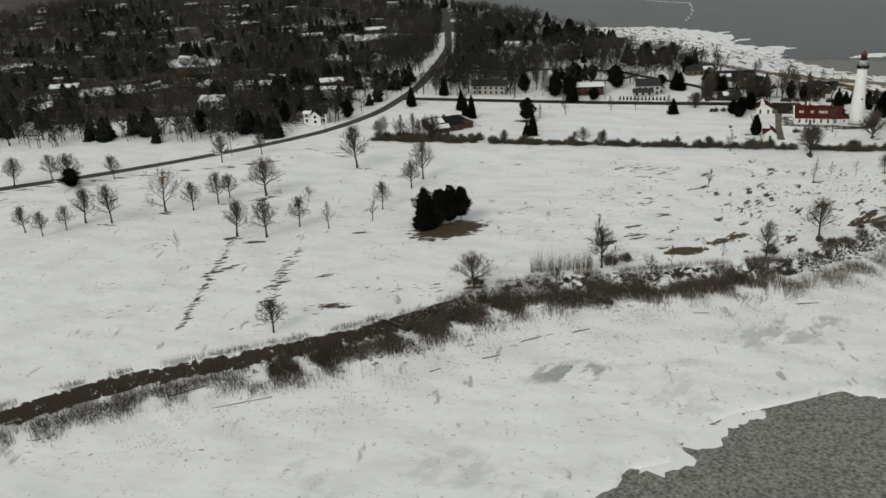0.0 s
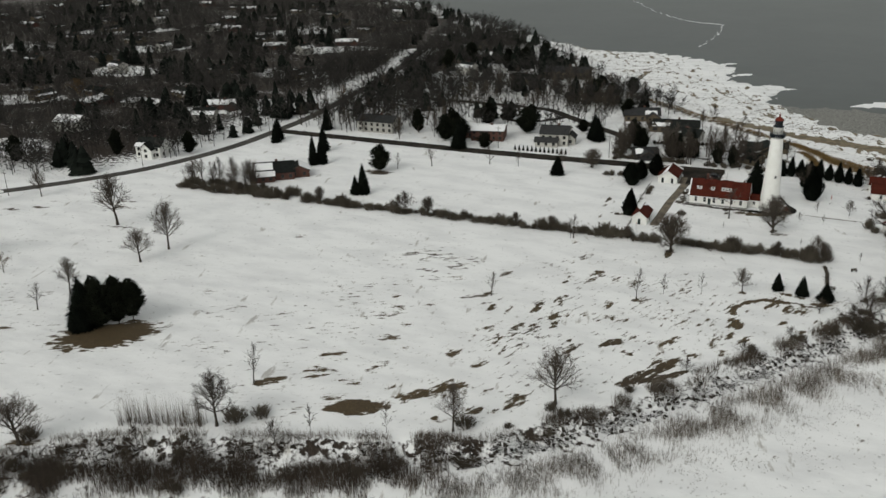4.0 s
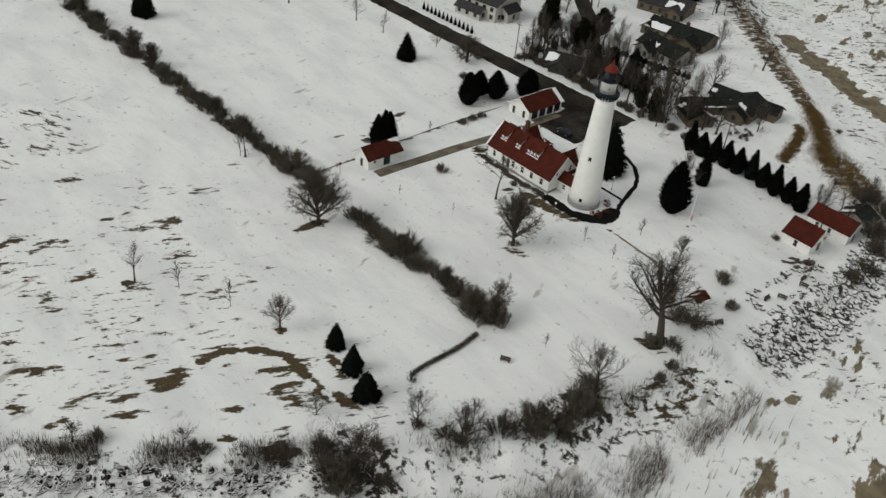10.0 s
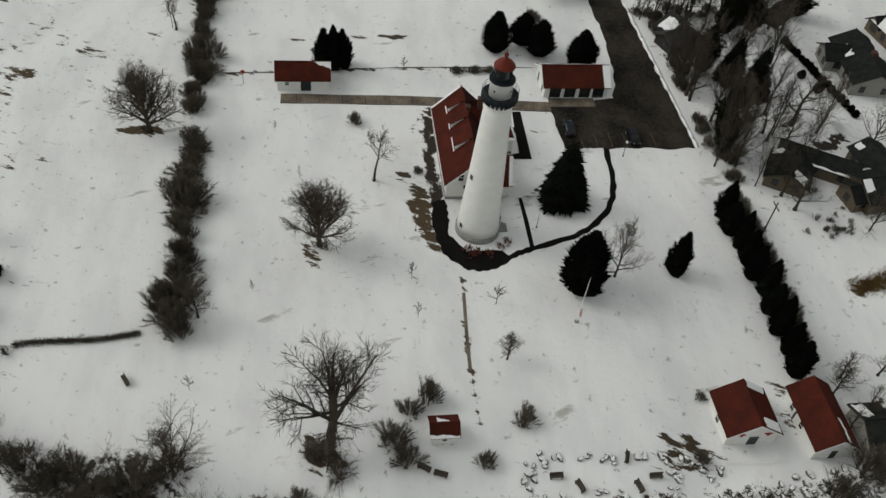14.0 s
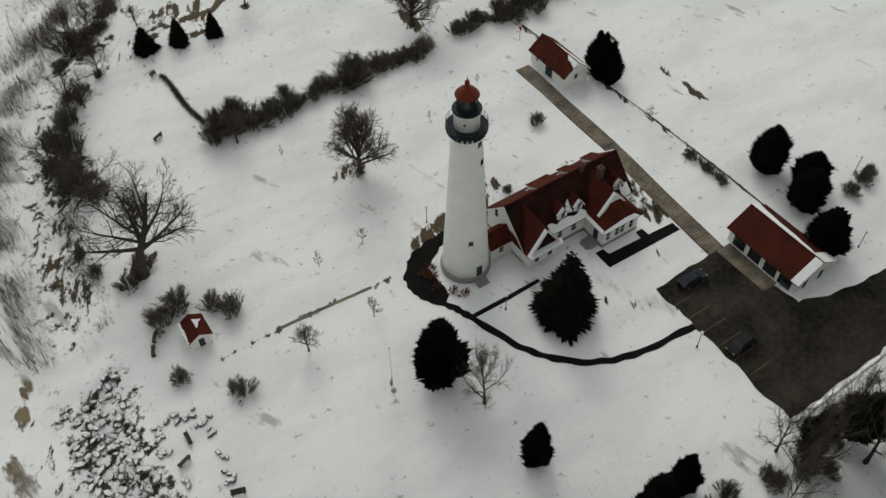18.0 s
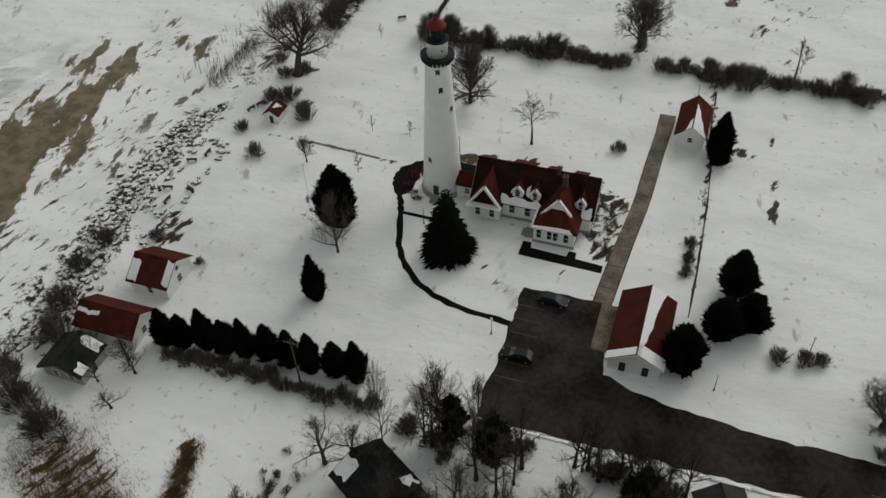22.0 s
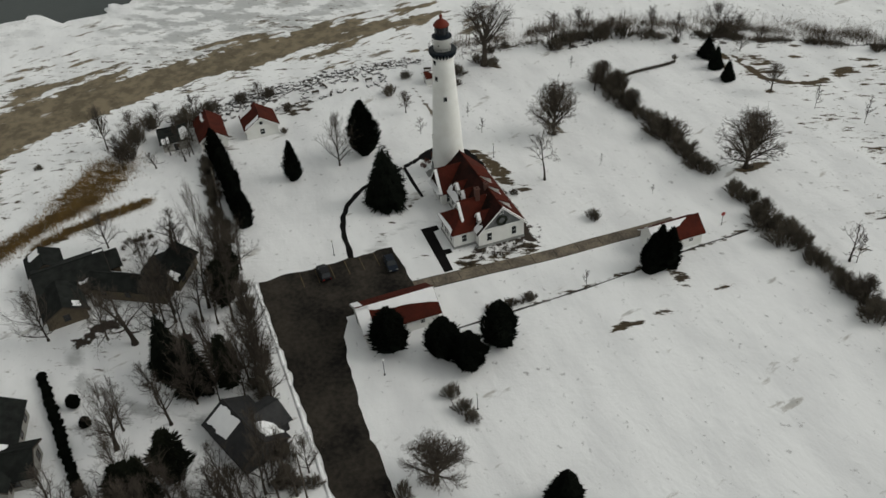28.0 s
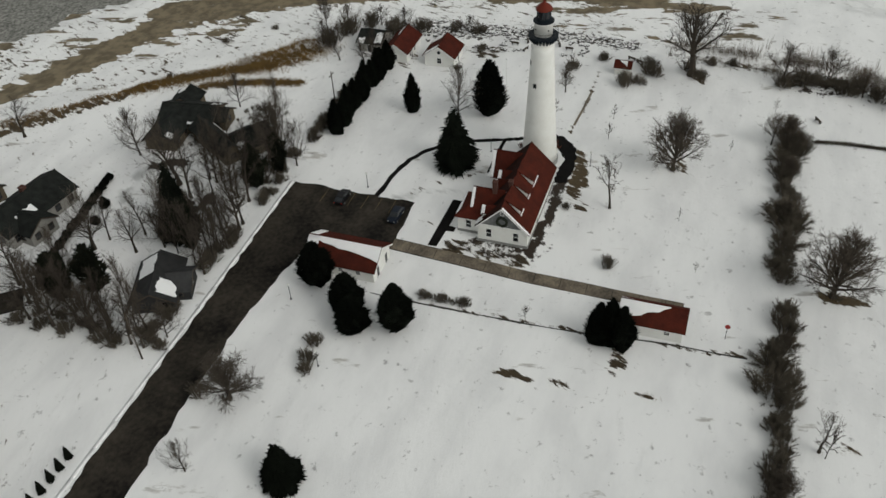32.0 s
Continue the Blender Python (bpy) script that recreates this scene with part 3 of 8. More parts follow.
bare = np.maximum(bare, ((gd > 10) & (gd < 34)) * np.where(gy < 380, 0.13, 0.24) * smooth01(0.5 * waves(gx, gy, 23, 40) + 0.3, 0, 0.7))
# undergrowth in the gardens and woods
bare = np.maximum(bare, smooth01(gy, 463, 470) * smooth01(-gd, 2, 10) * (gx > -130) * (gx < 70) * (0.14 + 0.2 * smooth01(gy, 520, 570)))
def glade(x, y):
    return np.sin(x * 0.045 + 1.7 * np.sin(y * 0.021)) + np.sin(y * 0.06 - x * 0.013)


wood = np.maximum(smooth01(-gx, 175, 215) * smooth01(gy, 350, 400), smooth01(gy, 560, 640) * (1 - 0.7 * smooth01(gx, -150, -120))) * (1 - smooth01(glade(gx, gy), 1.15, 1.45) * (1 - smooth01(gy, 780, 880)) * (1 - smooth01(-gx, 560, 660)))
sand = np.zeros(gx.shape)
BEACH = [(150, 396), (153, 425), (151, 446), (148.5, 461), (145, 478), (139, 492), (131, 509), (112, 530), (73, 545), (35, 566)]
for a, b, w in zip(BEACH, BEACH[1:], (5, 8, 9, 9.5, 9, 9, 8.5, 7, 6)):
    sand = np.maximum(sand, strip([a, b], w, 0.45) * (0.72 if a[1] < 420 else 1.02))
for a, b in (((150, 484), (143, 498)), ((143, 498), (134, 514)), ((134, 514), (116, 534))):
    sand = np.maximum(sand, strip([a, b], 7.5, 0.5) * 0.95)
sand = np.maximum(sand, blob(146, 408, 14, 7, 100) * 0.6)
sand = np.maximum(sand, blob(150, 428, 22, 12, 95) * 0.5)
sand = np.maximum(sand, blob(131, 405, 4, 1.2, 70) * 0.7)
sand = np.maximum(sand, blob(132, 425, 3, 5, 20) * 0.55)
sand = np.maximum(sand, smooth01(gd, 10, 30) * smooth01(gy, 360, 400) * smooth01(gx, 118, 135) * (gx < 165) * 0.36)
sand = np.maximum(sand, smooth01(gd, 14, 30) * (1 - smooth01(gd, 60, 90)) * smooth01(gy, 470, 500) * (0.22 + 0.14 * waves(gx, gy, 39, 18)))
sand = np.maximum(sand, blob(112, 512, 10, 5, 130) * 0.4)
mud = np.zeros(gx.shape)
mud = np.maximum(mud, smooth01(gd, -0.9, 0.1) * (1 - smooth01(gd, 3.2, 4.6)) * smooth01(-gx, 54, 66) * (1 - smooth01(-gx, 165, 190)) * (0.98 + 0.16 * waves(gx, gy, 42, 9)))
west = smooth01(70 - gx, 0, 30)
mud = np.maximum(mud, west * smooth01(gd, -1.2, 0.4) * (1 - smooth01(gd, 1.6, 3.6)) * (0.36 + 0.6 * smooth01(-gx, 62, 74) * (1 - 0.75 * smooth01(-gx, 98, 112) * (1 - smooth01(-gx, 128, 140))) + 0.22 * waves(gx, gy, 31, 14)))
mud = np.maximum(mud, west * smooth01(gd, -2, 1) * (1 - smooth01(gd, 6, 12)) * (0.3 + 0.14 * waves(gx, gy, 35, 9)) * smooth01(gx, -100, -70))
mud = np.maximum(mud, west * smooth01(gd, -1.5, 0.3) * (1 - smooth01(gd, 2, 4)) * (0.5 + 0.3 * waves(gx, gy, 36, 17)) * smooth01(gx, -75, -60))
mud = np.maximum(mud, smooth01(gd, 2, 4) * (1 - smooth01(gd, 8, 13)) * (0.26 + 0.16 * waves(gx, gy, 38, 7)) * smooth01(gx, -112, -96) * (1 - smooth01(gx, -62, -40)))
mud = np.maximum(mud, west * smooth01(gd, 4, 8) * (1 - smooth01(gd, 15, 21)) * (0.14 + 0.12 * waves(gx, gy, 37, 8)) * smooth01(gx, -100, -80) * (1 - smooth01(gx, -15, 5)))
mud = np.maximum(mud, (1 - west) * smooth01(gd, -2, 1) * (1 - smooth01(gd, 4, 10)) * 0.26 * (gy < 400))
mud = np.maximum(mud, smooth01(gx, 115.5, 118) * (1 - smooth01(gx, 125.5, 129)) * smooth01(gy, 402, 410) * (1 - smooth01(gy, 462, 476)) * 0.44)
mud = np.maximum(mud, blob(100, 336, 6, 4) * 0.6)
mud = np.maximum(mud, blob(112, 368, 5, 8) * 0.5)
mud = np.maximum(mud, strip([(47, 492.4), (49.6, 489.3), (49.7, 486.2)], 1.7) * 1.0)
mud = np.maximum(mud, strip([(41.5, 475.8), (35.5, 476.4), (32.3, 477.8)], 1.5) * 0.95)
mud = np.maximum(mud, blob(43, 418, 4, 7) * 0.4)
mud = np.maximum(mud, strip([(41.6, 413.0), (52, 412.6), (63.5, 412.4)], 1.5) * 0.95)
mud = np.maximum(mud, wood * smooth01(-gd, 5, 15) * smooth01(line_distance(gx, gy, [(-185, 371), (-163, 456), (-163, 490), (-182, 629), (-205, 717)]), 6, 16) * (0.93 + 0.2 * waves(gx, gy, 41, 45)))
ice = np.maximum(np.maximum(blob(-29, 178, 10, 5, 20), blob(29, 215, 9, 4, 15) * 0.7), blob(185, 440, 30, 40) * 0.8)
ice = np.maximum(ice, ((gd > 45)) * 0.3 * smooth01(waves(gx, gy, 33, 45), 0.1, 0.6))
ice = np.maximum(ice, blob(20, 205, 12, 6, 20) * 0.6)
ice = np.maximum(ice, strip([(47, 492.4), (42, 494), (36, 491.5), (29, 485), (25, 480), (22, 475)], 1.6) * 0.8)
ice = np.maximum(ice, strip([(53, 427), (55, 431), (53.5, 436), (50.5, 441)], 0.9) * 0.7)
for nm, vals in (("bare", bare), ("sand", sand), ("mud", mud), ("ice", ice)):
    gm.attributes.new(nm, "FLOAT", "POINT").data.foreach_set("value", vals.ravel().astype(np.float32))

lake = Mesh().add([(-6000, -4000, -5), (6000, -4000, -5), (6000, 7000, -5), (-6000, 7000, -5)], [(0, 1, 2, 3)])
slush = Mesh()
for quad in ([(-75, 60), (-60, 100), (-30, 140), (-12, 168), (30, 196), (95, 230), (140, 215), (70, 60)], [(55, 612), (78, 575), (92, 552), (130, 535), (185, 520), (170, 590), (100, 620)]):
    rim = []
    for (ax, ay), (bx, by) in zip(quad, quad[1:] + quad[:1]):
        rim += [(ax + (bx - ax) * k / 9 + 3.5 * math.sin(k * 2.3 + ax), ay + (by - ay) * k / 9 + 3.5 * math.sin(k * 1.7 + by), -4.9) for k in range(9)]
    slush.slab(rim[::-1] if quad[0][0] < 0 else rim, 0.1)
solid("slush_ice", slush, M_SLUSH, "grey brash ice and slush floating by the shore", "ice")
fl = random.Random(8)
for i, (x, y, ln, w, turn) in enumerate([(58, 664, 22, 5, 20), (34, 708, 13, 6, 40), (112, 634, 34, 12, 30), (160, 560, 30, 8, 30), (20, 748, 12, 5, 30),
                                         (9, 165.5, 9, 5, 45), (-6, 148, 15, 11, 30), (2, 158, 13, 8, 38), (13.5, 168.8, 6, 3.5, 40), (-14, 139.5, 11, 8, 50), (22, 173, 12, 4, 25), (12, 152, 1.6, 0.9, 20),
                                         (30, 158, 1.8, 1.0, 60), (22, 140, 1.5, 1.2, 10)]):
    n_ = 26
    outline = [(math.cos(6.283 * k / n_) * ln / 2 * fl.uniform(0.62, 1.15), math.sin(6.283 * k / n_) * w / 2 * fl.uniform(0.55, 1.35), 0.35) for k in range(n_)]
    tagged(new("ice_floe", Mesh().slab(outline, 0.6).done("ice_floe", M_SNOW)), "flat white snow-covered ice floe on the lake", "ice floe", "ice floes").matrix_basis = pose(x, y, -5.0 - 0.03 * i, 0, 0, turn)
crack = Mesh()
fl_pts = [(-167, 1253), (-147, 1207), (-118, 1130), (-90, 1065), (-66, 1022), (-45, 989), (-24, 975), (-10, 968), (-6, 930), (-5, 894), (-13, 823)]
for (ax, ay), (bx, by) in zip(fl_pts, fl_pts[1:]):
    for k in range(5):
        cx, cy = ax + (bx - ax) * (k + 0.5) / 5 + fl.uniform(-2, 2), ay + (by - ay) * (k + 0.5) / 5 + fl.uniform(-3, 3)
        rx, ry, tn = fl.uniform(2, 7), fl.uniform(0.2, 0.75), math.atan2(by - ay, bx - ax)
        crack.slab([(cx + rx * math.cos(a) * math.cos(tn) - ry * math.sin(a) * math.sin(tn), cy + rx * math.cos(a) * math.sin(tn) + ry * math.sin(a) * math.cos(tn), -4.9) for a in [6.283 * q / 9 for q in range(9)]], 0.2)
tagged(new("ice_line", crack.done("ice_line", M_SNOW)), "thin line of broken white ice drifting on the lake", "ice", "", "stuff")
solid("water", lake, M_WATER, "cold grey open lake water under an overcast sky", "lake")


def ribbon(pts, width, z, thick=0.25, rag=0.0):
    """A road sheet of even width along a line, lying on the land."""
    left, right = [], []
    for i, (x, y) in enumerate(pts):
        ax, ay = pts[max(i - 1, 0)]
        bx, by = pts[min(i + 1, len(pts) - 1)]
        d = math.hypot(bx - ax, by - ay)
        u, v = -(by - ay) / d * width / 2, (bx - ax) / d * width / 2
        p, q = 1 + rag * math.sin(i * 0.83 + 1.3 * math.sin(i * 0.37)), 1 + rag * math.sin(i * 1.17 + 1.1 + 1.5 * math.sin(i * 0.29))
        left.append((x + u * p, y + v * p, max(height(x + u, y + v), height(x, y)) + z)), right.append((x - u * q, y - v * q, max(height(x - u, y - v), height(x, y)) + z))
    mb = Mesh()
    for i in range(len(pts) - 1):
        mb.slab([right[i], right[i + 1], left[i + 1], left[i]], thick)
    return mb


def ragged(pts, z, amp=0.22, step=1.1, seed=1):
    """An outline whose long sides wander, as snow creeping over paving leaves them."""
    r = random.Random(seed)
    out = []
    for (ax, ay), (bx, by) in zip(pts, pts[1:] + pts[:1]):
        ln = math.hypot(bx - ax, by - ay)
        n = max(int(ln / step), 1)
        ux, uy = -(by - ay) / ln, (bx - ax) / ln
        for k in range(n):
            q = amp * r.uniform(-1, 1) if 0 < k else 0.0
            out.append((ax + (bx - ax) * k / n + ux * q, ay + (by - ay) * k / n + uy * q, z))
    return out


def smooth_line(pts, n=6):
    """A rounded line through pts."""
    out = []
    for i in range(len(pts) - 1):
        p0, p1, p2, p3 = (np.array(pts[min(max(i + k, 0), len(pts) - 1)], float) for k in (-1, 0, 1, 2))
        for j in range(n):
            t = j / n
            q = 0.5 * (2 * p1 + (p2 - p0) * t + (2 * p0 - 5 * p1 + 4 * p2 - p3) * t * t + (3 * p1 - p0 - 3 * p2 + p3) * t ** 3)
            out.append(tuple(q))
    return out + [tuple(map(float, pts[-1]))]

# ---------------------------------------------------------------- roads, lot, drive, walks
MAIN = smooth_line([(-520, 90), (-350, 215), (-279, 275), (-244, 304), (-209, 340), (-185, 371), (-173, 395), (-165, 425), (-163, 456), (-163, 490), (-167, 525),
                    (-182, 629), (-205, 717), (-228, 800), (-260, 900)])
solid("main_road", ribbon(MAIN, 5.8, 0.05), M_ROAD, "two-lane asphalt country road, wet and cleared of snow", "road")
lot = Mesh()
lot.slab(ragged([(36.3, 437.0), (39.3, 436.8), (50.0, 437.2), (50.0, 449.5), (50.2, 455), (50.2, 461.8), (20, 461.4), (-20, 460.6), (-60, 460.2), (-110, 461.6),
                                    (-160, 463.5), (-160, 456.5), (-110, 454.3), (-60, 452.8), (-20, 452.6), (0, 453.4), (12, 453.5), (22, 452.8), (31, 451.6), (35.2, 449.5), (36.3, 445)], 0.06, 0.3, 1.3), 0.3)
solid("road", lot, M_ASPHALT, "dark wet asphalt lane widening into a car park", "road")
solid("side_road", ribbon(smooth_line([(-163, 556), (-120, 554), (-77, 551), (-51, 547), (-34, 533), (-20, 520), (-3, 505), (8, 492)]), 5.5, 0.05), M_ASPHALT,
      "curving residential asphalt street", "road")
solid("circle_road", ribbon(smooth_line([(-36, 534), (-44, 522), (-56, 517), (-66, 522), (-68, 535), (-60, 546)]), 4.0, 0.045), M_ASPHALT, "small residential turning loop", "road")
for i in range(6):
    y = 440.8 + 2.75 * i
    solid("parking_line", Mesh().box(45.7, y - 0.06, 0.05, 49.8, y + 0.06, 0.066), M_YELLOW, "worn yellow parking line on asphalt", "parking line")
solid("snow_verge", ribbon(smooth_line([(-160, 463.9), (-110, 462.3), (-60, 461.2), (0, 461.6), (50, 462.5)], 12), 0.55, 0.06, 0.4, 0.12), M_SNOW, "ploughed ridge of snow beside the road", "snow bank", smooth=True)
drive = thing("driveway", pose(0, 0, 0), "old jointed concrete driveway with dark damp patches", "driveway", "", "structure")
axis_pts = smooth_line([(35.5, 386.8), (35.8, 398), (36.1, 411), (37.2, 424), (38.0, 437)], 3)
solid("drive_bed", ribbon(axis_pts, 2.8, 0.035, 0.25, 0.07), M_JOINT, "dark earth in the joints of the driveway", "driveway")
solid("edging_strip", ribbon(smooth_line([(27.8, 376.5), (27.3, 390.8), (26.2, 400.5), (25.6, 413), (25.4, 427), (25.4, 436)]), 0.28, 0.03, 0.1, 0.5), M_JOINT, "thin dark edging strip half buried in snow", "edging")
for (ax, ay), (bx, by) in zip(axis_pts, axis_pts[1:]):
    w = 1.32
    part("slab", Mesh().slab([(ax - w, ay + 0.05, 0.08), (ax + w, ay + 0.05, 0.08), (bx + w, by - 0.05, 0.08), (bx - w, by - 0.05, 0.08)], 0.3), M_CONCRETE, drive)
part("slab", Mesh().slab([(35.3, 437.0, 0.085), (38.0, 437.0, 0.085), (37.9, 446.0, 0.085), (35.3, 446.0, 0.085)], 0.2), M_CONCRETE, drive)
solid("loop_walk", ribbon(smooth_line([(64, 412.6), (69, 412.2), (74.5, 413), (78.0, 416.5), (77.8, 420), (75.7, 423.3), (74.2, 427), (71.3, 435), (66.6, 440.6), (60, 443.7), (50.1, 444.8)], 12), 1.0, 0.05, 0.25, 0.24),
      M_WALK, "dark wet curving footpath cleared of snow", "path")
apron = Mesh().slab(ragged([(62.8, 413.8), (63.5, 411.6), (69, 411.2), (75, 412.2), (78.6, 415.8), (78.2, 420.6), (76, 423), (74.5, 421), (74.6, 416), (71, 413.6), (66, 414.2)], 0.045, 0.25, 0.8), 0.2)
solid("apron", apron, M_WALK, "dark wet paving round the foot of the tower", "paving")
solid("terrace_walk", Mesh().slab([(39.4, 429.3, 0.05), (43.9, 429.0, 0.05), (44.0, 427.6, 0.05), (45.2, 427.6, 0.05), (45.4, 428.9, 0.05), (51.2, 428.6, 0.05), (51.4, 427.4, 0.05), (52.8, 427.4, 0.05), (52.8, 430.6, 0.05), (39.4, 430.9, 0.05)], 0.2), M_WALK, "dark wet paved strip beside the house", "path")
solid("link_walk", ribbon([(74.2, 426.6), (68, 426.8), (62.6, 426.8)], 0.6, 0.03, 0.25, 0.4), M_WALK, "narrow concrete path half under snow", "path")
solid("shore_walk", ribbon([(97, 413.5), (91, 413.8), (83, 414.4)], 0.5, 0.03), M_CONCRETE, "narrow concrete path half under snow", "path")


# ---------------------------------------------------------------- building helpers
def window_on(parent, face, u, z, w, h, d, name="window", frame=None, shutter=None):
    """A window on a wall. face: 'x+','x-','y+','y-' and d the wall's plane; u runs along the wall, z is the sill."""
    ax, s = face[0], 1 if face[1] == "+" else -1

    def put(mb, u0, z0, u1, z1, a, b):
        lo, hi = sorted((d + s * a, d + s * b))
        mb.box(lo, u0, z0, hi, u1, z1) if ax == "x" else mb.box(u0, lo, z0, u1, hi, z1)
        return mb

    t = 0.09
    fr = Mesh()
    for box_ in ((u - w / 2 - t, z - t, u + w / 2 + t, z), (u - w / 2 - t, z + h, u + w / 2 + t, z + h + t), (u - w / 2 - t, z, u - w / 2, z + h), (u + w / 2, z, u + w / 2 + t, z + h)):
        put(fr, *box_, 0.0, 0.07)
    put(fr, u - w / 2, z + h / 2 - 0.03, u + w / 2, z + h / 2 + 0.03, 0.02, 0.05)
    win = part(name, fr, frame or M_TRIM, parent)
    part("pane", put(Mesh(), u - w / 2, z, u + w / 2, z + h, 0.004, 0.025), M_GLASS, win, "dark glass pane")
    if shutter:
        for k in (-1, 1):
            c = u + k * (w / 2 + t + 0.22)
            part("shutter", put(Mesh(), c - 0.2, z - 0.05, c + 0.2, z + h + 0.05, 0.0, 0.06), shutter, win)
    return win


def door_on(parent, face, u, z, w, h, d, mat, label="", name="door"):
    ax, s = face[0], 1 if face[1] == "+" else -1

    def put(mb, u0, z0, u1, z1, a, b):
        lo, hi = sorted((d + s * a, d + s * b))
        mb.box(lo, u0, z0, hi, u1, z1) if ax == "x" else mb.box(u0, lo, z0, u1, hi, z1)
        return mb

    leaf = Mesh()
    put(leaf, u - w / 2, z, u + w / 2, z + h, 0.0, 0.05)
    for k in range(3):
        put(leaf, u - w / 2 + 0.12, z + 0.15 + k * h / 3, u + w / 2 - 0.12, z + (k + 1) * h / 3 - 0.08, 0.05, 0.07)
    ob = part(name, leaf, mat, parent, label)
    jamb = Mesh()
    for b in ((u - w / 2 - 0.1, z, u - w / 2, z + h + 0.1), (u + w / 2, z, u + w / 2 + 0.1, z + h + 0.1), (u - w / 2, z + h, u + w / 2, z + h + 0.1)):
        put(jamb, *b, 0.0, 0.08)
    part("jamb", jamb, M_TRIM, ob)
    return ob


def gable_walls(x0, y0, x1, y1, z0, eave, ridge, along):
    """A closed shell with gables; along: the axis of its ridge."""
    mb = Mesh()
    if along == "x":
        ym = (y0 + y1) / 2
        v = [(x0, y0, z0), (x0, y1, z0), (x0, y1, eave), (x0, ym, ridge), (x0, y0, eave), (x1, y0, z0), (x1, y1, z0), (x1, y1, eave), (x1, ym, ridge), (x1, y0, eave)]
    else:
        xm = (x0 + x1) / 2
        v = [(x0, y0, z0), (x1, y0, z0), (x1, y0, eave), (xm, y0, ridge), (x0, y0, eave), (x0, y1, z0), (x1, y1, z0), (x1, y1, eave), (xm, y1, ridge), (x0, y1, eave)]
    return mb.add(v, [(0, 1, 2, 3, 4), (9, 8, 7, 6, 5), (0, 5, 6, 1), (1, 6, 7, 2), (2, 7, 8, 3), (3, 8, 9, 4), (4, 9, 5, 0)])


def gable_roof(thing_, x0, y0, x1, y1, eave, ridge, along, over=0.4, mat=None, thick=0.16, name="roof_slope", rows=True, north=None):
    """Two roof plates meeting at a ridge cap. Returns the plates."""
    mat = mat or M_RED
    out = []
    if along == "x":
        m, half = (y0 + y1) / 2, (y1 - y0) / 2
    else:
        m, half = (x0 + x1) / 2, (x1 - x0) / 2
    k = (ridge - eave) / half
    lift = thick + 0.02
    for s in (-1, 1):
        d0 = half + over
        za, zb = ridge - k * d0 + lift + (0.03 if rows else 0), ridge + lift
        a0, a1 = ((x0 - over, x1 + over) if along == "x" else (y0 - over, y1 + over))
        if along == "x":
            q = [(a0, m + s * d0, za), (a1, m + s * d0, za), (a1, m, zb), (a0, m, zb)]
        else:
            q = [(m + s * d0, a0, za), (m + s * d0, a1, za), (m, a1, zb), (m, a0, zb)]
        if (s > 0) == (along == "x"):
            q = q[::-1]
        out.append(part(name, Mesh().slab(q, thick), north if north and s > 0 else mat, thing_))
    cap = Mesh()
    z = ridge + lift
    if along == "x":
        cap.tube((x0 - over, m, z), (x1 + over, m, z), 0.12, 0.12, 6, True)
    else:
        cap.tube((m, y0 - over, z), (m, y1 + over, z), 0.12, 0.12, 6, True)
    part("ridge_cap", cap, mat, thing_)
    # white bargeboards up the gables
    for end in ((x0 - over, x1 + over) if along == "x" else (y0 - over, y1 + over)):
        for s in (-1, 1):
            d = half + over
            zb = ridge - k * d
            b = Mesh()
            e0, e1 = end - 0.05, end + 0.05
            if along == "x":
                b.add([(e0, m, z - 0.1), (e1, m, z - 0.1), (e1, m + s * d, zb + lift - 0.08), (e0, m + s * d, zb + lift - 0.08),
                       (e0, m, z - 0.38), (e1, m, z - 0.38), (e1, m + s * d, zb + lift - 0.34), (e0, m + s * d, zb + lift - 0.34)],
                      [(0, 1, 2, 3), (7, 6, 5, 4), (0, 4, 5, 1), (1, 5, 6, 2), (2, 6, 7, 3), (3, 7, 4, 0)])
            else:
                b.add([(m, e0, z - 0.1), (m, e1, z - 0.1), (m + s * d, e1, zb + lift - 0.08), (m + s * d, e0, zb + lift - 0.08),
                       (m, e0, z - 0.38), (m, e1, z - 0.38), (m + s * d, e1, zb + lift - 0.34), (m + s * d, e0, zb + lift - 0.34)],
                      [(0, 1, 2, 3), (7, 6, 5, 4), (0, 4, 5, 1), (1, 5, 6, 2), (2, 6, 7, 3), (3, 7, 4, 0)])
            part("bargeboard", b, M_TRIM if mat is M_RED else M_WOOD, thing_)
    return out


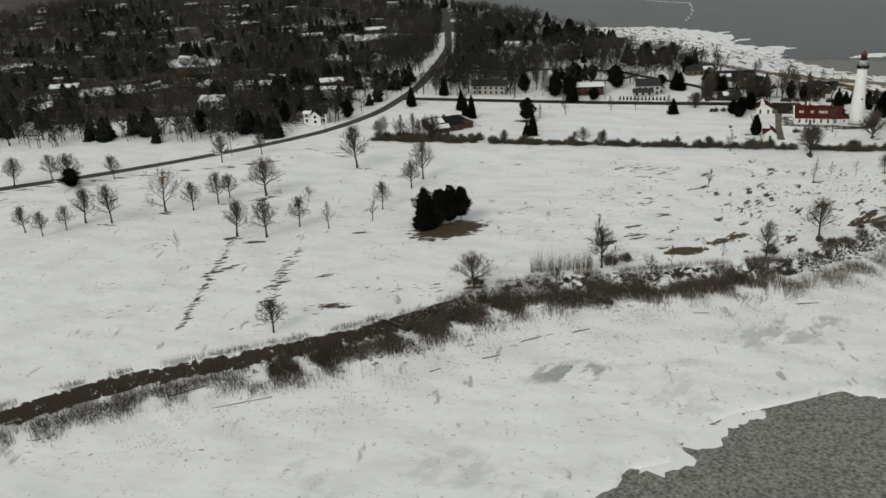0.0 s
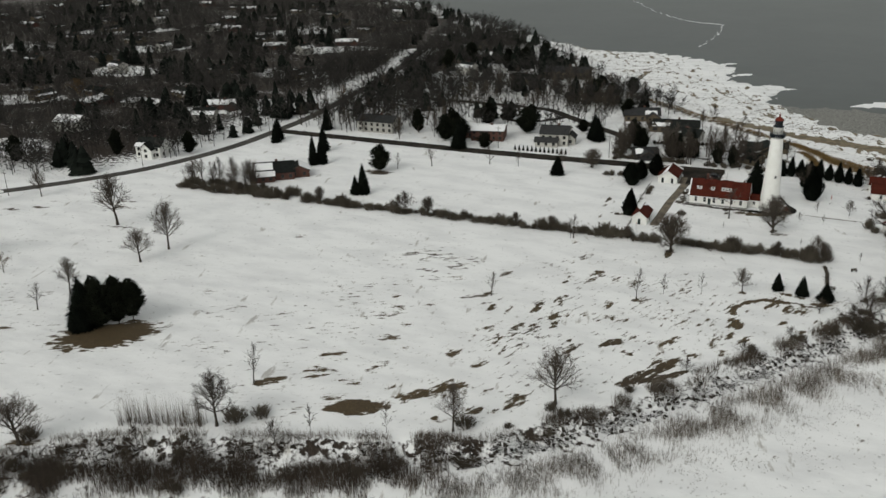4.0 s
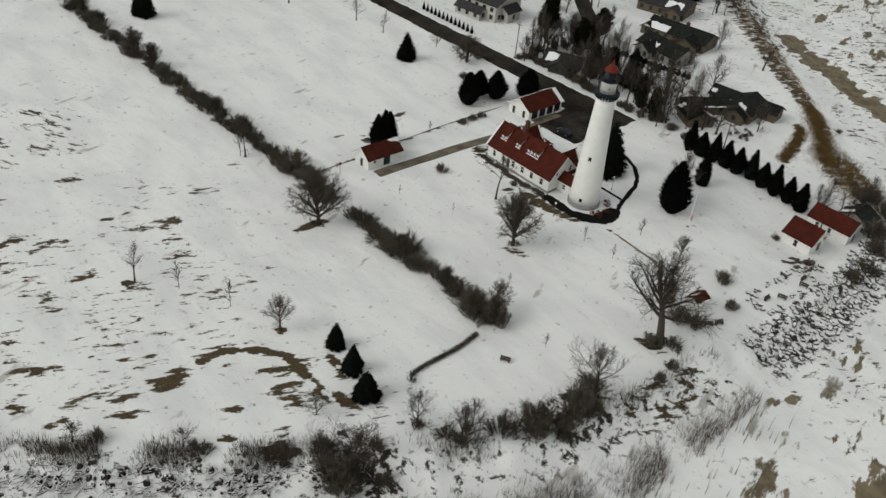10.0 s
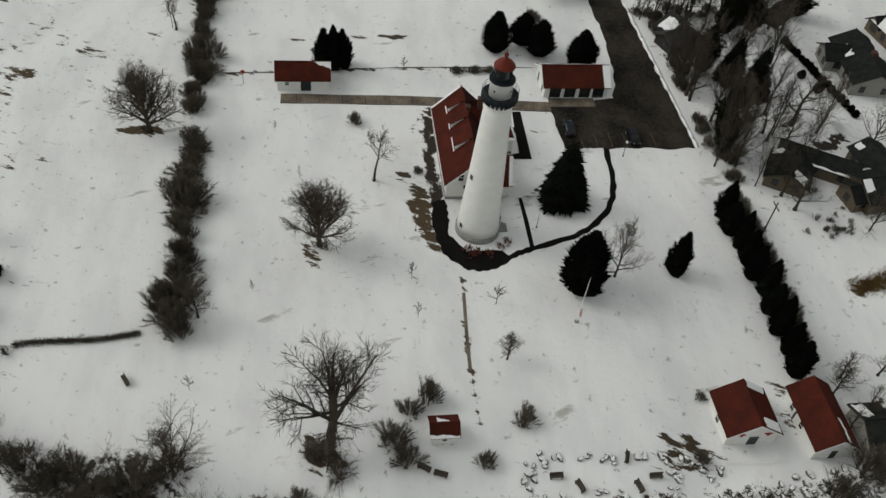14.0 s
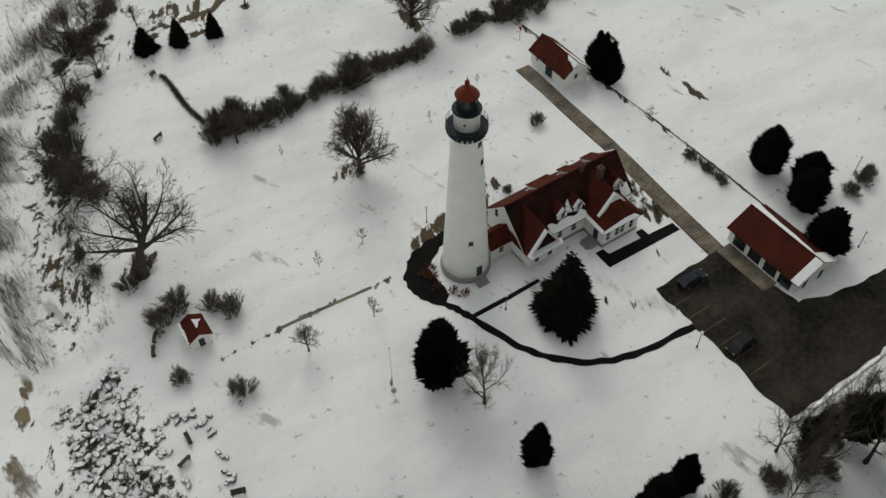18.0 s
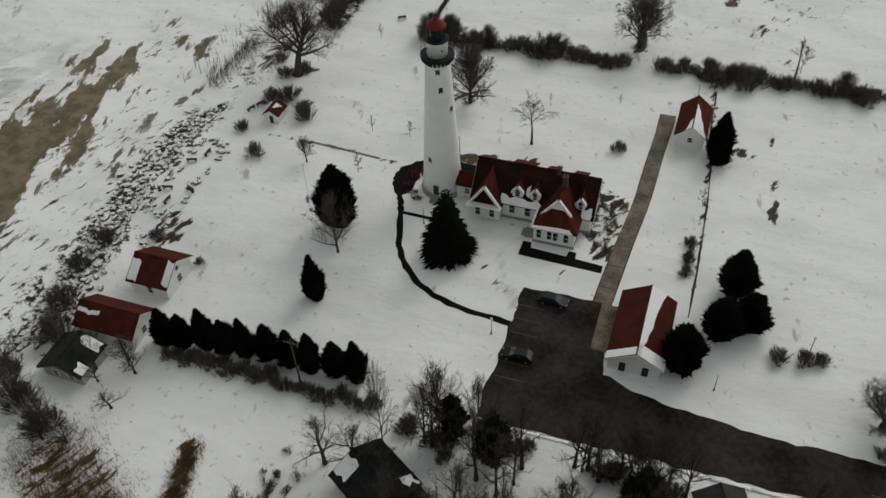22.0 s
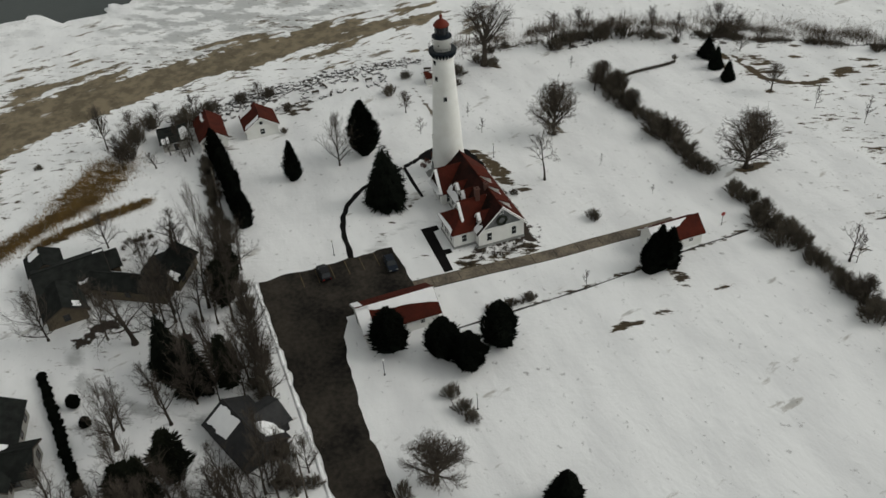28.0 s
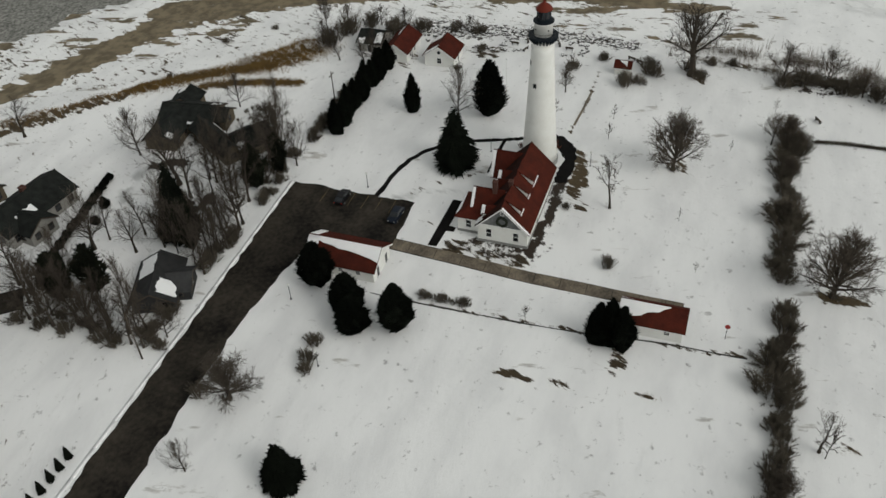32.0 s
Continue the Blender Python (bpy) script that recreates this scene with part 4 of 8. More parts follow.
def roof_snow(parent, x0, y0, x1, y1, eave, ridge, along, over, side, a0, a1, f0, f1, g0=None, g1=None, thick=0.16, depth=0.07):
    """A patch of lying snow on one slope: a0..a1 along the ridge, f0..f1 from eave (0) to ridge (1); g: the other end's fractions."""
    g0, g1 = f0 if g0 is None else g0, f1 if g1 is None else g1
    m, half = ((y0 + y1) / 2, (y1 - y0) / 2) if along == "x" else ((x0 + x1) / 2, (x1 - x0) / 2)
    k = (ridge - eave) / half
    n = 9
    lower, upper = [], []
    for i in range(n + 1):
        t = i / n
        a = a0 + (a1 - a0) * t
        wob = 0.035 * math.sin(a * 2.3 + a0) + 0.025 * math.sin(a * 5.1)
        for f, row, w in ((f0 + (g0 - f0) * t, lower, wob if f0 > 0.03 else 0), (f1 + (g1 - f1) * t, upper, wob if f1 < 0.97 else 0)):
            d = (half + over) * (1 - min(max(f + w, 0.0), 1.0))
            z = ridge - k * d + thick + 0.05 + depth
            row.append((a, m + side * d, z) if along == "x" else (m + side * d, a, z))
    q = lower + upper[::-1]
    if (side > 0) == (along == "x"):
        q = q[::-1]
    mb = Mesh().slab(q, depth + 0.02)
    return part("snow_patch", mb, M_SNOW, parent, "patch of lying snow")


def chimney_on(parent, x, y, z0, z1, w=0.8, mat=None):
    mb = Mesh().box(x - w / 2, y - w / 2, z0, x + w / 2, y + w / 2, z1 - 0.25)
    mb.box(x - w / 2 - 0.08, y - w / 2 - 0.08, z1 - 0.25, x + w / 2 + 0.08, y + w / 2 + 0.08, z1 - 0.05)
    ch = part("chimney", mb, mat or M_BRICK, parent, "brick chimney")
    part("chimney_pot", Mesh().tube((x, y, z1 - 0.05), (x, y, z1 + 0.25), 0.17, 0.14, 8, True), M_BRICK, ch)
    return ch


# ---------------------------------------------------------------- lighthouse
TX, TY = 69.6, 418.4
tower = thing("lighthouse", pose(TX, TY, 0), "tall tapered white lighthouse with a red lantern roof", "lighthouse")
prof = [(3.4 - 1.42 * (i / 16) ** 0.92, 0.9 + 24.1 * i / 16) for i in range(17)]
part("tower_wall", Mesh().lathe(prof, 56), M_WHITE, tower, "white-painted brick shaft", True)
part("plinth", Mesh().lathe([(3.62, 0), (3.62, 0.75), (3.44, 0.95), (3.3, 0.96)], 56), M_GREY, tower, "grey stone plinth")
part("cornice", Mesh().lathe([(1.98, 24.9), (2.06, 25.0), (2.06, 25.7), (2.2, 25.8)], 48), M_WHITE, tower)
part("gallery", Mesh().lathe([(2.1, 26.2), (2.56, 26.3), (2.64, 26.36), (2.64, 26.66), (1.6, 26.68)], 48), M_NAVY, tower, "dark-painted iron gallery deck")
br = Mesh().add([(1.95, -0.15, 25.2), (1.95, 0.15, 25.2), (2.55, 0.15, 25.9), (2.55, -0.15, 25.9), (2.55, -0.15, 26.34), (2.55, 0.15, 26.34), (1.95, 0.15, 26.34), (1.95, -0.15, 26.34)],
                [(0, 1, 2, 3), (3, 2, 5, 4), (4, 5, 6, 7), (7, 6, 1, 0), (0, 3, 4, 7), (1, 6, 5, 2)]).done("bracket", M_NAVY)
for i in range(22):
    part("bracket", br, None, tower, at=Matrix.Rotation(2 * math.pi * i / 22, 4, "Z"))
for z in (27.1, 27.6):
    rail = Mesh()
    rail.lathe([(2.57, z - 0.03), (2.6, z), (2.57, z + 0.03), (2.54, z), (2.57, z - 0.03)], 40, caps=False)
    part("gallery_rail", rail, M_METAL, tower)
post = Mesh().tube((2.57, 0, 26.6), (2.57, 0, 27.65), 0.03, 0.03, 5, True).done("rail_post", M_METAL)
for i in range(16):
    part("rail_post", post, None, tower, at=Matrix.Rotation(2 * math.pi * i / 16, 4, "Z"))
part("watch_room", Mesh().lathe([(1.62, 26.6), (1.62, 28.95), (1.7, 29.0), (1.7, 29.1)], 40), M_WHITE, tower, "white drum below the lantern", True)
for i in range(4):
    a = math.pi / 4 + i * math.pi / 2
    part("porthole", Mesh().tube((1.6 * math.cos(a), 1.6 * math.sin(a), 27.9), (1.66 * math.cos(a), 1.66 * math.sin(a), 27.9), 0.16, 0.16, 10, True), M_GLASS, tower)
part("lantern_deck", Mesh().lathe([(1.7, 29.1), (1.84, 29.15), (1.84, 29.34), (1.3, 29.35)], 40), M_NAVY, tower, "dark iron lantern deck")
part("lantern_base", Mesh().lathe([(1.3, 29.3), (1.3, 29.75), (1.22, 29.8)], 20), M_NAVY, tower)
part("lamp", Mesh().lathe([(0.35, 29.6), (0.5, 30.0), (0.55, 30.5), (0.4, 31.0), (0.15, 31.2)], 16), M_GREY, tower, "glass lens of the lantern")
for i in range(10):
    a, b = 2 * math.pi * i / 10, 2 * math.pi * (i + 1) / 10
    p = [(1.2 * math.cos(t), 1.2 * math.sin(t), z) for z in (29.8, 31.35) for t in (a, b)]
    q = [(1.17 * math.cos(t), 1.17 * math.sin(t), z) for z in (29.8, 31.35) for t in (a, b)]
    part("pane", Mesh().add(p + q, [(0, 1, 3, 2), (6, 7, 5, 4), (0, 4, 5, 1), (2, 3, 7, 6), (0, 2, 6, 4), (1, 5, 7, 3)]), M_GLASS, tower, "dark lantern pane")
    part("mullion", Mesh().tube((1.22 * math.cos(a), 1.22 * math.sin(a), 29.75), (1.22 * math.cos(a), 1.22 * math.sin(a), 31.4), 0.05, 0.05, 5, True), M_NAVY, tower)
part("lantern_roof", Mesh().lathe([(1.25, 31.3), (1.5, 31.3), (1.5, 31.45), (1.36, 31.65), (0.98, 32.08), (0.5, 32.42), (0.26, 32.55), (0.24, 32.8)], 20), M_LANTERN_RED, tower, "red lantern roof", True)
part("vent_ball", Mesh().lathe([(0.1, 32.75), (0.27, 32.9), (0.32, 33.1), (0.25, 33.3), (0.07, 33.42), (0.04, 34.0)], 14), M_LANTERN_RED, tower, "red vent ball", True)
TAPER = lambda z: 3.4 - 1.42 * max((z - 0.9) / 24.1, 0) ** 0.92
for a, z in ((69, 7.7), (118, 21.3), (161, 17.3), (-67, 12.0), (-67, 2.0), (108, 24.5)):
    r = TAPER(z)
    w = part("window", Mesh().box(r - 0.35, -0.42, z - 0.62, r + 0.05, 0.42, z - 0.5), M_WHITE, tower, at=Matrix.Rotation(radians(a), 4, "Z"))
    part("pane", Mesh().box(r - 0.3, -0.33, z - 0.5, r + 0.015, 0.33, z + 0.5), M_GLASS, w, "dark window pane")
door_on(tower, "y+", 0.0, 0.9, 1.0, 2.1, 3.36, M_GREEN, "dark green tower door")
part("step", Mesh().box(-0.9, 3.4, 0, 0.9, 4.3, 0.5).box(-0.9, 4.3, 0, 0.9, 4.8, 0.25), M_GREY, tower)

# ---------------------------------------------------------------- keeper's house
house = thing("keepers_house", pose(0, 0, 0), "long white keeper's house with a red tiled roof and dormers", "house")
HX0, HX1, HY0, HY1, EAVE, RIDGE = 43.0, 62.6, 414.0, 422.8, 3.7, 8.1
part("foundation", Mesh().box(HX0 - 0.08, HY0 - 0.08, -0.3, HX1 + 0.08, HY1 + 0.08, 0.55), M_GREY, house, "grey stone foundation")
part("wall", gable_walls(HX0, HY0, HX1, HY1, 0.5, EAVE, RIDGE, "x"), M_WHITE, house, "white clapboard walls")
gable_roof(house, HX0, HY0, HX1, HY1, EAVE, RIDGE, "x", 0.5, north=M_REDBROWN)
for u in (45.2, 48.2, 51.4, 54.4, 57.3, 60.4):
    window_on(house, "y-", u, 1.3, 0.9, 1.7, HY0, shutter=None)
door_on(house, "y-", 49.8, 0.55, 1.0, 2.2, HY0, M_GREEN)
for u in (53.4, 56.0):
    window_on(house, "y+", u, 1.3, 0.9, 1.7, HY1)
for u in (416.0, 420.8):
    window_on(house, "x-", u, 1.3, 0.9, 1.7, HX0)
window_on(house, "x-", 418.4, 6.5, 0.5, 0.7, HX0)
for u in (416.2, 420.6):
    window_on(house, "x+", u, 4.0, 0.8, 1.4, HX1)
part("gable_tile", Mesh().add([(HX0 - q, y_, z_) for y_, z_ in ((414.15, 3.95), (422.65, 3.95), (418.4, 8.0)) for q in (0.01, 0.05)], [(1, 3, 5), (4, 2, 0), (0, 2, 3, 1), (2, 4, 5, 3), (4, 0, 1, 5)]), M_GABLE, house, "grey shingles on the gable")
part("gable_board", Mesh().box(HX0 - 0.14, 413.9, 3.72, HX0, 422.9, 3.96), M_TRIM, house)
ring = Mesh()
wv, wf = [], []
for i in range(28):
    a = 2 * math.pi * i / 28
    for k in range(8):
        b = 2 * math.pi * k / 8
        q = 0.23 + 0.05 * math.sin(i * 5.3 + k * 2.1)
        d = 0.85 + q * math.cos(b)
        wv.append((HX0 - 0.2 + q * math.sin(b), 418.4 + d * math.cos(a), 5.15 + d * math.sin(a)))
        wf.append((i * 8 + k, (i + 1) % 28 * 8 + k, (i + 1) % 28 * 8 + (k + 1) % 8, i * 8 + (k + 1) % 8))
ring.add(wv, wf)
wreath = tagged(new("wreath", ring.done("wreath", M_WREATH)), "large evergreen wreath hung on the gable wall", "wreath")


def dormer(parent, x, w, depth_y, side, sill, eave, ridge, snow=True):
    """A gabled dormer whose front stands at depth_y; side: +1 faces north, -1 south."""
    back = 418.4 + side * 0.4
    y0, y1 = sorted((depth_y, back))
    part("dormer_wall", gable_walls(x - w / 2, y0, x + w / 2, y1, sill, eave, ridge, "y"), M_WHITE, parent, "white dormer front")
    gable_roof(parent, x - w / 2, y0, x + w / 2, y1, eave, ridge, "y", 0.22, thick=0.1, name="dormer_roof", rows=False)
    if side > 0:
        part("gable_tile", Mesh().add([(x - w / 2, depth_y + q, eave - 0.1) for q in (0.02, 0.07)] + [(x + w / 2, depth_y + q, eave - 0.1) for q in (0.02, 0.07)] + [(x, depth_y + q, ridge - 0.05) for q in (0.02, 0.07)],
                                      [(3, 1, 5), (0, 2, 4), (1, 3, 2, 0), (0, 4, 5, 1), (4, 2, 3, 5)]), M_REDBROWN, parent, "red tiles hung on the dormer gable")
    window_on(parent, "y+" if side > 0 else "y-", x, sill + 0.55, min(w * 0.45, 0.8), 1.0, depth_y)
    if snow:
        for s in (-1, 1):
            front = depth_y
            roof_snow(parent, x - w / 2, y0, x + w / 2, y1, eave, ridge, "y", 0.22, s, front - (0.36 if s < 0 else 0.2), front + 0.22, 0.0, 1.0, 0.0, 1.0, thick=0.1, depth=0.05)


def shed_dormer(x, w, head):
    """A south dormer: white cheeks and front under a low red roof that starts at the main ridge."""
    a, b, front, back = x - w / 2, x + w / 2, 415.9, 418.3
    zr = RIDGE + 0.34
    side = [(front, 5.2), (front, head - 0.16), (back, zr - 0.1), (back, 7.6)]
    part("dormer_wall", Mesh().add([(a, y_, z_) for y_, z_ in side] + [(b, y_, z_) for y_, z_ in side], [(0, 1, 2, 3), (7, 6, 5, 4), (0, 4, 5, 1), (1, 5, 6, 2), (2, 6, 7, 3), (3, 7, 4, 0)]), M_WHITE, house, "white dormer cheeks and front")
    part("dormer_roof", Mesh().slab([(a - 0.25, front - 0.35, head - 0.15), (b + 0.25, front - 0.35, head - 0.15), (b + 0.25, 418.55, zr + 0.16), (a - 0.25, 418.55, zr + 0.16)], 0.14), M_RED, house)
    for k in range(1 if w < 2 else 3):
        window_on(house, "y-", x if w < 2 else x - 0.95 + 0.95 * k, 5.78, 0.6, 0.62, front)
    part("dormer_sill_snow", Mesh().slab([(a - 0.1, 415.55, 5.5), (b + 0.1, 415.55, 5.5), (b + 0.1, 415.9, 5.72), (a - 0.1, 415.9, 5.72)], 0.1), M_SNOW, house, "snow below the dormer window")


shed_dormer(45.9, 1.8, 6.85)
shed_dormer(50.5, 1.3, 6.85)
shed_dormer(55.2, 3.4, 6.95)
dormer(house, 55.3, 1.7, 422.2, 1, 4.0, 5.6, 6.6)
dormer(house, 52.4, 1.5, 422.2, 1, 4.0, 5.6, 6.7)
dormer(house, 44.9, 1.4, 422.2, 1, 4.0, 5.6, 6.6)
# north wing with its own steep gable, and the hipped porch room before it
part("wing_wall", gable_walls(45.6, 419.5, 50.4, 424.6, 0.5, 4.4, 7.6, "y"), M_WHITE, house, "white wing walls")
gable_roof(house, 45.6, 419.5, 50.4, 424.6, 4.4, 7.6, "y", 0.35, name="wing_roof")
for s in (-1, 1):
    roof_snow(house, 45.6, 419.5, 50.4, 424.6, 4.4, 7.6, "y", 0.35, s, 424.45, 424.95, 0.0, 1.0)
part("porch_room_wall", Mesh().box(44.7, 422.9, 0.45, 51.3, 427.0, 3.3), M_WHITE, house, "white porch room walls")
part("porch_foundation", Mesh().box(44.62, 422.9, -0.3, 51.38, 427.08, 0.5), M_GREY, house)
hip = Mesh().add([(44.2, 422.8, 3.35), (51.8, 422.8, 3.35), (51.8, 427.5, 3.35), (44.2, 427.5, 3.35), (46.3, 422.8, 5.6), (49.7, 422.8, 5.6), (46.9, 424.6, 5.6), (49.1, 424.6, 5.6)],
                 [(0, 3, 2, 1), (3, 0, 4, 6), (2, 3, 6, 7), (1, 2, 7, 5), (4, 5, 7, 6), (0, 1, 5, 4)])
part("porch_roof", hip, M_RED, house, "red hipped roof")
part("snow_patch", Mesh().slab([(51.75, 427.45, 3.42), (44.9, 427.45, 3.42), (45.6, 426.9, 3.83), (51.1, 426.75, 3.9)], 0.06), M_SNOW, house, "patch of lying snow")
part("snow_patch", Mesh().slab([(51.8, 423, 3.45), (51.8, 427.4, 3.42), (51.45, 427.0, 3.72), (51.4, 423, 3.85)], 0.06), M_SNOW, house, "patch of lying snow")
for u in (46.0, 47.7, 48.7, 50.4):
    window_on(house, "y+", u, 1.1, 0.75, 1.7, 427.0, frame=M_TRIM)
window_on(house, "x-", 425.0, 1.2, 0.9, 1.5, 44.7)
door_on(house, "x+", 425.4, 0.5, 1.0, 2.1, 51.3, M_GREEN)
# east projection beside the tower
part("bay_wall", gable_walls(57.8, 419.6, 62.7, 424.4, 0.5, 3.5, 7.2, "y"), M_WHITE, house, "white gabled bay")
gable_roof(house, 57.8, 419.6, 62.7, 424.4, 3.5, 7.2, "y", 0.4, name="bay_roof")
for s in (-1, 1):
    roof_snow(house, 57.8, 419.6, 62.7, 424.4, 3.5, 7.2, "y", 0.4, s, 424.25, 424.8, 0.0, 1.0, 0.0, 1.0)
part("gable_tile", Mesh().add([(57.9, 424.42, 3.7), (57.9, 424.5, 3.7), (62.6, 424.42, 3.7), (62.6, 424.5, 3.7), (60.25, 424.42, 7.1), (60.25, 424.5, 7.1)], [(3, 1, 5), (0, 2, 4), (1, 3, 2, 0), (0, 4, 5, 1), (4, 2, 3, 5)]),
     M_REDBROWN, house, "red tiles hung on the gable")
part("pediment_snow", Mesh().slab([(63.2, 424.5, 3.62), (57.3, 424.5, 3.62), (57.4, 425.3, 3.42), (63.1, 425.3, 3.42)], 0.12), M_SNOW, house, "snow on the pediment ledge")
for u in (59.0, 61.4):
    window_on(house, "y+", u, 1.0, 0.8, 1.8, 424.4)
for u in (421.0, 423.0):
    window_on(house, "x-", u, 1.0, 0.8, 1.8, 57.8)
roof_snow(house, HX0, HY0, HX1, HY1, EAVE, RIDGE, "x", 0.5, 1, 51.3, 58.0, 0.0, 0.16, 0.0, 0.2)
roof_snow(house, HX0, HY0, HX1, HY1, EAVE, RIDGE, "x", 0.5, -1, HX0 - 0.5, HX0 - 0.1, 0.0, 1.0)
roof_snow(house, HX0, HY0, HX1, HY1, EAVE, RIDGE, "x", 0.5, 1, 53.4, 54.0, 0.2, 0.5, 0.3, 0.45)
roof_snow(house, HX0, HY0, HX1, HY1, EAVE, RIDGE, "x", 0.5, 1, 43.0, 44.6, 0.0, 0.3, 0.0, 0.2)
chimney_on(house, 47.9, 421.0, 6.5, 9.7, 0.8)
chimney_on(house, 49.4, 418.6, 7.2, 9.2, 0.7)
part("eave_gutter", Mesh().tube((HX0 - 0.4, HY0 - 0.55, EAVE - 0.45), (HX1 + 0.4, HY0 - 0.55, EAVE - 0.45), 0.08, 0.08, 6, True), M_TRIM, house)
part("step", Mesh().box(51.3, 424.4, 0, 53.0, 426.4, 0.4).box(53.0, 424.6, 0, 53.5, 426.2, 0.2), M_GREY, house)
# covered link to the tower
part("link_wall", gable_walls(62.7, 417.0, 66.4, 420.2, 0.2, 2.9, 4.3, "x"), M_WHITE, house, "low white covered passage")
gable_roof(house, 62.7, 417.0, 66.4, 420.2, 2.9, 4.3, "x", 0.25, name="link_roof")
window_on(house, "y+", 64.6, 1.2, 0.8, 1.1, 420.2)
window_on(house, "y-", 64.6, 1.2, 0.8, 1.1, 417.0)

# ---------------------------------------------------------------- garage, sheds, hut
garage = thing("garage", pose(0, 0, 0), "white three-bay garage with a red tiled roof and lying snow", "garage")
GX0, GX1, GY0, GY1 = 27.8, 35.0, 436.2, 448.6
part("wall", gable_walls(GX0, GY0, GX1, GY1, 0, 2.6, 4.8, "y"), M_WHITE, garage, "white walls")
gable_roof(garage, GX0, GY0, GX1, GY1, 2.6, 4.8, "y", 0.45)
roof_snow(garage, GX0, GY0, GX1, GY1, 2.6, 4.8, "y", 0.45, -1, GY0 - 0.4, GY1 + 0.4, 0.45, 1.0, 0.86, 1.0)
roof_snow(garage, GX0, GY0, GX1, GY1, 2.6, 4.8, "y", 0.45, -1, GY1 - 1.6, GY1 + 0.45, 0.0, 1.0)
roof_snow(garage, GX0, GY0, GX1, GY1, 2.6, 4.8, "y", 0.45, 1, GY1 - 0.9, GY1 + 0.45, 0.0, 1.0)
for u in (438.3, 441.2, 444.1, 446.8):
    door_on(garage, "x+", u, 0.05, 2.2, 2.2, GX1, M_GLASS, "dark garage door", "garage_door")
for u in (29.8, 33.0):
    door_on(garage, "y+", u, 0.05, 0.9, 2.0, GY1, M_GREEN)
for u in (439.0, 442.2, 445.4):
    window_on(garage, "x-", u, 1.2, 0.8, 0.7, GX0)
for u in (29.6, 33.2):
    door_on(garage, "y-", u, 0.05, 0.9, 2.0, GY0, M_GLASS)
part("side_pavement", Mesh().box(GX0 - 0.6, GY1, -0.05, GX1 + 0.3, GY1 + 1.4, 0.12), M_SNOW, garage, "snow-covered paving")

oil = thing("storage_shed", pose(0, 0, 0), "small white storage shed with a red tiled roof", "shed")
part("wall", gable_walls(28.2, 386.2, 33.2, 395.6, 0, 2.6, 4.6, "y"), M_WHITE, oil, "white walls")
gable_roof(oil, 28.2, 386.2, 33.2, 395.6, 2.6, 4.6, "y", 0.4)
roof_snow(oil, 28.2, 386.2, 33.2, 395.6, 2.6, 4.6, "y", 0.4, -1, 388.5, 396.0, 0.9, 1.0, 0.1, 1.0)
roof_snow(oil, 28.2, 386.2, 33.2, 395.6, 2.6, 4.6, "y", 0.4, 1, 393.0, 396.0, 0.96, 1.0, 0.6, 1.0)
door_on(oil, "x+", 391.4, 0.05, 1.9, 2.1, 33.2, M_GREEN, "dark green double door")
window_on(oil, "x+", 388.0, 1.3, 0.7, 0.7, 33.2)
door_on(oil, "y-", 30.7, 0.05, 0.9, 2.0, 386.2, M_GREEN)
window_on(oil, "y+", 30.7, 1.2, 0.8, 1.0, 395.6)
window_on(oil, "x-", 388.5, 1.2, 0.8, 0.6, 28.2)

FZ = -2.45
fog = thing("fog_signal_building", pose(0, 0, FZ), "white fog signal building with a red tiled roof near the shore", "outbuilding")
part("wall", gable_walls(103.0, 447.0, 109.6, 454.2, -0.3, 3.0, 5.4, "x"), M_WHITE, fog, "white walls")
gable_roof(fog, 103.0, 447.0, 109.6, 454.2, 3.0, 5.4, "x", 0.45)
roof_snow(fog, 103.0, 447.0, 109.6, 454.2, 3.0, 5.4, "x", 0.45, 1, 102.6, 103.8, 0.1, 0.9)
roof_snow(fog, 103.0, 447.0, 109.6, 454.2, 3.0, 5.4, "x", 0.45, 1, 108.3, 109.9, 0.05, 0.75)
door_on(fog, "x+", 450.9, 0.0, 1.5, 2.2, 109.6, M_GLASS, "dark double door")
for u in (448.8, 452.6):
    part("bunting", Mesh().tube((109.72, u - 0.5, 2.9), (109.72, u + 0.5, 2.9), 0.1, 0.1, 6, True).tube((109.72, u, 2.85), (109.72, u, 2.3), 0.22, 0.05, 6, True), M_STOP, fog, "red bunting")
window_on(fog, "x-", 450.6, 1.1, 1.0, 1.3, 103.0)
part("round_vent", Mesh().tube((102.95, 450.6, 3.9), (102.88, 450.6, 3.9), 0.4, 0.4, 14, True), M_GLASS, fog)
window_on(fog, "y-", 106.2, 0.9, 0.9, 1.5, 447.0)
window_on(fog, "y+", 106.2, 0.9, 0.9, 1.5, 454.2)
fence = Mesh()
for a, b in (((109.7, 446.6), (112.6, 446.6)), ((112.6, 446.6), (112.6, 454.6)), ((112.6, 454.6), (109.7, 454.6))):
    for z in (0.5, 1.0):
        fence.tube((*a, z), (*b, z), 0.04, 0.04, 4, True)
part("porch_rail", fence, M_TRIM, fog)

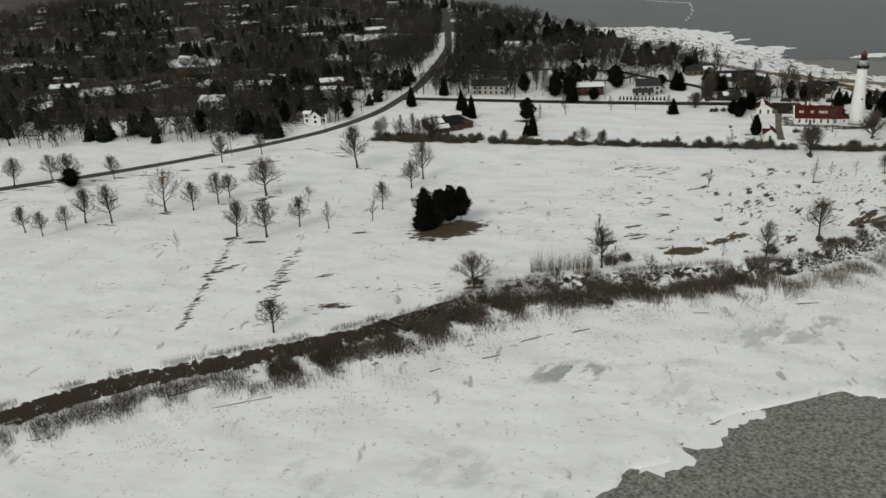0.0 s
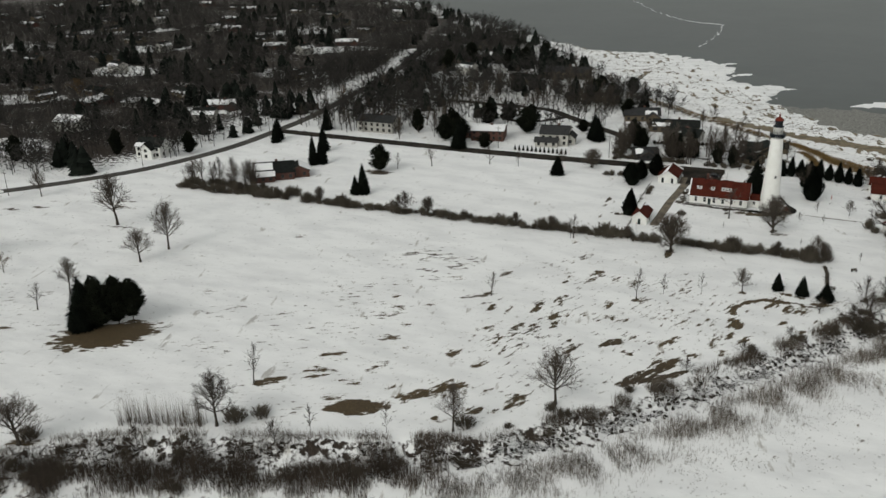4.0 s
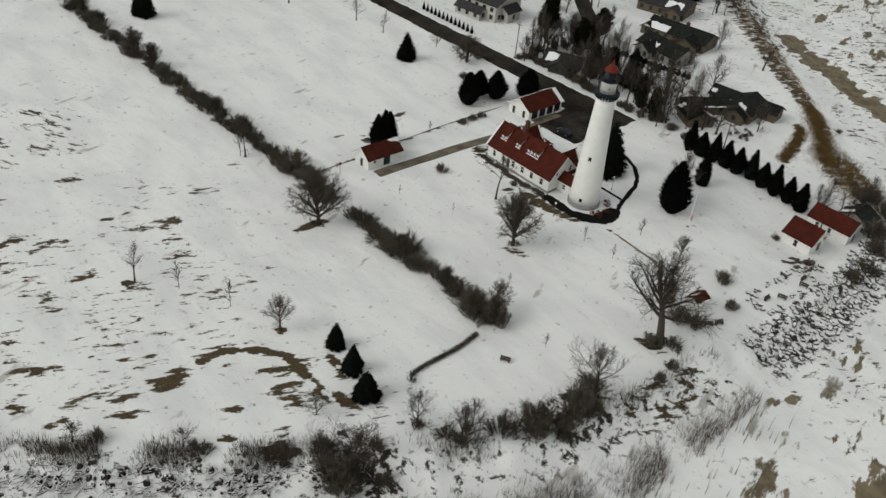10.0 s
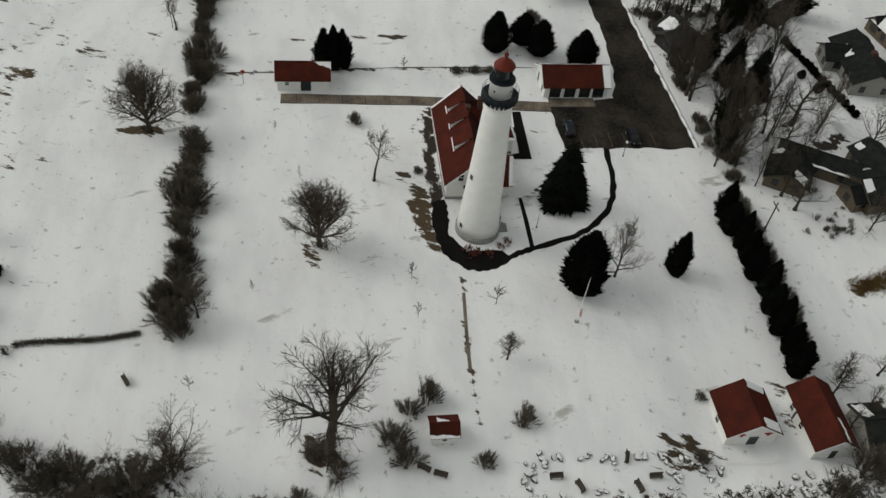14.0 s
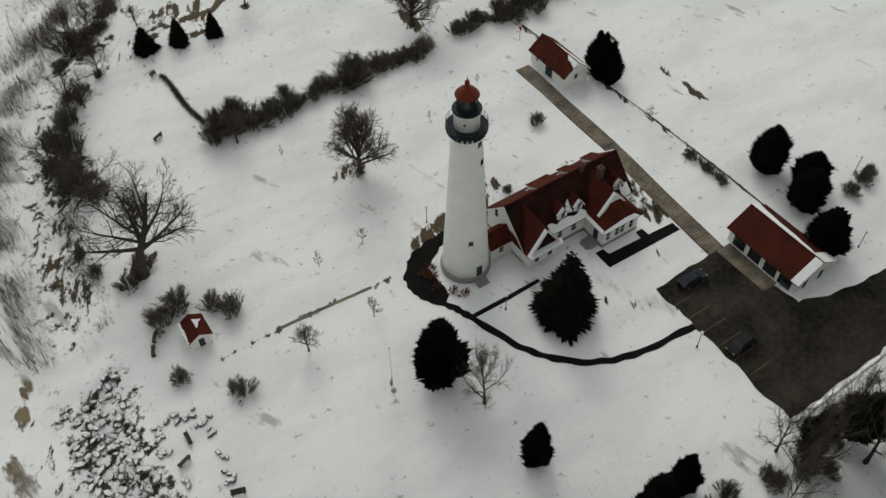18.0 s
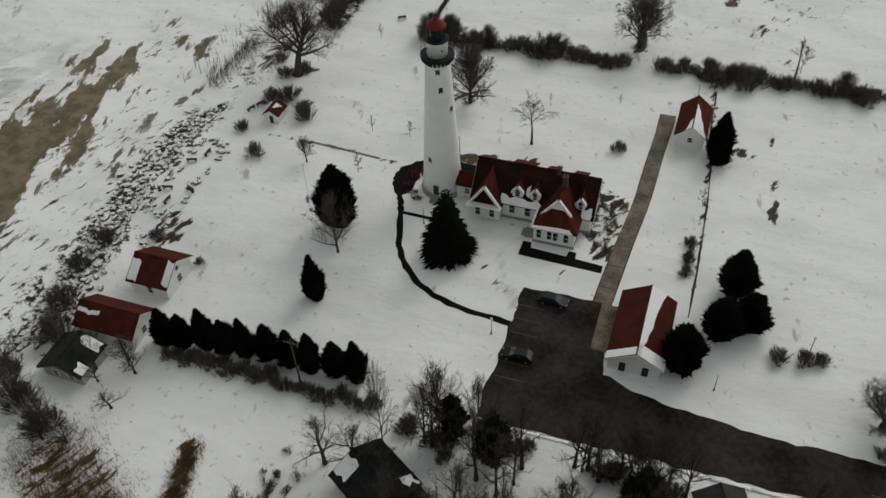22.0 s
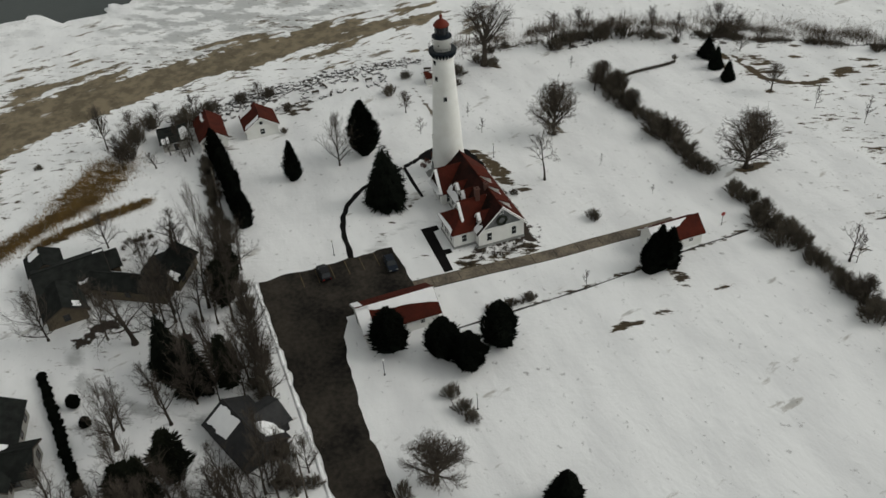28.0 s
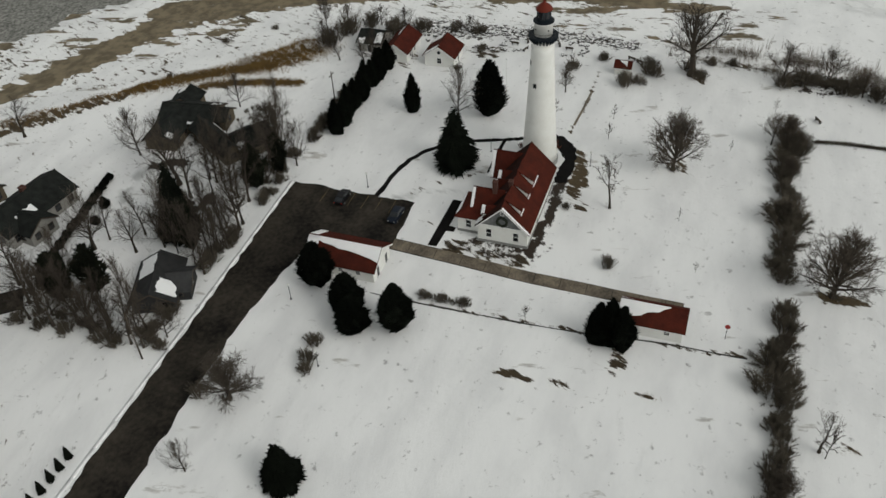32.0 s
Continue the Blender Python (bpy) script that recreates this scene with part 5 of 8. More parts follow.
fog2 = thing("boat_house", pose(0, 0, FZ), "second white shore building with a long red tiled roof", "outbuilding")
part("wall", gable_walls(102.6, 458.6, 112.4, 464.4, -0.3, 2.8, 4.9, "x"), M_WHITE, fog2, "white walls")
gable_roof(fog2, 102.6, 458.6, 112.4, 464.4, 2.8, 4.9, "x", 0.4)
roof_snow(fog2, 102.6, 458.6, 112.4, 464.4, 2.8, 4.9, "x", 0.4, 1, 108.8, 112.6, 0.55, 0.7)
door_on(fog2, "x+", 461.5, 0.0, 1.0, 2.1, 112.4, M_GREEN)
window_on(fog2, "x-", 461.5, 1.0, 1.0, 1.2, 102.6)
for u in (105.0, 108.0):
    window_on(fog2, "y-", u, 1.0, 0.8, 1.2, 458.6)
part("wall_stripe", Mesh().box(105.9, 458.52, 0.0, 106.2, 458.6, 2.7), M_METAL, fog2)

cabin = thing("dark_cabin", pose(0, 0, FZ), "small dark-roofed grey cabin with snow on one slope", "cabin")
part("wall", gable_walls(106.0, 466.8, 112.6, 472.4, -0.3, 2.6, 4.2, "y"), M_SIDING, cabin, "grey siding")
gable_roof(cabin, 106.0, 466.8, 112.6, 472.4, 2.6, 4.2, "y", 0.5, M_ROOFDARK)
roof_snow(cabin, 106.0, 466.8, 112.6, 472.4, 2.6, 4.2, "y", 0.5, -1, 466.5, 468.2, 0.1, 0.8)
roof_snow(cabin, 106.0, 466.8, 112.6, 472.4, 2.6, 4.2, "y", 0.5, -1, 470.8, 472.4, 0.0, 0.35)
for u in (107.8, 110.4):
    window_on(cabin, "y+", u, 0.9, 0.9, 1.2, 472.4)
door_on(cabin, "x-", 469.6, 0.0, 0.9, 2.0, 106.0, M_GLASS)

hut = thing("oil_hut", pose(0, 0, 0), "tiny white hut with a red roof streaked with snow", "hut")
part("wall", gable_walls(105.4, 406.8, 108.3, 410.2, -0.3, 1.9, 2.8, "y"), M_WHITE, hut, "white walls")
gable_roof(hut, 105.4, 406.8, 108.3, 410.2, 1.9, 2.8, "y", 0.3, thick=0.1)
roof_snow(hut, 105.4, 406.8, 108.3, 410.2, 1.9, 2.8, "y", 0.3, -1, 407.6, 409.2, 0.3, 1.0, 0.9, 1.0, thick=0.1)
roof_snow(hut, 105.4, 406.8, 108.3, 410.2, 1.9, 2.8, "y", 0.3, 1, 406.5, 410.4, 0.0, 0.25, 0.0, 0.12, thick=0.1)
door_on(hut, "y+", 106.8, 0.0, 0.8, 1.7, 410.2, M_GLASS)
window_on(hut, "x+", 408.5, 0.8, 0.6, 0.6, 108.3)


# ---------------------------------------------------------------- cars, signs, poles
def car(x, y, turn, paint, label):
    c = thing("car", pose(x, y, 0.06, 0, 0, turn), label, "car", "parked cars")
    body = Mesh()
    sec = [(-2.25, 0.45, 0.72, 0.8), (-2.2, 0.32, 0.9, 0.86), (-1.3, 0.25, 1.0, 0.89), (1.0, 0.25, 0.96, 0.89), (1.9, 0.28, 0.82, 0.86), (2.25, 0.42, 0.66, 0.76)]
    vs = [p for px, lo, hi, w in sec for p in ((px, -w, lo), (px, w, lo), (px, w, hi), (px, -w, hi))]
    fs = [(0, 3, 2, 1), (20, 21, 22, 23)]
    for i in range(5):
        for k in range(4):
            a, b = i * 4 + k, i * 4 + (k + 1) % 4
            fs.append((a, b, b + 4, a + 4))
    part("body", body.add(vs, fs), paint, c)
    cab = Mesh().add([(-2.0, -0.82, 0.95), (1.15, -0.82, 0.95), (1.15, 0.82, 0.95), (-2.0, 0.82, 0.95), (-1.35, -0.66, 1.48), (0.35, -0.66, 1.48), (0.35, 0.66, 1.48), (-1.35, 0.66, 1.48)],
                     [(0, 1, 5, 4), (1, 2, 6, 5), (2, 3, 7, 6), (3, 0, 4, 7)])
    part("glasshouse", cab, M_GLASS, c, "dark car windows")
    part("roof", Mesh().box(-1.37, -0.67, 1.46, 0.37, 0.67, 1.51), paint, c)
    for wx in (-1.4, 1.4):
        for s in (-1, 1):
            tyre = part("wheel", Mesh().tube((wx, s * 0.72, 0.33), (wx, s * 0.92, 0.33), 0.33, 0.33, 14, True), M_RUBBER, c)
            part("rim", Mesh().tube((wx, s * 0.9, 0.33), (wx, s * 0.935, 0.33), 0.19, 0.19, 10, True), M_GREY, tyre)
    for s in (-1, 1):
        part("headlight", Mesh().box(2.1, s * 0.6 - 0.16, 0.58, 2.24, s * 0.6 + 0.16, 0.72), M_GREY, c)
        part("tail_light", Mesh().box(-2.26, s * 0.66 - 0.12, 0.65, -2.15, s * 0.66 + 0.12, 0.82), M_STOP, c)
    return c


car(45.0, 439.0, 178, M_CARBLUE, "dark blue saloon car parked on wet asphalt")
car(47.4, 450.6, 2, M_CARBLACK, "black car parked at the edge of the car park")

flagpole = thing("flagpole", pose(89.2, 430.5, height(89.2, 430.5)), "white flagpole with a furled flag", "flagpole")
part("pole", Mesh().tube((0, 0, 0), (0, 0, 9.6), 0.07, 0.04, 8, True), M_TRIM, flagpole)
part("ball", Mesh().lathe([(0.02, 9.6), (0.1, 9.68), (0.1, 9.76), (0.02, 9.84)], 10), M_GREY, flagpole)
part("flag", Mesh().add([(0.06, 0, 3.4), (0.5, 0.16, 2.7), (0.42, 0.2, 1.5), (0.07, 0.05, 1.7), (0.06, 0.08, 3.4), (0.5, 0.24, 2.7), (0.42, 0.28, 1.5), (0.07, 0.13, 1.7)],
                        [(0, 1, 2, 3), (7, 6, 5, 4), (0, 4, 5, 1), (1, 5, 6, 2), (2, 6, 7, 3), (3, 7, 4, 0)]), M_FLAGRED, flagpole, "limp red and white flag")
part("base", Mesh().lathe([(0.35, 0), (0.3, 0.2), (0.1, 0.25)], 12), M_GREY, flagpole)

stop = thing("road_sign", pose(31.0, 380.0, height(31, 380)), "red round sign on a post", "sign")
part("post", Mesh().tube((0, 0, 0), (0, 0, 2.6), 0.05, 0.05, 6, True), M_METAL, stop)
part("plate", Mesh().tube((-0.03, 0, 2.6), (0.03, 0, 2.6), 0.42, 0.42, 8, True), M_STOP, stop)


def lamp_post(x, y, h, label):
    t = thing("lamp_post", pose(x, y, height(x, y)), label, "lamp post", "lamp posts")
    part("pole", Mesh().tube((0, 0, 0), (0, 0, h), 0.06, 0.045, 6, True), M_METAL, t)
    part("lantern", Mesh().lathe([(0.08, h), (0.2, h + 0.12), (0.22, h + 0.42), (0.06, h + 0.55)], 8), M_TRIM, t)
    part("foot", Mesh().lathe([(0.16, 0), (0.14, 0.2), (0.07, 0.25)], 8), M_METAL, t)


for x, y in ((69.6, 428.2), (69.8, 408.4), (52.2, 447.5), (8.4, 437.5), (20.4, 448.0)):
    lamp_post(x, y, 3.0, "slim dark lamp post standing in the snow")


def utility_pole(x, y, h=10):
    t = thing("utility_pole", pose(x, y, height(x, y)), "weathered wooden utility pole beside the road", "utility pole", "utility poles")
    part("pole", Mesh().tube((0, 0, 0), (0, 0, h), 0.15, 0.1, 7, True), M_WOOD, t)
    part("crossarm", Mesh().box(-1.1, -0.06, h - 0.9, 1.1, 0.06, h - 0.76), M_WOOD, t)
    for u in (-1.0, -0.4, 0.4, 1.0):
        part("insulator", Mesh().tube((u, 0, h - 0.76), (u, 0, h - 0.58), 0.05, 0.04, 6, True), M_GREY, t)


for x, y in ((75, 464.2), (2, 464.5), (-48, 464), (-98, 465), (-158, 447), (-171, 500), (-176, 380), (-203, 335), (-250, 287)):
    utility_pole(x, y)


def bench(x, y, turn):
    t = thing("bench", pose(x, y, height(x, y), 0, 0, turn), "dark park bench dusted with snow", "bench", "benches by the shore")
    part("seat", Mesh().box(-0.9, -0.25, 0.42, 0.9, 0.25, 0.5), M_WOOD, t)
    part("backrest", Mesh().box(-0.9, 0.22, 0.55, 0.9, 0.3, 0.95), M_WOOD, t)
    for u in (-0.7, 0.7):
        part("leg", Mesh().box(u - 0.06, -0.22, 0, u + 0.06, 0.3, 0.42), M_METAL, t)


for x, y, r in ((114.0, 422.2, 90), (115.6, 424.9, 20), (116.0, 432.6, 15), (114.6, 435.4, 90), (111.8, 432.2, 160), (111.8, 405.5, 60), (112.8, 407.5, 70), (96.5, 367.5, 30)):
    bench(x, y, r)


def boulder_mesh(seed):
    r = random.Random(seed)
    mb = Mesh()
    n, rows = 6, ((0.85, -0.35), (1.0, 0.1), (0.9, 0.46), (0.5, 0.66))
    vs = []
    for rad, z in rows:
        for i in range(n):
            t = 2 * math.pi * i / n
            k = rad * r.uniform(0.75, 1.15)
            vs.append((k * math.cos(t), k * math.sin(t) * 0.8, z + r.uniform(-0.08, 0.08)))
    fs = [(a * n + i, a * n + (i + 1) % n, (a + 1) * n + (i + 1) % n, (a + 1) * n + i) for a in range(3) for i in range(n)]
    fs.append(tuple(3 * n + i for i in range(n)))
    return mb.add(vs, fs).done("boulder", M_STONE)


BOULDERS = [boulder_mesh(s) for s in range(6)]
rr = random.Random(5)
revet = thing("rock_revetment", pose(0, 0, 0), "bank of dark snow-dusted boulders along the shore", "rocks", "", "structure")
for i in range(300):
    y = 408 + (i // 6) * 1.25 + rr.uniform(-0.55, 0.55)
    x = float(np.interp(y, (408, 416, 429, 443, 458, 470), (118.2, 119.0, 120.2, 118.2, 114.8, 114.4))) + (i % 6) * 1.45 + rr.uniform(-0.7, 0.7) + (0.8 if (i // 6) % 2 else 0)
    s = rr.uniform(0.34, 0.7)
    part("boulder", BOULDERS[i % 6], None, revet, at=pose(x, y, height(x, y) + 0.12 * s, rr.uniform(-24, 24), rr.uniform(-24, 24), rr.uniform(0, 360)) @ Matrix.Diagonal((s * 1.25, s, s * 0.95, 1)))
edging = thing("stone_edging", pose(0, 0, 0), "scattered landscape stones set in the snow near the shore", "stones", "", "structure")
for i, (x, y) in enumerate([(113.3, 418.8), (112.3, 419.2), (116.2, 419.2), (114.4, 438.2), (116.9, 437.7), (111.8, 429.1), (111.3, 426.5), (117, 430), (116.7, 420.2), (112.1, 434.3), (112.3, 429.9), (111.7, 437.4), (114.2, 438.3), (111.9, 420.4), (112.4, 440.4), (114.2, 443.7), (111.2, 421.5), (111.3, 423.0),
                            (115.0, 418.6), (112.6, 419.2), (116.5, 427.5), (117.0, 422.8), (111.8, 435.0), (113.0, 441.8), (113.6, 445.0)]):
    for k in range(3):
        s = rr.uniform(0.25, 0.5)
        u, v = x + rr.uniform(-0.8, 0.8), y + rr.uniform(-0.8, 0.8)
        part("boulder", BOULDERS[(i + k) % 6], None, edging, at=pose(u, v, height(u, v) + 0.1, 0, 0, rr.uniform(0, 360)) @ Matrix.Diagonal((s * 1.3, s, s, 1)))

# ---------------------------------------------------------------- trees
def bare_meshes(seed, h, width, fork=0.28, limbs=11, sec=6, tw=5, upright=0.55, trunk_r=None, lean=0.0, fine=3, thin=1.0, ball=False):
    """Trunk, limbs and twigs of a leafless tree, h high and width across, as three meshes."""
    r = random.Random(seed)
    trunk, limb_m, twig_m = Mesh(), Mesh(), Mesh()
    tr = trunk_r or h * 0.022
    p, d = Vector((0, 0, -0.2)), Vector((lean, 0, 1)).normalized()
    line = [(p.copy(), tr * 1.5)]
    n = 9
    for i in range(n):
        p = p + d * (h * 0.82 / n)
        d = (d + Vector((r.uniform(-0.1, 0.1), r.uniform(-0.1, 0.1), 0.12))).normalized()
        line.append((p.copy(), tr * (1 - 0.86 * (i + 1) / n)))
    trunk.path(line, 7)

    def along(t):
        k = min(int(t * n), n - 1)
        f = t * n - k
        return line[k][0].lerp(line[k + 1][0], f), line[k][1] * (1 - f) + line[k + 1][1] * f

    def grow(mb, a, dirn, length, r0, parts, sides, bend, up):
        pts = [(a.copy(), r0)]
        dd = dirn.copy()
        for i in range(parts):
            dd = (dd + Vector((r.uniform(-bend, bend), r.uniform(-bend, bend), r.uniform(-bend, bend) + up))).normalized()
            a = a + dd * (length / parts)
            pts.append((a.copy(), r0 * (1 - 0.8 * (i + 1) / parts)))
        mb.path(pts, sides)
        return pts, dd

    def pick(pts, t):
        k = min(int(t * (len(pts) - 1)), len(pts) - 2)
        f = t * (len(pts) - 1) - k
        return pts[k][0].lerp(pts[k + 1][0], f), pts[k][1] * (1 - f) + pts[k + 1][1] * f, (pts[k + 1][0] - pts[k][0]).normalized()

    def side_dir(axis, angle):
        u = axis.orthogonal().normalized()
        u.rotate(Matrix.Rotation(r.uniform(0, 2 * math.pi), 3, axis))
        return (axis * math.cos(angle) + u * math.sin(angle)).normalized()

    for i in range(limbs):
        t = fork / 0.82 + (1 - fork / 0.82) * (i + r.random() * 0.6) / limbs
        base, br = along(min(t, 0.985))
        az = i * 2.4 + r.uniform(-0.4, 0.4)
        el = radians(20 + 50 * (t ** 1.1) * upright * 1.5 + r.uniform(-8, 8))
        dirn = Vector((math.cos(az) * math.cos(el), math.sin(az) * math.cos(el), math.sin(el)))
        if ball:
            f = (i + 0.5) / limbs
            base, br = along((ball + 0.3 * f) / 0.82)
            el = radians(20 + 66 * f ** 0.85 + r.uniform(-6, 6))
            dirn = Vector((math.cos(az) * math.cos(el), math.sin(az) * math.cos(el), math.sin(el)))
        reach = width / 2 * (1.12 - 0.62 * max(t - 0.35, 0) / 0.65) * r.uniform(0.85, 1.1)
        if ball:
            reach = 0.82 / math.hypot(math.cos(el) / (width / 2), math.sin(el) / (h * (0.94 - ball - 0.3 * f))) * r.uniform(0.94, 1.04)
        pts, _ = grow(limb_m, base, dirn, reach, max(br * 0.62, 0.05), 4, 4, 0.12 if ball else 0.22, 0.06 * upright)
        for j in range(sec):
            tp = 0.2 + 0.78 * (j + r.random() * 0.5) / sec
            b2, r2, ax = pick(pts, tp)
            d2 = side_dir(ax, radians(r.uniform(28, 58)))
            d2.z += 0.25 * upright
            d2.normalize()
            pts2, _ = grow(limb_m, b2, d2, reach * (0.52 - 0.32 * tp if ball else r.uniform(0.3, 0.5)), max(r2 * 0.6, 0.024 if ball else 0.03), 2, 3, 0.25, 0.06)
            for k in range(tw):
                b3, r3, ax3 = pick(pts2, 0.2 + 0.8 * (k + r.random() * 0.5) / tw)
                d3 = side_dir(ax3, radians(r.uniform(22, 55)))
                d3.z += 0.15 * upright
                d3.normalize()
                l3 = reach * r.uniform(0.12, 0.24)
                e3 = b3 + d3 * l3
                twig_m.spike(b3, e3, 0.03 * thin)
                for _ in range(fine):
                    d4 = side_dir(d3, radians(r.uniform(20, 50)))
                    b4 = b3.lerp(e3, r.uniform(0.35, 0.95))
                    twig_m.spike(b4, b4 + d4 * l3 * r.uniform(0.4, 0.75), 0.021 * thin)
    return trunk.done("trunk", M_BARK), limb_m.done("branch_crown", M_BARK), twig_m.done("twig_crown", M_TWIG)


KINDS = {
    "round": [bare_meshes(s, 10, 10, 0.1, 16, 8, 6, 0.95, thin=0.75) for s in (1, 2)],
    "oak": [bare_meshes(s, 11, 12, 0.12, 16, 8, 6, 0.8, thin=0.75) for s in (3, 4)],
    "tall": [bare_meshes(s, 14, 9, 0.22, 14, 6, 5, 0.95, thin=0.75) for s in (5, 6, 7)],
    "spread": [bare_meshes(8, 14, 13, 0.3, 12, 7, 5, 0.75, 0.42, 0.04), bare_meshes(9, 13, 9, 0.35, 9, 6, 5, 0.9)],
    "dome": [bare_meshes(s, 10, 10.5, 0.1, 24, 10, 7, 0.8, 0.3, 0.0, 6, 0.7, 0.12) for s in (13, 14)],
    "crown": [bare_meshes(s, 11, 10, 0.25, 18, 8, 6, 0.8, 0.26, 0.0, 3, 0.9, 0.24) for s in (18, 19, 20)],
    "great": [bare_meshes(15, 14, 13, 0.3, 13, 8, 7, 0.75, 0.44, 0.06, 4, 0.8, 0.26)],
    "fork": [bare_meshes(17, 10, 8, 0.42, 8, 6, 5, 0.62, 0.2, 0.03)],
    "willow": [bare_meshes(16, 11, 11, 0.15, 12, 7, 6, 0.7)],
    "sapling": [bare_meshes(s, 5, 2.6, 0.2, 9, 3, 3, 0.8, 0.05) for s in (10, 11, 12)],
}
for me_ in KINDS["willow"][0][1:]:
    me_.materials[0] = M_WILLOW


def put_tree(name, x, y, h, w, kind, i=0, label="", group="", turn=None):
    """One leafless tree, h high and about w across."""
    meshes = KINDS[kind][i % len(KINDS[kind])]
    base_h = {"round": 10, "oak": 11, "tall": 14, "spread": 14, "sapling": 5, "dome": 10, "great": 14, "willow": 11, "fork": 10, "crown": 11}[kind]
    base_w = {"round": 10, "oak": 12, "tall": 9, "spread": 12, "sapling": 2.6, "dome": 10.5, "great": 13, "willow": 11, "fork": 8, "crown": 10}[kind]
    turn = (x * 37 + y * 53) % 360 if turn is None else turn
    s, q = h / base_h / 0.97, w / base_w
    t = thing(name, pose(x, y, height(x, y), 0, 0, turn) @ Matrix.Diagonal((q, q, s, 1)), label or "leafless grey-brown tree standing in snow", "tree", group)
    part("trunk", meshes[0], None, t)
    part("branch_crown", meshes[1], None, t)
    part("twig_crown", meshes[2], None, t)
    return t


def crown_mesh(seed, h, width, shape, n, mat, tuft=0.9, low=0.015):
    """A dense evergreen crown of needled boughs round a dark core."""
    r = random.Random(seed)
    mb = Mesh()

    def radius(t, az):
        lob = 1 + 0.12 * math.sin(az * 3 + seed + t * 4) + 0.13 * math.sin(az * 7 + seed * 2 + t * 11)
        if shape == "cone":
            return width / 2 * min(1.0, (1.02 - t) * 1.1) ** 0.9 * (0.9 + 0.1 * min(t / 0.1, 1)) * (1 + 0.14 * math.sin(t * 42 + 1.5 * math.sin(az * 2 + seed))) * lob
        if shape == "spire":
            return width / 2 * min(1.0, (1.03 - t) * 1.45) ** 0.95 * (0.86 + 0.14 * min(t / 0.15, 1)) * (1 + 0.1 * math.sin(t * 30 + 2 * math.sin(az * 2 + seed))) * lob
        if shape == "egg":
            return width / 2 * math.sin(math.pi * (t * 0.95 + 0.04) ** 0.56) ** 0.8 * lob
        lump = 0.78 + 0.38 * math.sin(t * 10 + az * 2 + seed) * math.cos(az * 3 - seed)
        return width / 2 * math.sin(math.pi * min(t * 0.86 + 0.14, 1)) ** 0.75 * lump * lob

    m, rows = 9, 8
    vs, fs = [], []
    for k in range(rows + 1):
        t = k / rows
        for i in range(m):
            az = 2 * math.pi * i / m
            q = radius(t, az) * 0.72 + 0.02
            vs.append((q * math.cos(az), q * math.sin(az), h * (low + (0.95 - low) * t)))
    for k in range(rows):
        for i in range(m):
            fs.append((k * m + i, k * m + (i + 1) % m, (k + 1) * m + (i + 1) % m, (k + 1) * m + i))
    fs.append(tuple(range(m - 1, -1, -1)))
    mb.add(vs, fs)
    for _ in range(n):
        t = 1 - math.sqrt(r.random()) if shape == "cone" else r.random()
        az = r.uniform(0, 2 * math.pi)
        q = radius(t, az)
        z = h * (low + (1 - low) * t)
        a = Vector((math.cos(az) * q * 0.55, math.sin(az) * q * 0.55, z + 0.1 * h * 0.2))
        droop = {"cone": -0.35, "egg": 0.9, "spire": 0.9, "clump": 0.25}[shape]
        out = Vector((math.cos(az + r.uniform(-0.4, 0.4)), math.sin(az + r.uniform(-0.4, 0.4)), droop + r.uniform(-0.3, 0.3))).normalized()
        ln = q * 0.42 + tuft * (0.15 + 1.15 * r.random() ** 2.2)
        e = a + out * ln
        side = out.cross(Vector((0, 0, 1)))
        side = side.normalized() if side.length > 0.01 else Vector((1, 0, 0))
        w = tuft * r.uniform(0.17, 0.34)
        mid = a.lerp(e, 0.6)
        up = side.cross(out) * w * 0.45
        mb.add([a, mid + side * w, e, mid - side * w, mid + up, mid - up], [(0, 1, 4), (1, 2, 4), (2, 3, 4), (3, 0, 4), (1, 0, 5), (2, 1, 5), (3, 2, 5), (0, 3, 5)])
    return mb.done("crown", mat)


CROWNS = {
    "cone": [crown_mesh(s, 10, 5, "cone", 2600, M_FIR, 0.44) for s in (1, 2, 3)],
    "egg": [crown_mesh(s, 8, 4, "egg", 2000, M_FIR, 0.34, 0.02) for s in (4, 5, 6)],
    "clump": [crown_mesh(s, 9, 7, "clump", 1700, M_PINE, 0.6, 0.08) for s in (7, 8, 9)],
    "spire": [crown_mesh(s, 8, 4, "spire", 2000, M_FIR, 0.34, 0.02) for s in (10, 11, 12)],
}
TRUNK10 = Mesh().tube((0, 0, -0.3), (0, 0, 0.5), 0.024, 0.02, 8).tube((0, 0, 0.5), (0, 0, 0.93), 0.02, 0.004, 8).done("trunk", M_BARK)


def conifer(name, x, y, h, w, shape, i=0, label="", group="", z=None):
    base_h, base_w = {"cone": (10, 5), "egg": (8, 4), "spire": (8, 4), "clump": (9, 7)}[shape]
    turn = (x * 41 + y * 29) % 360
    t = thing(name, pose(x, y, height(x, y) if z is None else z, 0, 0, turn) @ Matrix.Diagonal((w * 0.9 / base_w, w * 0.9 / base_w, h / base_h, 1)), label, "evergreen tree", group)
    part("trunk", TRUNK10, None, t, at=Matrix.Diagonal((base_w * 0.8, base_w * 0.8, base_h, 1)))
    part("crown", CROWNS[shape][i % 3], None, t)
    return t


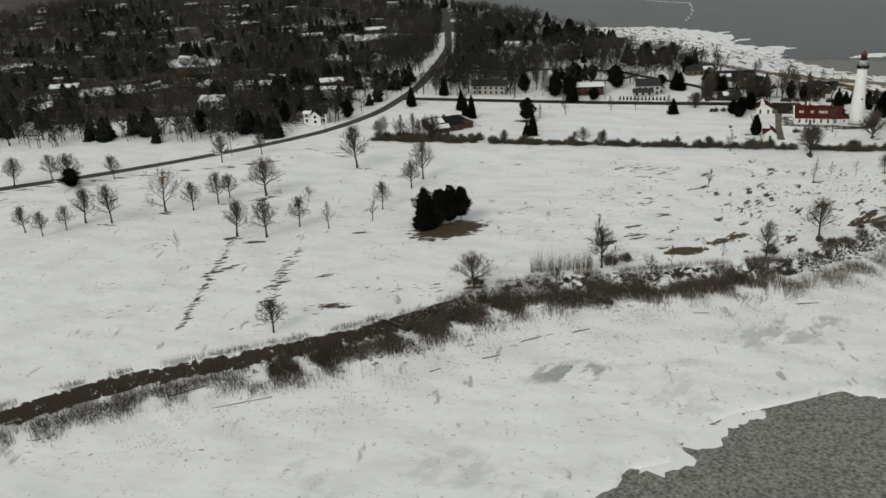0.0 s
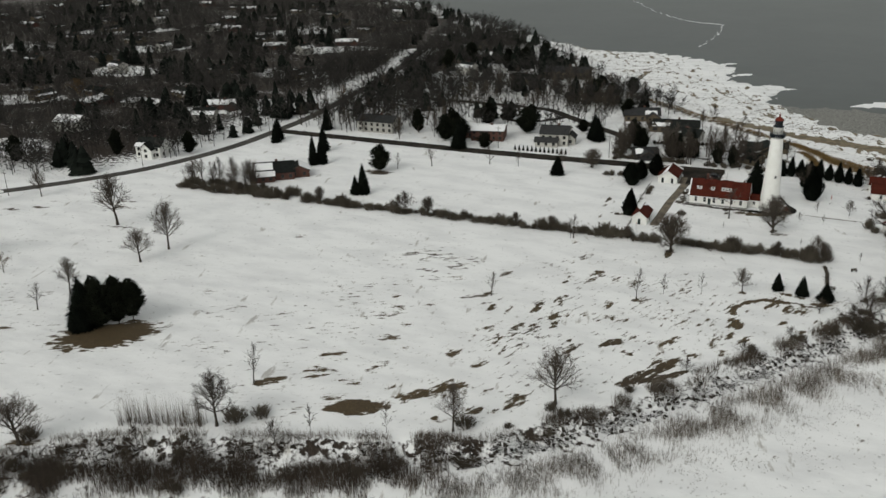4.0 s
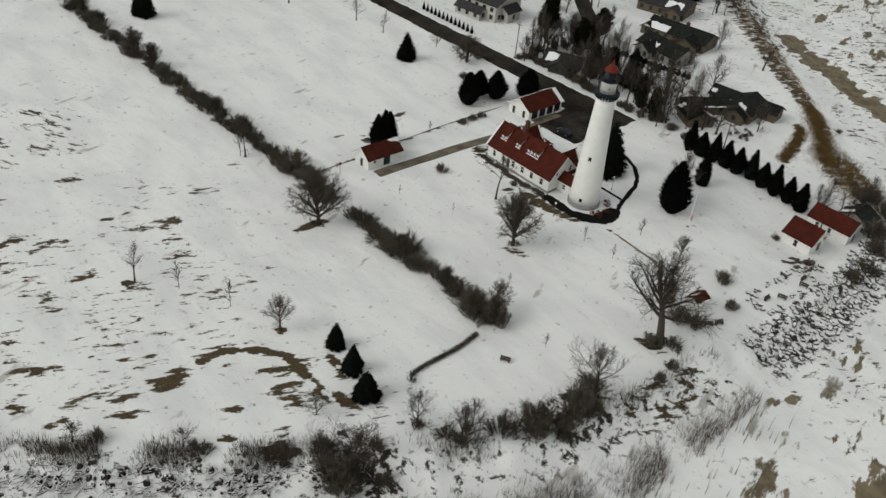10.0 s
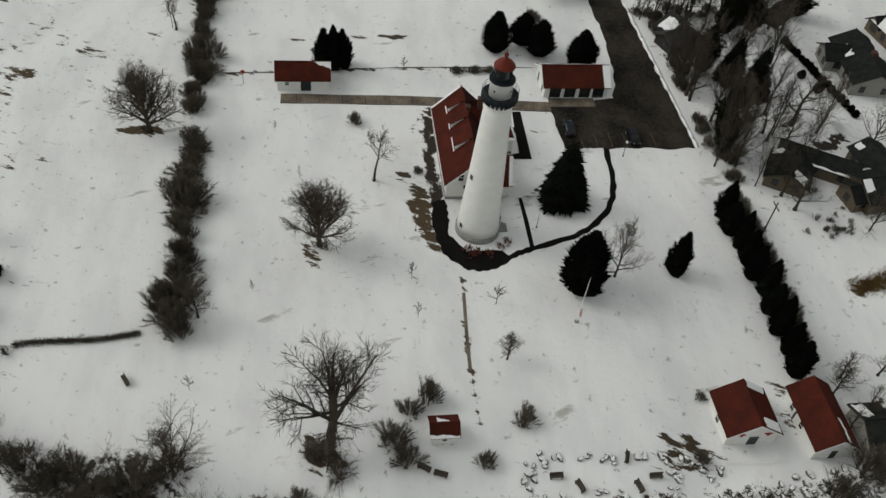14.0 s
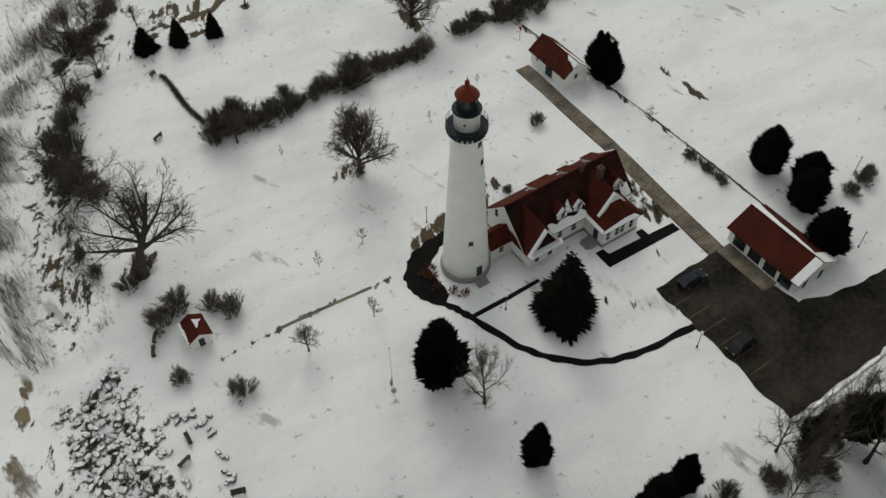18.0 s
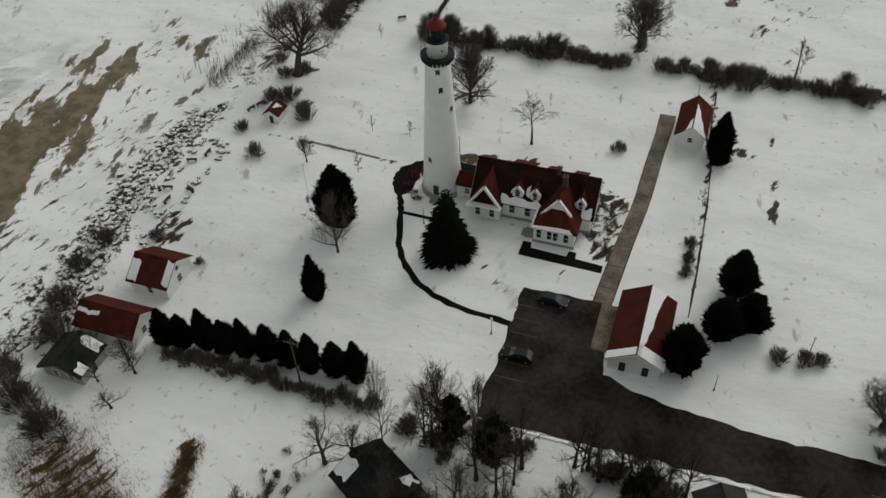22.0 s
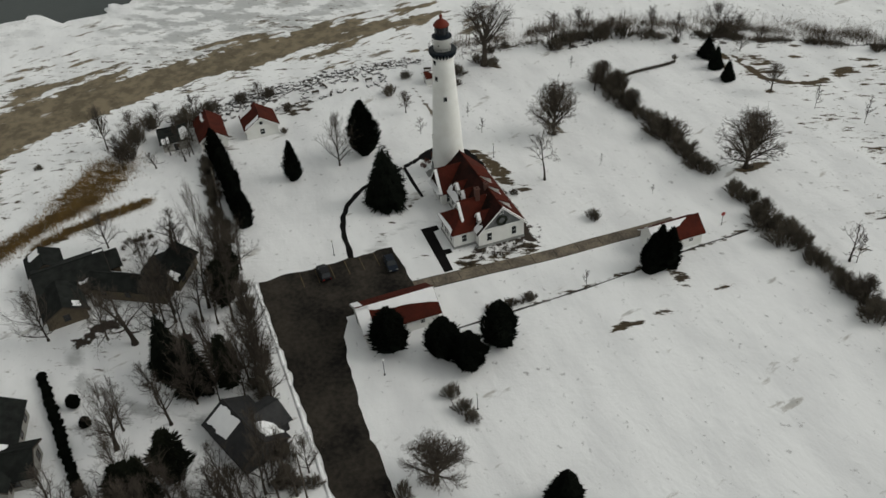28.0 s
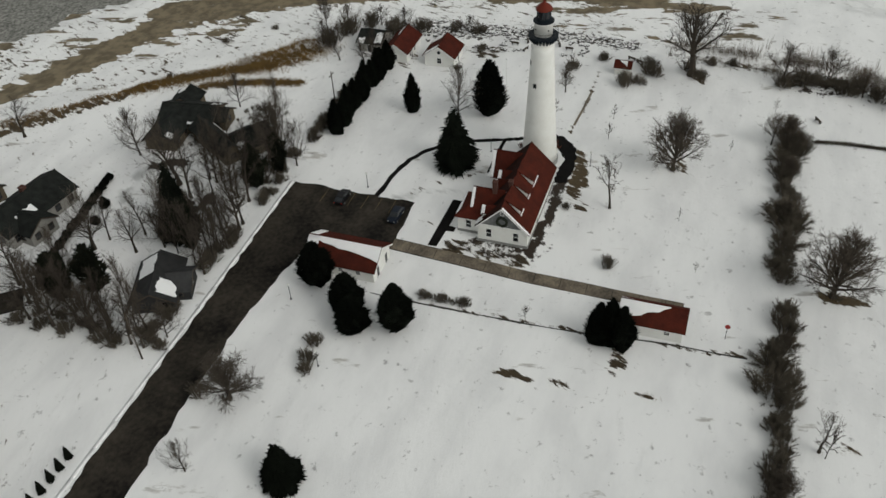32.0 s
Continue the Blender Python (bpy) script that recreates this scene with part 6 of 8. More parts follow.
# evergreens round the station
conifer("spruce", 63.6, 433.6, 13.2, 8.8, "cone", 0, "tall dark spruce beside the curving path")
conifer("arborvitae", 83.1, 432.4, 12.0, 8.4, "egg", 1, "broad dark arborvitae on the lawn")
conifer("arborvitae", 80.0, 448.5, 8.6, 4.4, "spire", 2, "narrow dark arborvitae on the lawn")
conifer("yew", 25.4, 445.4, 8.4, 7.4, "egg", 0, "dark spreading evergreen against the garage")
conifer("arborvitae", 20.8, 438.0, 7.6, 7.0, "egg", 0, "dark rounded evergreen behind the garage", "evergreens behind the garage")
conifer("arborvitae", 17.0, 435.3, 6.8, 6.8, "egg", 1, "dark rounded evergreen behind the garage", "evergreens behind the garage")
conifer("arborvitae", 19.5, 429.1, 8.6, 7.0, "egg", 2, "dark rounded evergreen behind the garage", "evergreens behind the garage")
for i, (x, y, h) in enumerate([(25.2, 394.8, 8.0), (25.6, 396.6, 8.8), (25.2, 398.3, 7.8)]):
    conifer("arborvitae", x, y, h, 5.0, "spire", i, "dark evergreen in a close group against the storage shed", "evergreens beside the shed")
conifer("spruce", -11.5, 433.4, 8.0, 6.2, "cone", 1, "lone dark spruce in the open snow field")
conifer("spruce", -73.5, 384.5, 12.0, 5.6, "cone", 2, "dark spruce beside the hedge")
conifer("spruce", -76.0, 383.0, 7.5, 4.4, "cone", 0, "small dark spruce beside the hedge")
conifer("pine", -81.5, 414.0, 11.0, 10.5, "clump", 1, "round dark pine over brown needles")
for i, (x, y, h, w, z, kind) in enumerate([(-88.2, 258.6, 15.0, 9.5, -0.4, "cone"), (-84.4, 260.6, 12.5, 9.5, -0.2, "clump"), (-80.6, 263.0, 13.0, 8.5, 0.4, "clump"), (-77.2, 264.8, 10.8, 9.0, 1.8, "clump"), (-84.6, 266.4, 11.0, 8.5, 0.0, "clump"), (-90.4, 265.0, 11.5, 8.0, -0.2, "clump")]):
    conifer("pine", x, y, h, w, kind, i, "dark pine in a small grove over brown needles", "pine grove", z)
for i, (x, y, h, w) in enumerate([(77.0, 346.4, 5.2, 3.5), (83.4, 345.2, 5.8, 3.9), (89.3, 343.6, 5.2, 4.8)]):
    conifer("spruce", x, y, h, w, "cone", i, "small dark spruce at the edge of the dunes", "three small spruces")
for i in range(10):
    x = 98.6 - 3.42 * i
    conifer("arborvitae", x, 461.9 + 0.3 * math.sin(i * 2.1) - 0.12 * i, 7.0 + 0.8 * math.sin(i * 3.7), 4.3 + 0.4 * math.cos(i * 2.3), "spire", i, "dark arborvitae in a row along the boundary", "boundary row")

# leafless trees, each at its own place
put_tree("maple", 109.2, 393.9, 18.5, 24.0, "great", 0, "large old leafless tree leaning at the shore", turn=200)
put_tree("linden", 72.6, 393.2, 13.4, 13.2, "dome", 0, "round-crowned leafless tree on the lawn")
put_tree("oak", 44.8, 364.8, 13.6, 15.5, "dome", 1, "broad leafless oak in the gap of the hedge")
put_tree("apple_tree", 57.9, 402.5, 11.0, 9.5, "fork", 0, "forked leafless tree on the lawn")
put_tree("crab_apple", 13.6, 366.4, 8.5, 8.5, "spread", 1, "leaning leafless tree beside the hedge")
put_tree("ash", 80.6, 438.6, 11.0, 8.8, "round", 1, "slender leafless tree beside the arborvitae")
put_tree("hawthorn", -1.0, 447.4, 8.6, 11.5, "dome", 0, "dense leafless tree beside the road")
put_tree("hawthorn", -14.0, 447.0, 6.0, 5.0, "round", 1, "small leafless tree beside the road")
put_tree("ash", 37.0, 267.3, 14.5, 13.0, "crown", 0, "gnarled leafless tree at the edge of the bluff")
put_tree("ash", 20.5, 249.6, 12.0, 8.5, "crown", 1, "gnarled leafless tree at the edge of the bluff")
for i, (x, y, h, w) in enumerate([(81.5, 383.4, 3.0, 1.2), (98.2, 375.8, 3.6, 2.0), (80.0, 406.8, 4.2, 2.6), (87.4, 407.1, 4.0, 2.0), (85.3, 419.0, 4.6, 3.4), (57.4, 390.2, 3.6, 1.0),
                                  (44.8, 385.9, 2.6, 1.4), (26.5, 410, 3.5, 2.5), (12.8, 365.6, 5.5, 3), (48.4, 332.5, 5.5, 2.8), (57.9, 337.4, 5.2, 2.6), (42.0, 327.2, 7.0, 3.6),
                                  (4.4, 315.0, 5.8, 4.0), (-42.4, 438.4, 6, 4.4), (-30.2, 439.5, 5.5, 3.2), (-64.4, 428, 7.5, 5.2), (-76.1, 419.2, 5.5, 3.6),
                                  (-108.5, 261.9, 6.5, 4.2), (-121, 252, 8, 4.6), (-162.3, 223.4, 6.5, 2.4), (-6.5, 238, 6.0, 3.0), (-29.6, 251, 8, 4.0), (8, 244, 6, 2.2)]):
    put_tree("sapling", x, y, h * (1.3 if h > 5 else 1.0), w * (1.25 if h > 5 else 1.0), "tall" if h > 5 and w > 3 else "sapling", i, "thin leafless sapling standing in snow", "saplings")
FIELD = [(95.4, 419.0, 6.0, 5.0), (68.2, 341, 7.8, 7.4), (-109, 274, 9.5, 7.5), (-106, 299.5, 10, 9.5), (-105, 311.5, 14.5, 11), (-138, 324, 16.5, 15), (-160, 283, 14, 15), (-139, 241, 12, 11.5), (-149.8, 240.4, 11.5, 11),
         (-132, 252.5, 10, 8.5), (-174.5, 271.8, 11, 9), (-180, 263, 10, 8.5), (-190, 260, 13, 14), (-203, 245.5, 13, 11)]
FIELD += [(-213, 244, 12, 11), (-215, 236, 8.5, 7), (-220, 229.6, 8, 7), (-229, 231.6, 9, 8), (-237, 295, 9.5, 8), (-202, 324.2, 11, 9), (-190, 339, 9, 7.5), (-252, 286, 12, 13), (-265, 291, 10, 9), (-275, 280, 11, 11),
          (-60, 212.3, 12, 15), (-26.3, 233.0, 14, 12), (-105, 176.5, 8.5, 9), (-172.9, 278, 9, 8.5), (-48, 369, 9, 9), (-52, 372, 6, 6), (86, 376, 7.5, 6.5)]
for i, (x, y, h, w) in enumerate(FIELD):
    far = 1.2 if x < -95 else 1.0
    put_tree("tree", x, y, h * far, w * far, "willow" if i == 12 else "crown", i, "golden-twigged leafless tree in the snow field" if i == 12 else "round-crowned leafless tree in the snow field", "field trees")
for i, (x, y, h, w) in enumerate([(99.5, 334, 9, 12.5), (96, 330.5, 6, 8), (113, 366, 7.5, 10), (110.5, 375, 8.5, 11.5), (99, 346, 7, 6.5), (105.5, 349.3, 7, 7.5), (104, 353, 5, 6), (108.5, 359, 5, 7), (88, 335, 4, 5),
                                  (92, 326, 4, 5), (82, 316, 3.5, 5), (72, 304, 3.5, 5), (61, 291, 3.5, 5), (120, 448, 4, 6), (116, 464, 6, 8), (113, 478, 7, 9), (120, 472, 5, 7), (106, 482, 6, 7), (-12, 233, 5, 5), (-38, 222, 5, 5)]):
    put_tree("shrub_tree", x, y, h, w, "round", i, "many-stemmed leafless shrub on the bluff", "bluff shrubs")
conifer("cedar", -248, 282, 8, 10, "clump", 2, "dark round-topped tree beside the road")


# ---------------------------------------------------------------- brush
def bush_mesh(seed, twigs, h, w, mat=None):
    """A many-stemmed shrub: stems fanning up from one root, each with forked twigs, uneven in outline."""
    r = random.Random(seed)
    mb = Mesh()
    for _ in range(twigs // 20):
        az, q = r.uniform(0, 6.283), r.random() ** 0.6
        lump = 0.8 + 0.24 * math.sin(3 * az + seed) + 0.14 * math.sin(7 * az + 2 * seed)
        foot = Vector((math.cos(az), math.sin(az), 0)) * q * w * 0.26
        tip = Vector((math.cos(az) * q * w / 2 * lump, math.sin(az) * q * w / 2 * lump, h * r.uniform(0.5, 0.95) * (1 - 0.55 * q * q)))
        mb.tube(foot - Vector((0, 0, 0.15)), tip, 0.034, 0.012, 3)
        up = (tip - foot).normalized()
        for _ in range(27):
            p = foot.lerp(tip, 0.12 + 0.85 * r.random() ** 0.8)
            out = (up * 0.5 + Vector((math.cos(az), math.sin(az), 0)) * 0.3 + Vector((r.uniform(-1, 1), r.uniform(-1, 1), r.uniform(-0.3, 0.9)))).normalized()
            mb.spike(p, p + out * h * r.uniform(0.08, 0.27), 0.024)
    return mb.done("brush_dome", mat or M_BRUSH)


BUSHES = [bush_mesh(s, 1700, 3.2, 5.2) for s in (1, 2, 3, 4, 8)]
SHRUBS = [bush_mesh(s, 420, 2.4, 3.0) for s in (5, 6)]
RUSTY = bush_mesh(7, 500, 1.4, 2.4, mat=M_RUST)


def bush(name, x, y, w, h, label, group="", meshes=None, i=0):
    meshes = meshes or BUSHES
    me = meshes[i % len(meshes)]
    base_w, base_h = (4.6, 3.2) if meshes is BUSHES else (3.0, 2.4) if meshes is SHRUBS else (2.4, 1.4)
    t = thing(name, pose(x, y, height(x, y), 0, 0, (x * 31 + y * 17) % 360) @ Matrix.Diagonal((w / base_w, w / base_w, h / base_h, 1)), label, "bush", group)
    part("brush_dome", me, None, t)


hr = random.Random(9)
x = -146.0
i = 0
while x < 91:
    if -97 < x < -92 or 39.5 < x < 46:
        x += 3
        continue
    line_y = 368 + 4.4 * (x + 146) / 200 if x < 54 else 372.6
    swell = 1 + 0.22 * math.sin(x * 0.33) + 0.16 * math.sin(x * 0.91 + 1)
    size = hr.uniform(3.3, 6.0) * swell * (1.1 if x > 50 else 1.0)
    bush("hedge_bush", x, line_y + hr.uniform(-1.3, 1.3), size, hr.uniform(1.7, 4.0) * swell * (1.25 if x > 52 else 1), "dense leafless hedge bush half buried in snow", "hedge row", None, i)
    x += hr.uniform(1.3, 2.3) if x < 50 else hr.uniform(1.3, 2.2)
    i += 1
for i, (x, y, h, w) in enumerate([(-84, 370, 6.5, 6), (-40, 370.5, 7.5, 7), (-8, 371.5, 5, 5), (88, 373, 6.5, 6.5), (84, 371.5, 5.5, 6), (75, 372.6, 5, 5.5), (62, 372.6, 4.6, 5), (30, 371.6, 4.6, 5), (5, 371, 5.5, 6), (-118, 369, 5, 6)]):
    put_tree("shrub_tree", x, y, h, w, "dome", i, "small leafless tree growing out of the hedge", "hedge trees")
for i in range(24):
    u = -147 + i * 2.2
    bush("hedge_bush", u, 371 + hr.uniform(-2, 5), hr.uniform(4, 6), hr.uniform(2.5, 4.5), "dense leafless thicket beside the brick house", "hedge row", None, i)
for i, (x, y, w, h) in enumerate([(99.5, 334, 7, 2.6), (96.5, 331, 5, 2), (103, 336.5, 4, 2), (113, 364, 5, 2.4), (110, 374.5, 6, 3), (113, 371, 5, 2.6), (99, 346, 2.4, 2), (105.5, 349.3, 3, 2), (108, 356, 6, 4), (111.5, 370, 7, 4.2), (109.5, 362.5, 6.5, 3.8), (100.5, 331, 8, 4),
                                  (111, 360, 6, 4)] + [(108.5, 392, 4, 2.5), (111.5, 395, 4, 2.5), (107.5, 402.0, 5.5, 3.5), (110.3, 403.5, 5, 3), (101.2, 407.1, 4.2, 4.6), (105.5, 419.6, 4.2, 3.0),
                                  (103.2, 404.5, 4, 2.2), (12.4, 440, 3.4, 2.6), (9.0, 439.6, 3.4, 2.6), (7.0, 439.0, 3.0, 2.2), (42.4, 400, 3.2, 2.6), (27.2, 420.5, 2.4, 1.6), (27.0, 424, 2.6, 1.8), (27, 427, 2.4, 1.6),
                                  (111.5, 413.5, 3.4, 2.4), (120, 446, 5, 3), (121, 452, 5, 3), (118, 460, 6, 4), (115, 466, 7, 5), (113, 478, 7, 5.5), (118, 474, 6, 4.5), (107, 480, 6, 5), (56, 410, 2, 1.5), (104, 508.6, 3, 1.4), (113.7, 499.5, 2.4, 1.2), (83, 511.2, 2.6, 1.4),
                                  (-1.5, 452.5, 3.5, 2.4), (112, 443, 3, 2), (102.2, 446, 2, 1.4), (-20, 240, 5, 3), (-60, 215, 6, 3), (22, 252, 5, 3.2), (-24, 236, 6, 4)]):
    bush("thicket", x, y, w, h, "leafless brown thicket on the snow", "thickets", None, i)
for x, y in ((73.9, 421.6), (75.2, 419.6), (72.8, 422.9), (74.9, 417.8), (74.2, 416.2), (75.4, 416.8)):
    bush("rusty_shrub", x, y, 2.3, 0.9, "rust-brown shrub at the foot of the tower", "rusty shrubs", [RUSTY])
for i in range(12):
    bush("garden_shrub", 39.4 + 2.6 * ((i * 7) % 5) / 5, 414 + 1.2 * i, 1.8, 0.8, "low dry garden shrub beside the house", "garden shrubs", SHRUBS, i)
for i in range(8):
    bush("low_bush", 27.0 + 0.25 * math.sin(i * 2.0), 419.6 + 1.15 * i, 2.0, 1.3, "low grey leafless bush in a short row", "low bush row", SHRUBS, i)
for x, y in ((72.3, 392.6), (73.1, 393.8), (-1.2, 448.0), (44.6, 364.0)):
    bush("root_shoots", x, y, 2.6, 1.1, "dark tangle of shoots at the foot of a tree", "root shoots", SHRUBS)
for i in range(22):
    u = 64 + i * 1.55
    bush("boundary_brush", u, 464.9 + hr.uniform(-0.8, 0.8), hr.uniform(2.2, 3.6), hr.uniform(1.8, 3.4), "leafless brush behind the row of arborvitae", "boundary brush", None, i)


def stuff_mesh(name, mb, mat, label, category):
    return tagged(new(name, mb.done(name, mat)), label, category, "", "stuff")


def reed_field(name, count, place, h0, h1, mat, label, seed, r0=0.03, lean=0.18, tufts=2):
    r = random.Random(seed)
    pts = place(r, count)
    zs = land(np.array([p[0] for p in pts]), np.array([p[1] for p in pts]))
    mb = Mesh()
    for (x, y), z in zip(pts, zs):
        h = r.uniform(h0, h1)
        for _ in range(tufts):
            dx, dy = r.uniform(-lean, lean) * h, r.uniform(-lean, lean) * h
            a = (x + r.uniform(-0.2, 0.2), y + r.uniform(-0.2, 0.2), z - 0.1)
            b = (a[0] + dx, a[1] + dy, z + h * r.uniform(0.6, 1))
            mb.spike(a, b, r0 * 1.35)
    return stuff_mesh(name, mb, mat, label, "reeds")


def along_bluff(lo, hi, d0, d1, clumpy=0.0):
    """Random places between two distances from the bluff, over a stretch of it."""
    segs = [(a, b) for a, b in zip(BLUFF, BLUFF[1:]) if lo <= a[0] <= hi or lo <= b[0] <= hi]

    def place(r, count):
        out = []
        while len(out) < count:
            (ax, ay), (bx, by) = segs[r.randrange(len(segs))]
            ln = math.hypot(bx - ax, by - ay)
            if r.random() > ln / 45:
                continue
            t = r.random()
            d = r.triangular(d0, d1, (d0 + d1) / 2)
            x, y = ax + (bx - ax) * t + (by - ay) / ln * d, ay + (by - ay) * t - (bx - ax) / ln * d
            x, y = x + r.gauss(0, 0.12) * abs(d), y + r.gauss(0, 0.12) * abs(d)
            if not lo <= x <= hi or y > 400:
                continue
            if clumpy and 0.8 * math.sin(x * 0.37 + 2 * math.sin(y * 0.23 + x * 0.07)) + 0.7 * math.sin(y * 0.51 - 2.2 * math.sin(x * 0.17 + 1)) + r.uniform(-0.7, 0.7) < clumpy - 1:
                continue
            out.append((x, y))
        return out
    return place


reed_field("bluff_brush", 17000, along_bluff(-100, 20, -1.5, 17, 0.6), 1.2, 3.4, M_BANK, "dense band of leafless brush below the bluff", 1, 0.024, 0.2)
reed_field("bluff_saplings", 2600, along_bluff(-75, 24, 0, 15, 0.95), 2.6, 5.6, M_BANK, "thin upright leafless saplings on the bluff", 21, 0.028, 0.1)
reed_field("edge_brush", 2600, along_bluff(14, 100, -2.5, 2.5, 0.75), 0.9, 2.6, M_BANK, "leafless brush along the edge of the bluff", 11, 0.026, 0.2)


def bank_debris(count, seed):
    """Broken rocks, roots and fallen branches jammed along the foot of the scarp, half under snow."""
    r = random.Random(seed)
    mb = Mesh()
    pts = along_bluff(-75, 100, 0.2, 6.0, 0.55)(r, count)
    for (x, y), z in zip(pts, land(np.array([p[0] for p in pts]), np.array([p[1] for p in pts]))):
        if r.random() < 0.72:
            a, ln, tilt = r.uniform(0, 6.283), r.uniform(0.8, 2.6), r.uniform(-0.1, 0.35)
            mb.tube((x, y, z + 0.1), (x + ln * math.cos(a), y + ln * math.sin(a), z + 0.25 + ln * tilt), r.uniform(0.06, 0.14), 0.04, 4)
            continue
        k, turn, n = r.uniform(0.25, 0.75), r.uniform(0, 6.283), 5
        ring_, cap_ = [], []
        for i_ in range(n):
            t = 6.283 * i_ / n + turn
            q = k * r.uniform(0.7, 1.2)
            ring_.append((x + q * math.cos(t), y + q * math.sin(t), z - 0.2))
            cap_.append((x + 0.42 * q * math.cos(t), y + 0.42 * q * math.sin(t), z + k * r.uniform(0.3, 0.95)))
        mb.add(ring_ + cap_, [(i_, (i_ + 1) % n, n + (i_ + 1) % n, n + i_) for i_ in range(n)] + [tuple(range(n, 2 * n))])
    stuff_mesh("bank_debris", mb, M_DEBRIS, "dark snow-capped rocks and fallen branches below the scarp", "debris")


bank_debris(2600, 19)
reed_field("scarp_brush", 6000, along_bluff(-150, -84, 2.0, 15, 0.55), 0.8, 2.6, M_BANK, "thin leafless brush below the bare scarp", 10, 0.022, 0.18)
reed_field("bluff_top_brush", 2200, along_bluff(-170, 60, -3, 0, 0.9), 1.0, 2.6, M_REED, "sparse pale brush along the top of the bluff", 2, 0.022, 0.2)
reed_field("shore_reeds", 13000, along_bluff(24, 128, 7, 18, 0.3), 1.2, 2.9, M_REED, "pale dry reeds standing in the snow below the bluff", 3, 0.0155, 0.2)
reed_field("shore_saplings", 190, along_bluff(96, 136, 9, 19, 0.6), 2.6, 4.6, M_REED, "upright leafless saplings among the shore reeds", 15, 0.034, 0.07, 2)
put_tree("poplar", 113.3, 484.2, 12, 6.5, "crown", 1, "upright leafless tree at the edge of the beach")
reed_field("upper_brush", 2600, along_bluff(30, 118, -3, 3, 0.9), 1.0, 2.4, M_BRUSH, "brush along the edge of the bluff", 4, 0.024, 0.3)
br_ = random.Random(31)
for i, (x, y) in enumerate(along_bluff(-92, 30, -1, 12)(br_, 26) + along_bluff(-90, -52, 0, 12)(br_, 10) + along_bluff(30, 116, -4, 2)(br_, 22)):
    bush("bluff_bush", x, y, br_.uniform(1.8, 4.2), br_.uniform(1.2, 2.8), "leafless bush rooted in the snowy bluff", "bluff bushes", None, i)


reed_field("aspen_saplings", 150, lambda r, c: [(x, 225.5 + (x + 48) * 0.36 + r.uniform(-1.3, 1.3)) for x in [r.uniform(-46, -29) for _ in range(c)]], 5.4, 9.6, M_REED,
           "close stand of pale straight aspen saplings", 5, 0.026, 0.12, 3)
def dune_places(r, count):
    out = []
    for _ in range(count):
        k, t = r.random(), r.random()
        if k < 0.34:
            x, y, s = 92 - 20.5 * t, 488 + 27 * t, 1.5
        elif k < 0.56:
            x, y, s = 71.5 - 86 * t, 515 + 83 * t, 1.7
        elif k < 0.72:
            x, y, s = 76.5 + 8 * t ** 0.6, 499.3 - 21.8 * t, 0.8
        else:
            x, y, s = 88 + 18 * t, 493 - 10 * t, 3.0
        out.append((x + r.gauss(0, s), y + r.gauss(0, s)))
    return out


reed_field("dune_grass", 17000, dune_places, 0.4, 1.1, M_DUNE, "tawny dry dune grass on the bank above the beach", 6, 0.028, 0.45)


def tussocks(r, count):
    out = []
    while len(out) < count:
        x, y, rx, ry, turn = PATCHES[r.randrange(len(PATCHES))]
        u, v = r.gauss(0, 0.5) * rx, r.gauss(0, 0.5) * ry
        c, s = math.cos(radians(turn)), math.sin(radians(turn))
        if y < 400:
            out.append((x + u * c - v * s, y + u * s + v * c))
    return [p for p, d in zip(out, bluff_side(np.array([p[0] for p in out]), np.array([p[1] for p in out]))) if d < -1]


reed_field("grass_tussocks", 2600, tussocks, 0.12, 0.35, M_DUNE, "dark grass tussocks poking through the drifted snow", 8, 0.03, 0.6)
reed_field("drift_debris", 3600, lambda r, c: [p for p in along_bluff(-120, 122, 11, 36, 1.15)(r, c)], 0.08, 0.4, M_BRUSH, "dark twigs and ice crumbs scattered over the beach snow", 9, 0.05, 0.9)
logs = random.Random(12)
for i, (x, y, ln, turn) in enumerate([(-114, 149.7, 9, 42), (-100, 148.5, 14, 31), (-48, 181, 5, 30), (-40, 192, 6, 35), (-28, 199, 5, 30), (2, 215, 4, 10), (30, 226, 6, 15), (-60, 172, 3, 40)]):
    mb = Mesh().tube((-ln / 2, 0, 0.05), (ln / 2, 0.3, 0.1), 0.14, 0.09, 7, True)
    tagged(new("driftwood_log", mb.done("driftwood_log", M_WOOD)), "dark driftwood log lying on the snowy beach", "driftwood", "driftwood").matrix_basis = pose(x, y, height(x, y), 0, 0, turn)

low = thing("low_hedge", pose(0, 0, 0), "low brown clipped hedge strip running across the snow", "hedge")
lr = random.Random(14)
strip_m = Mesh()
for _ in range(2600):
    t = lr.random()
    cx, cy = 88.8 + 1.8 * t ** 1.6, 368.4 - 16.2 * t
    cx += 0.5 * math.sin(t * 5.0) - 0.2
    p = Vector((cx + lr.gauss(0, 0.24), cy + lr.uniform(-0.3, 0.3), lr.uniform(0, 0.35)))
    strip_m.spike(p, p + Vector((lr.uniform(-0.25, 0.25), lr.uniform(-0.25, 0.25), lr.uniform(0.1, 0.4))), 0.05)
part("leafage", strip_m, M_BRUSH, low)
bush("thicket", 91.0, 351.6, 2.2, 1.8, "small brown bush at the end of the low hedge", "thickets", SHRUBS)

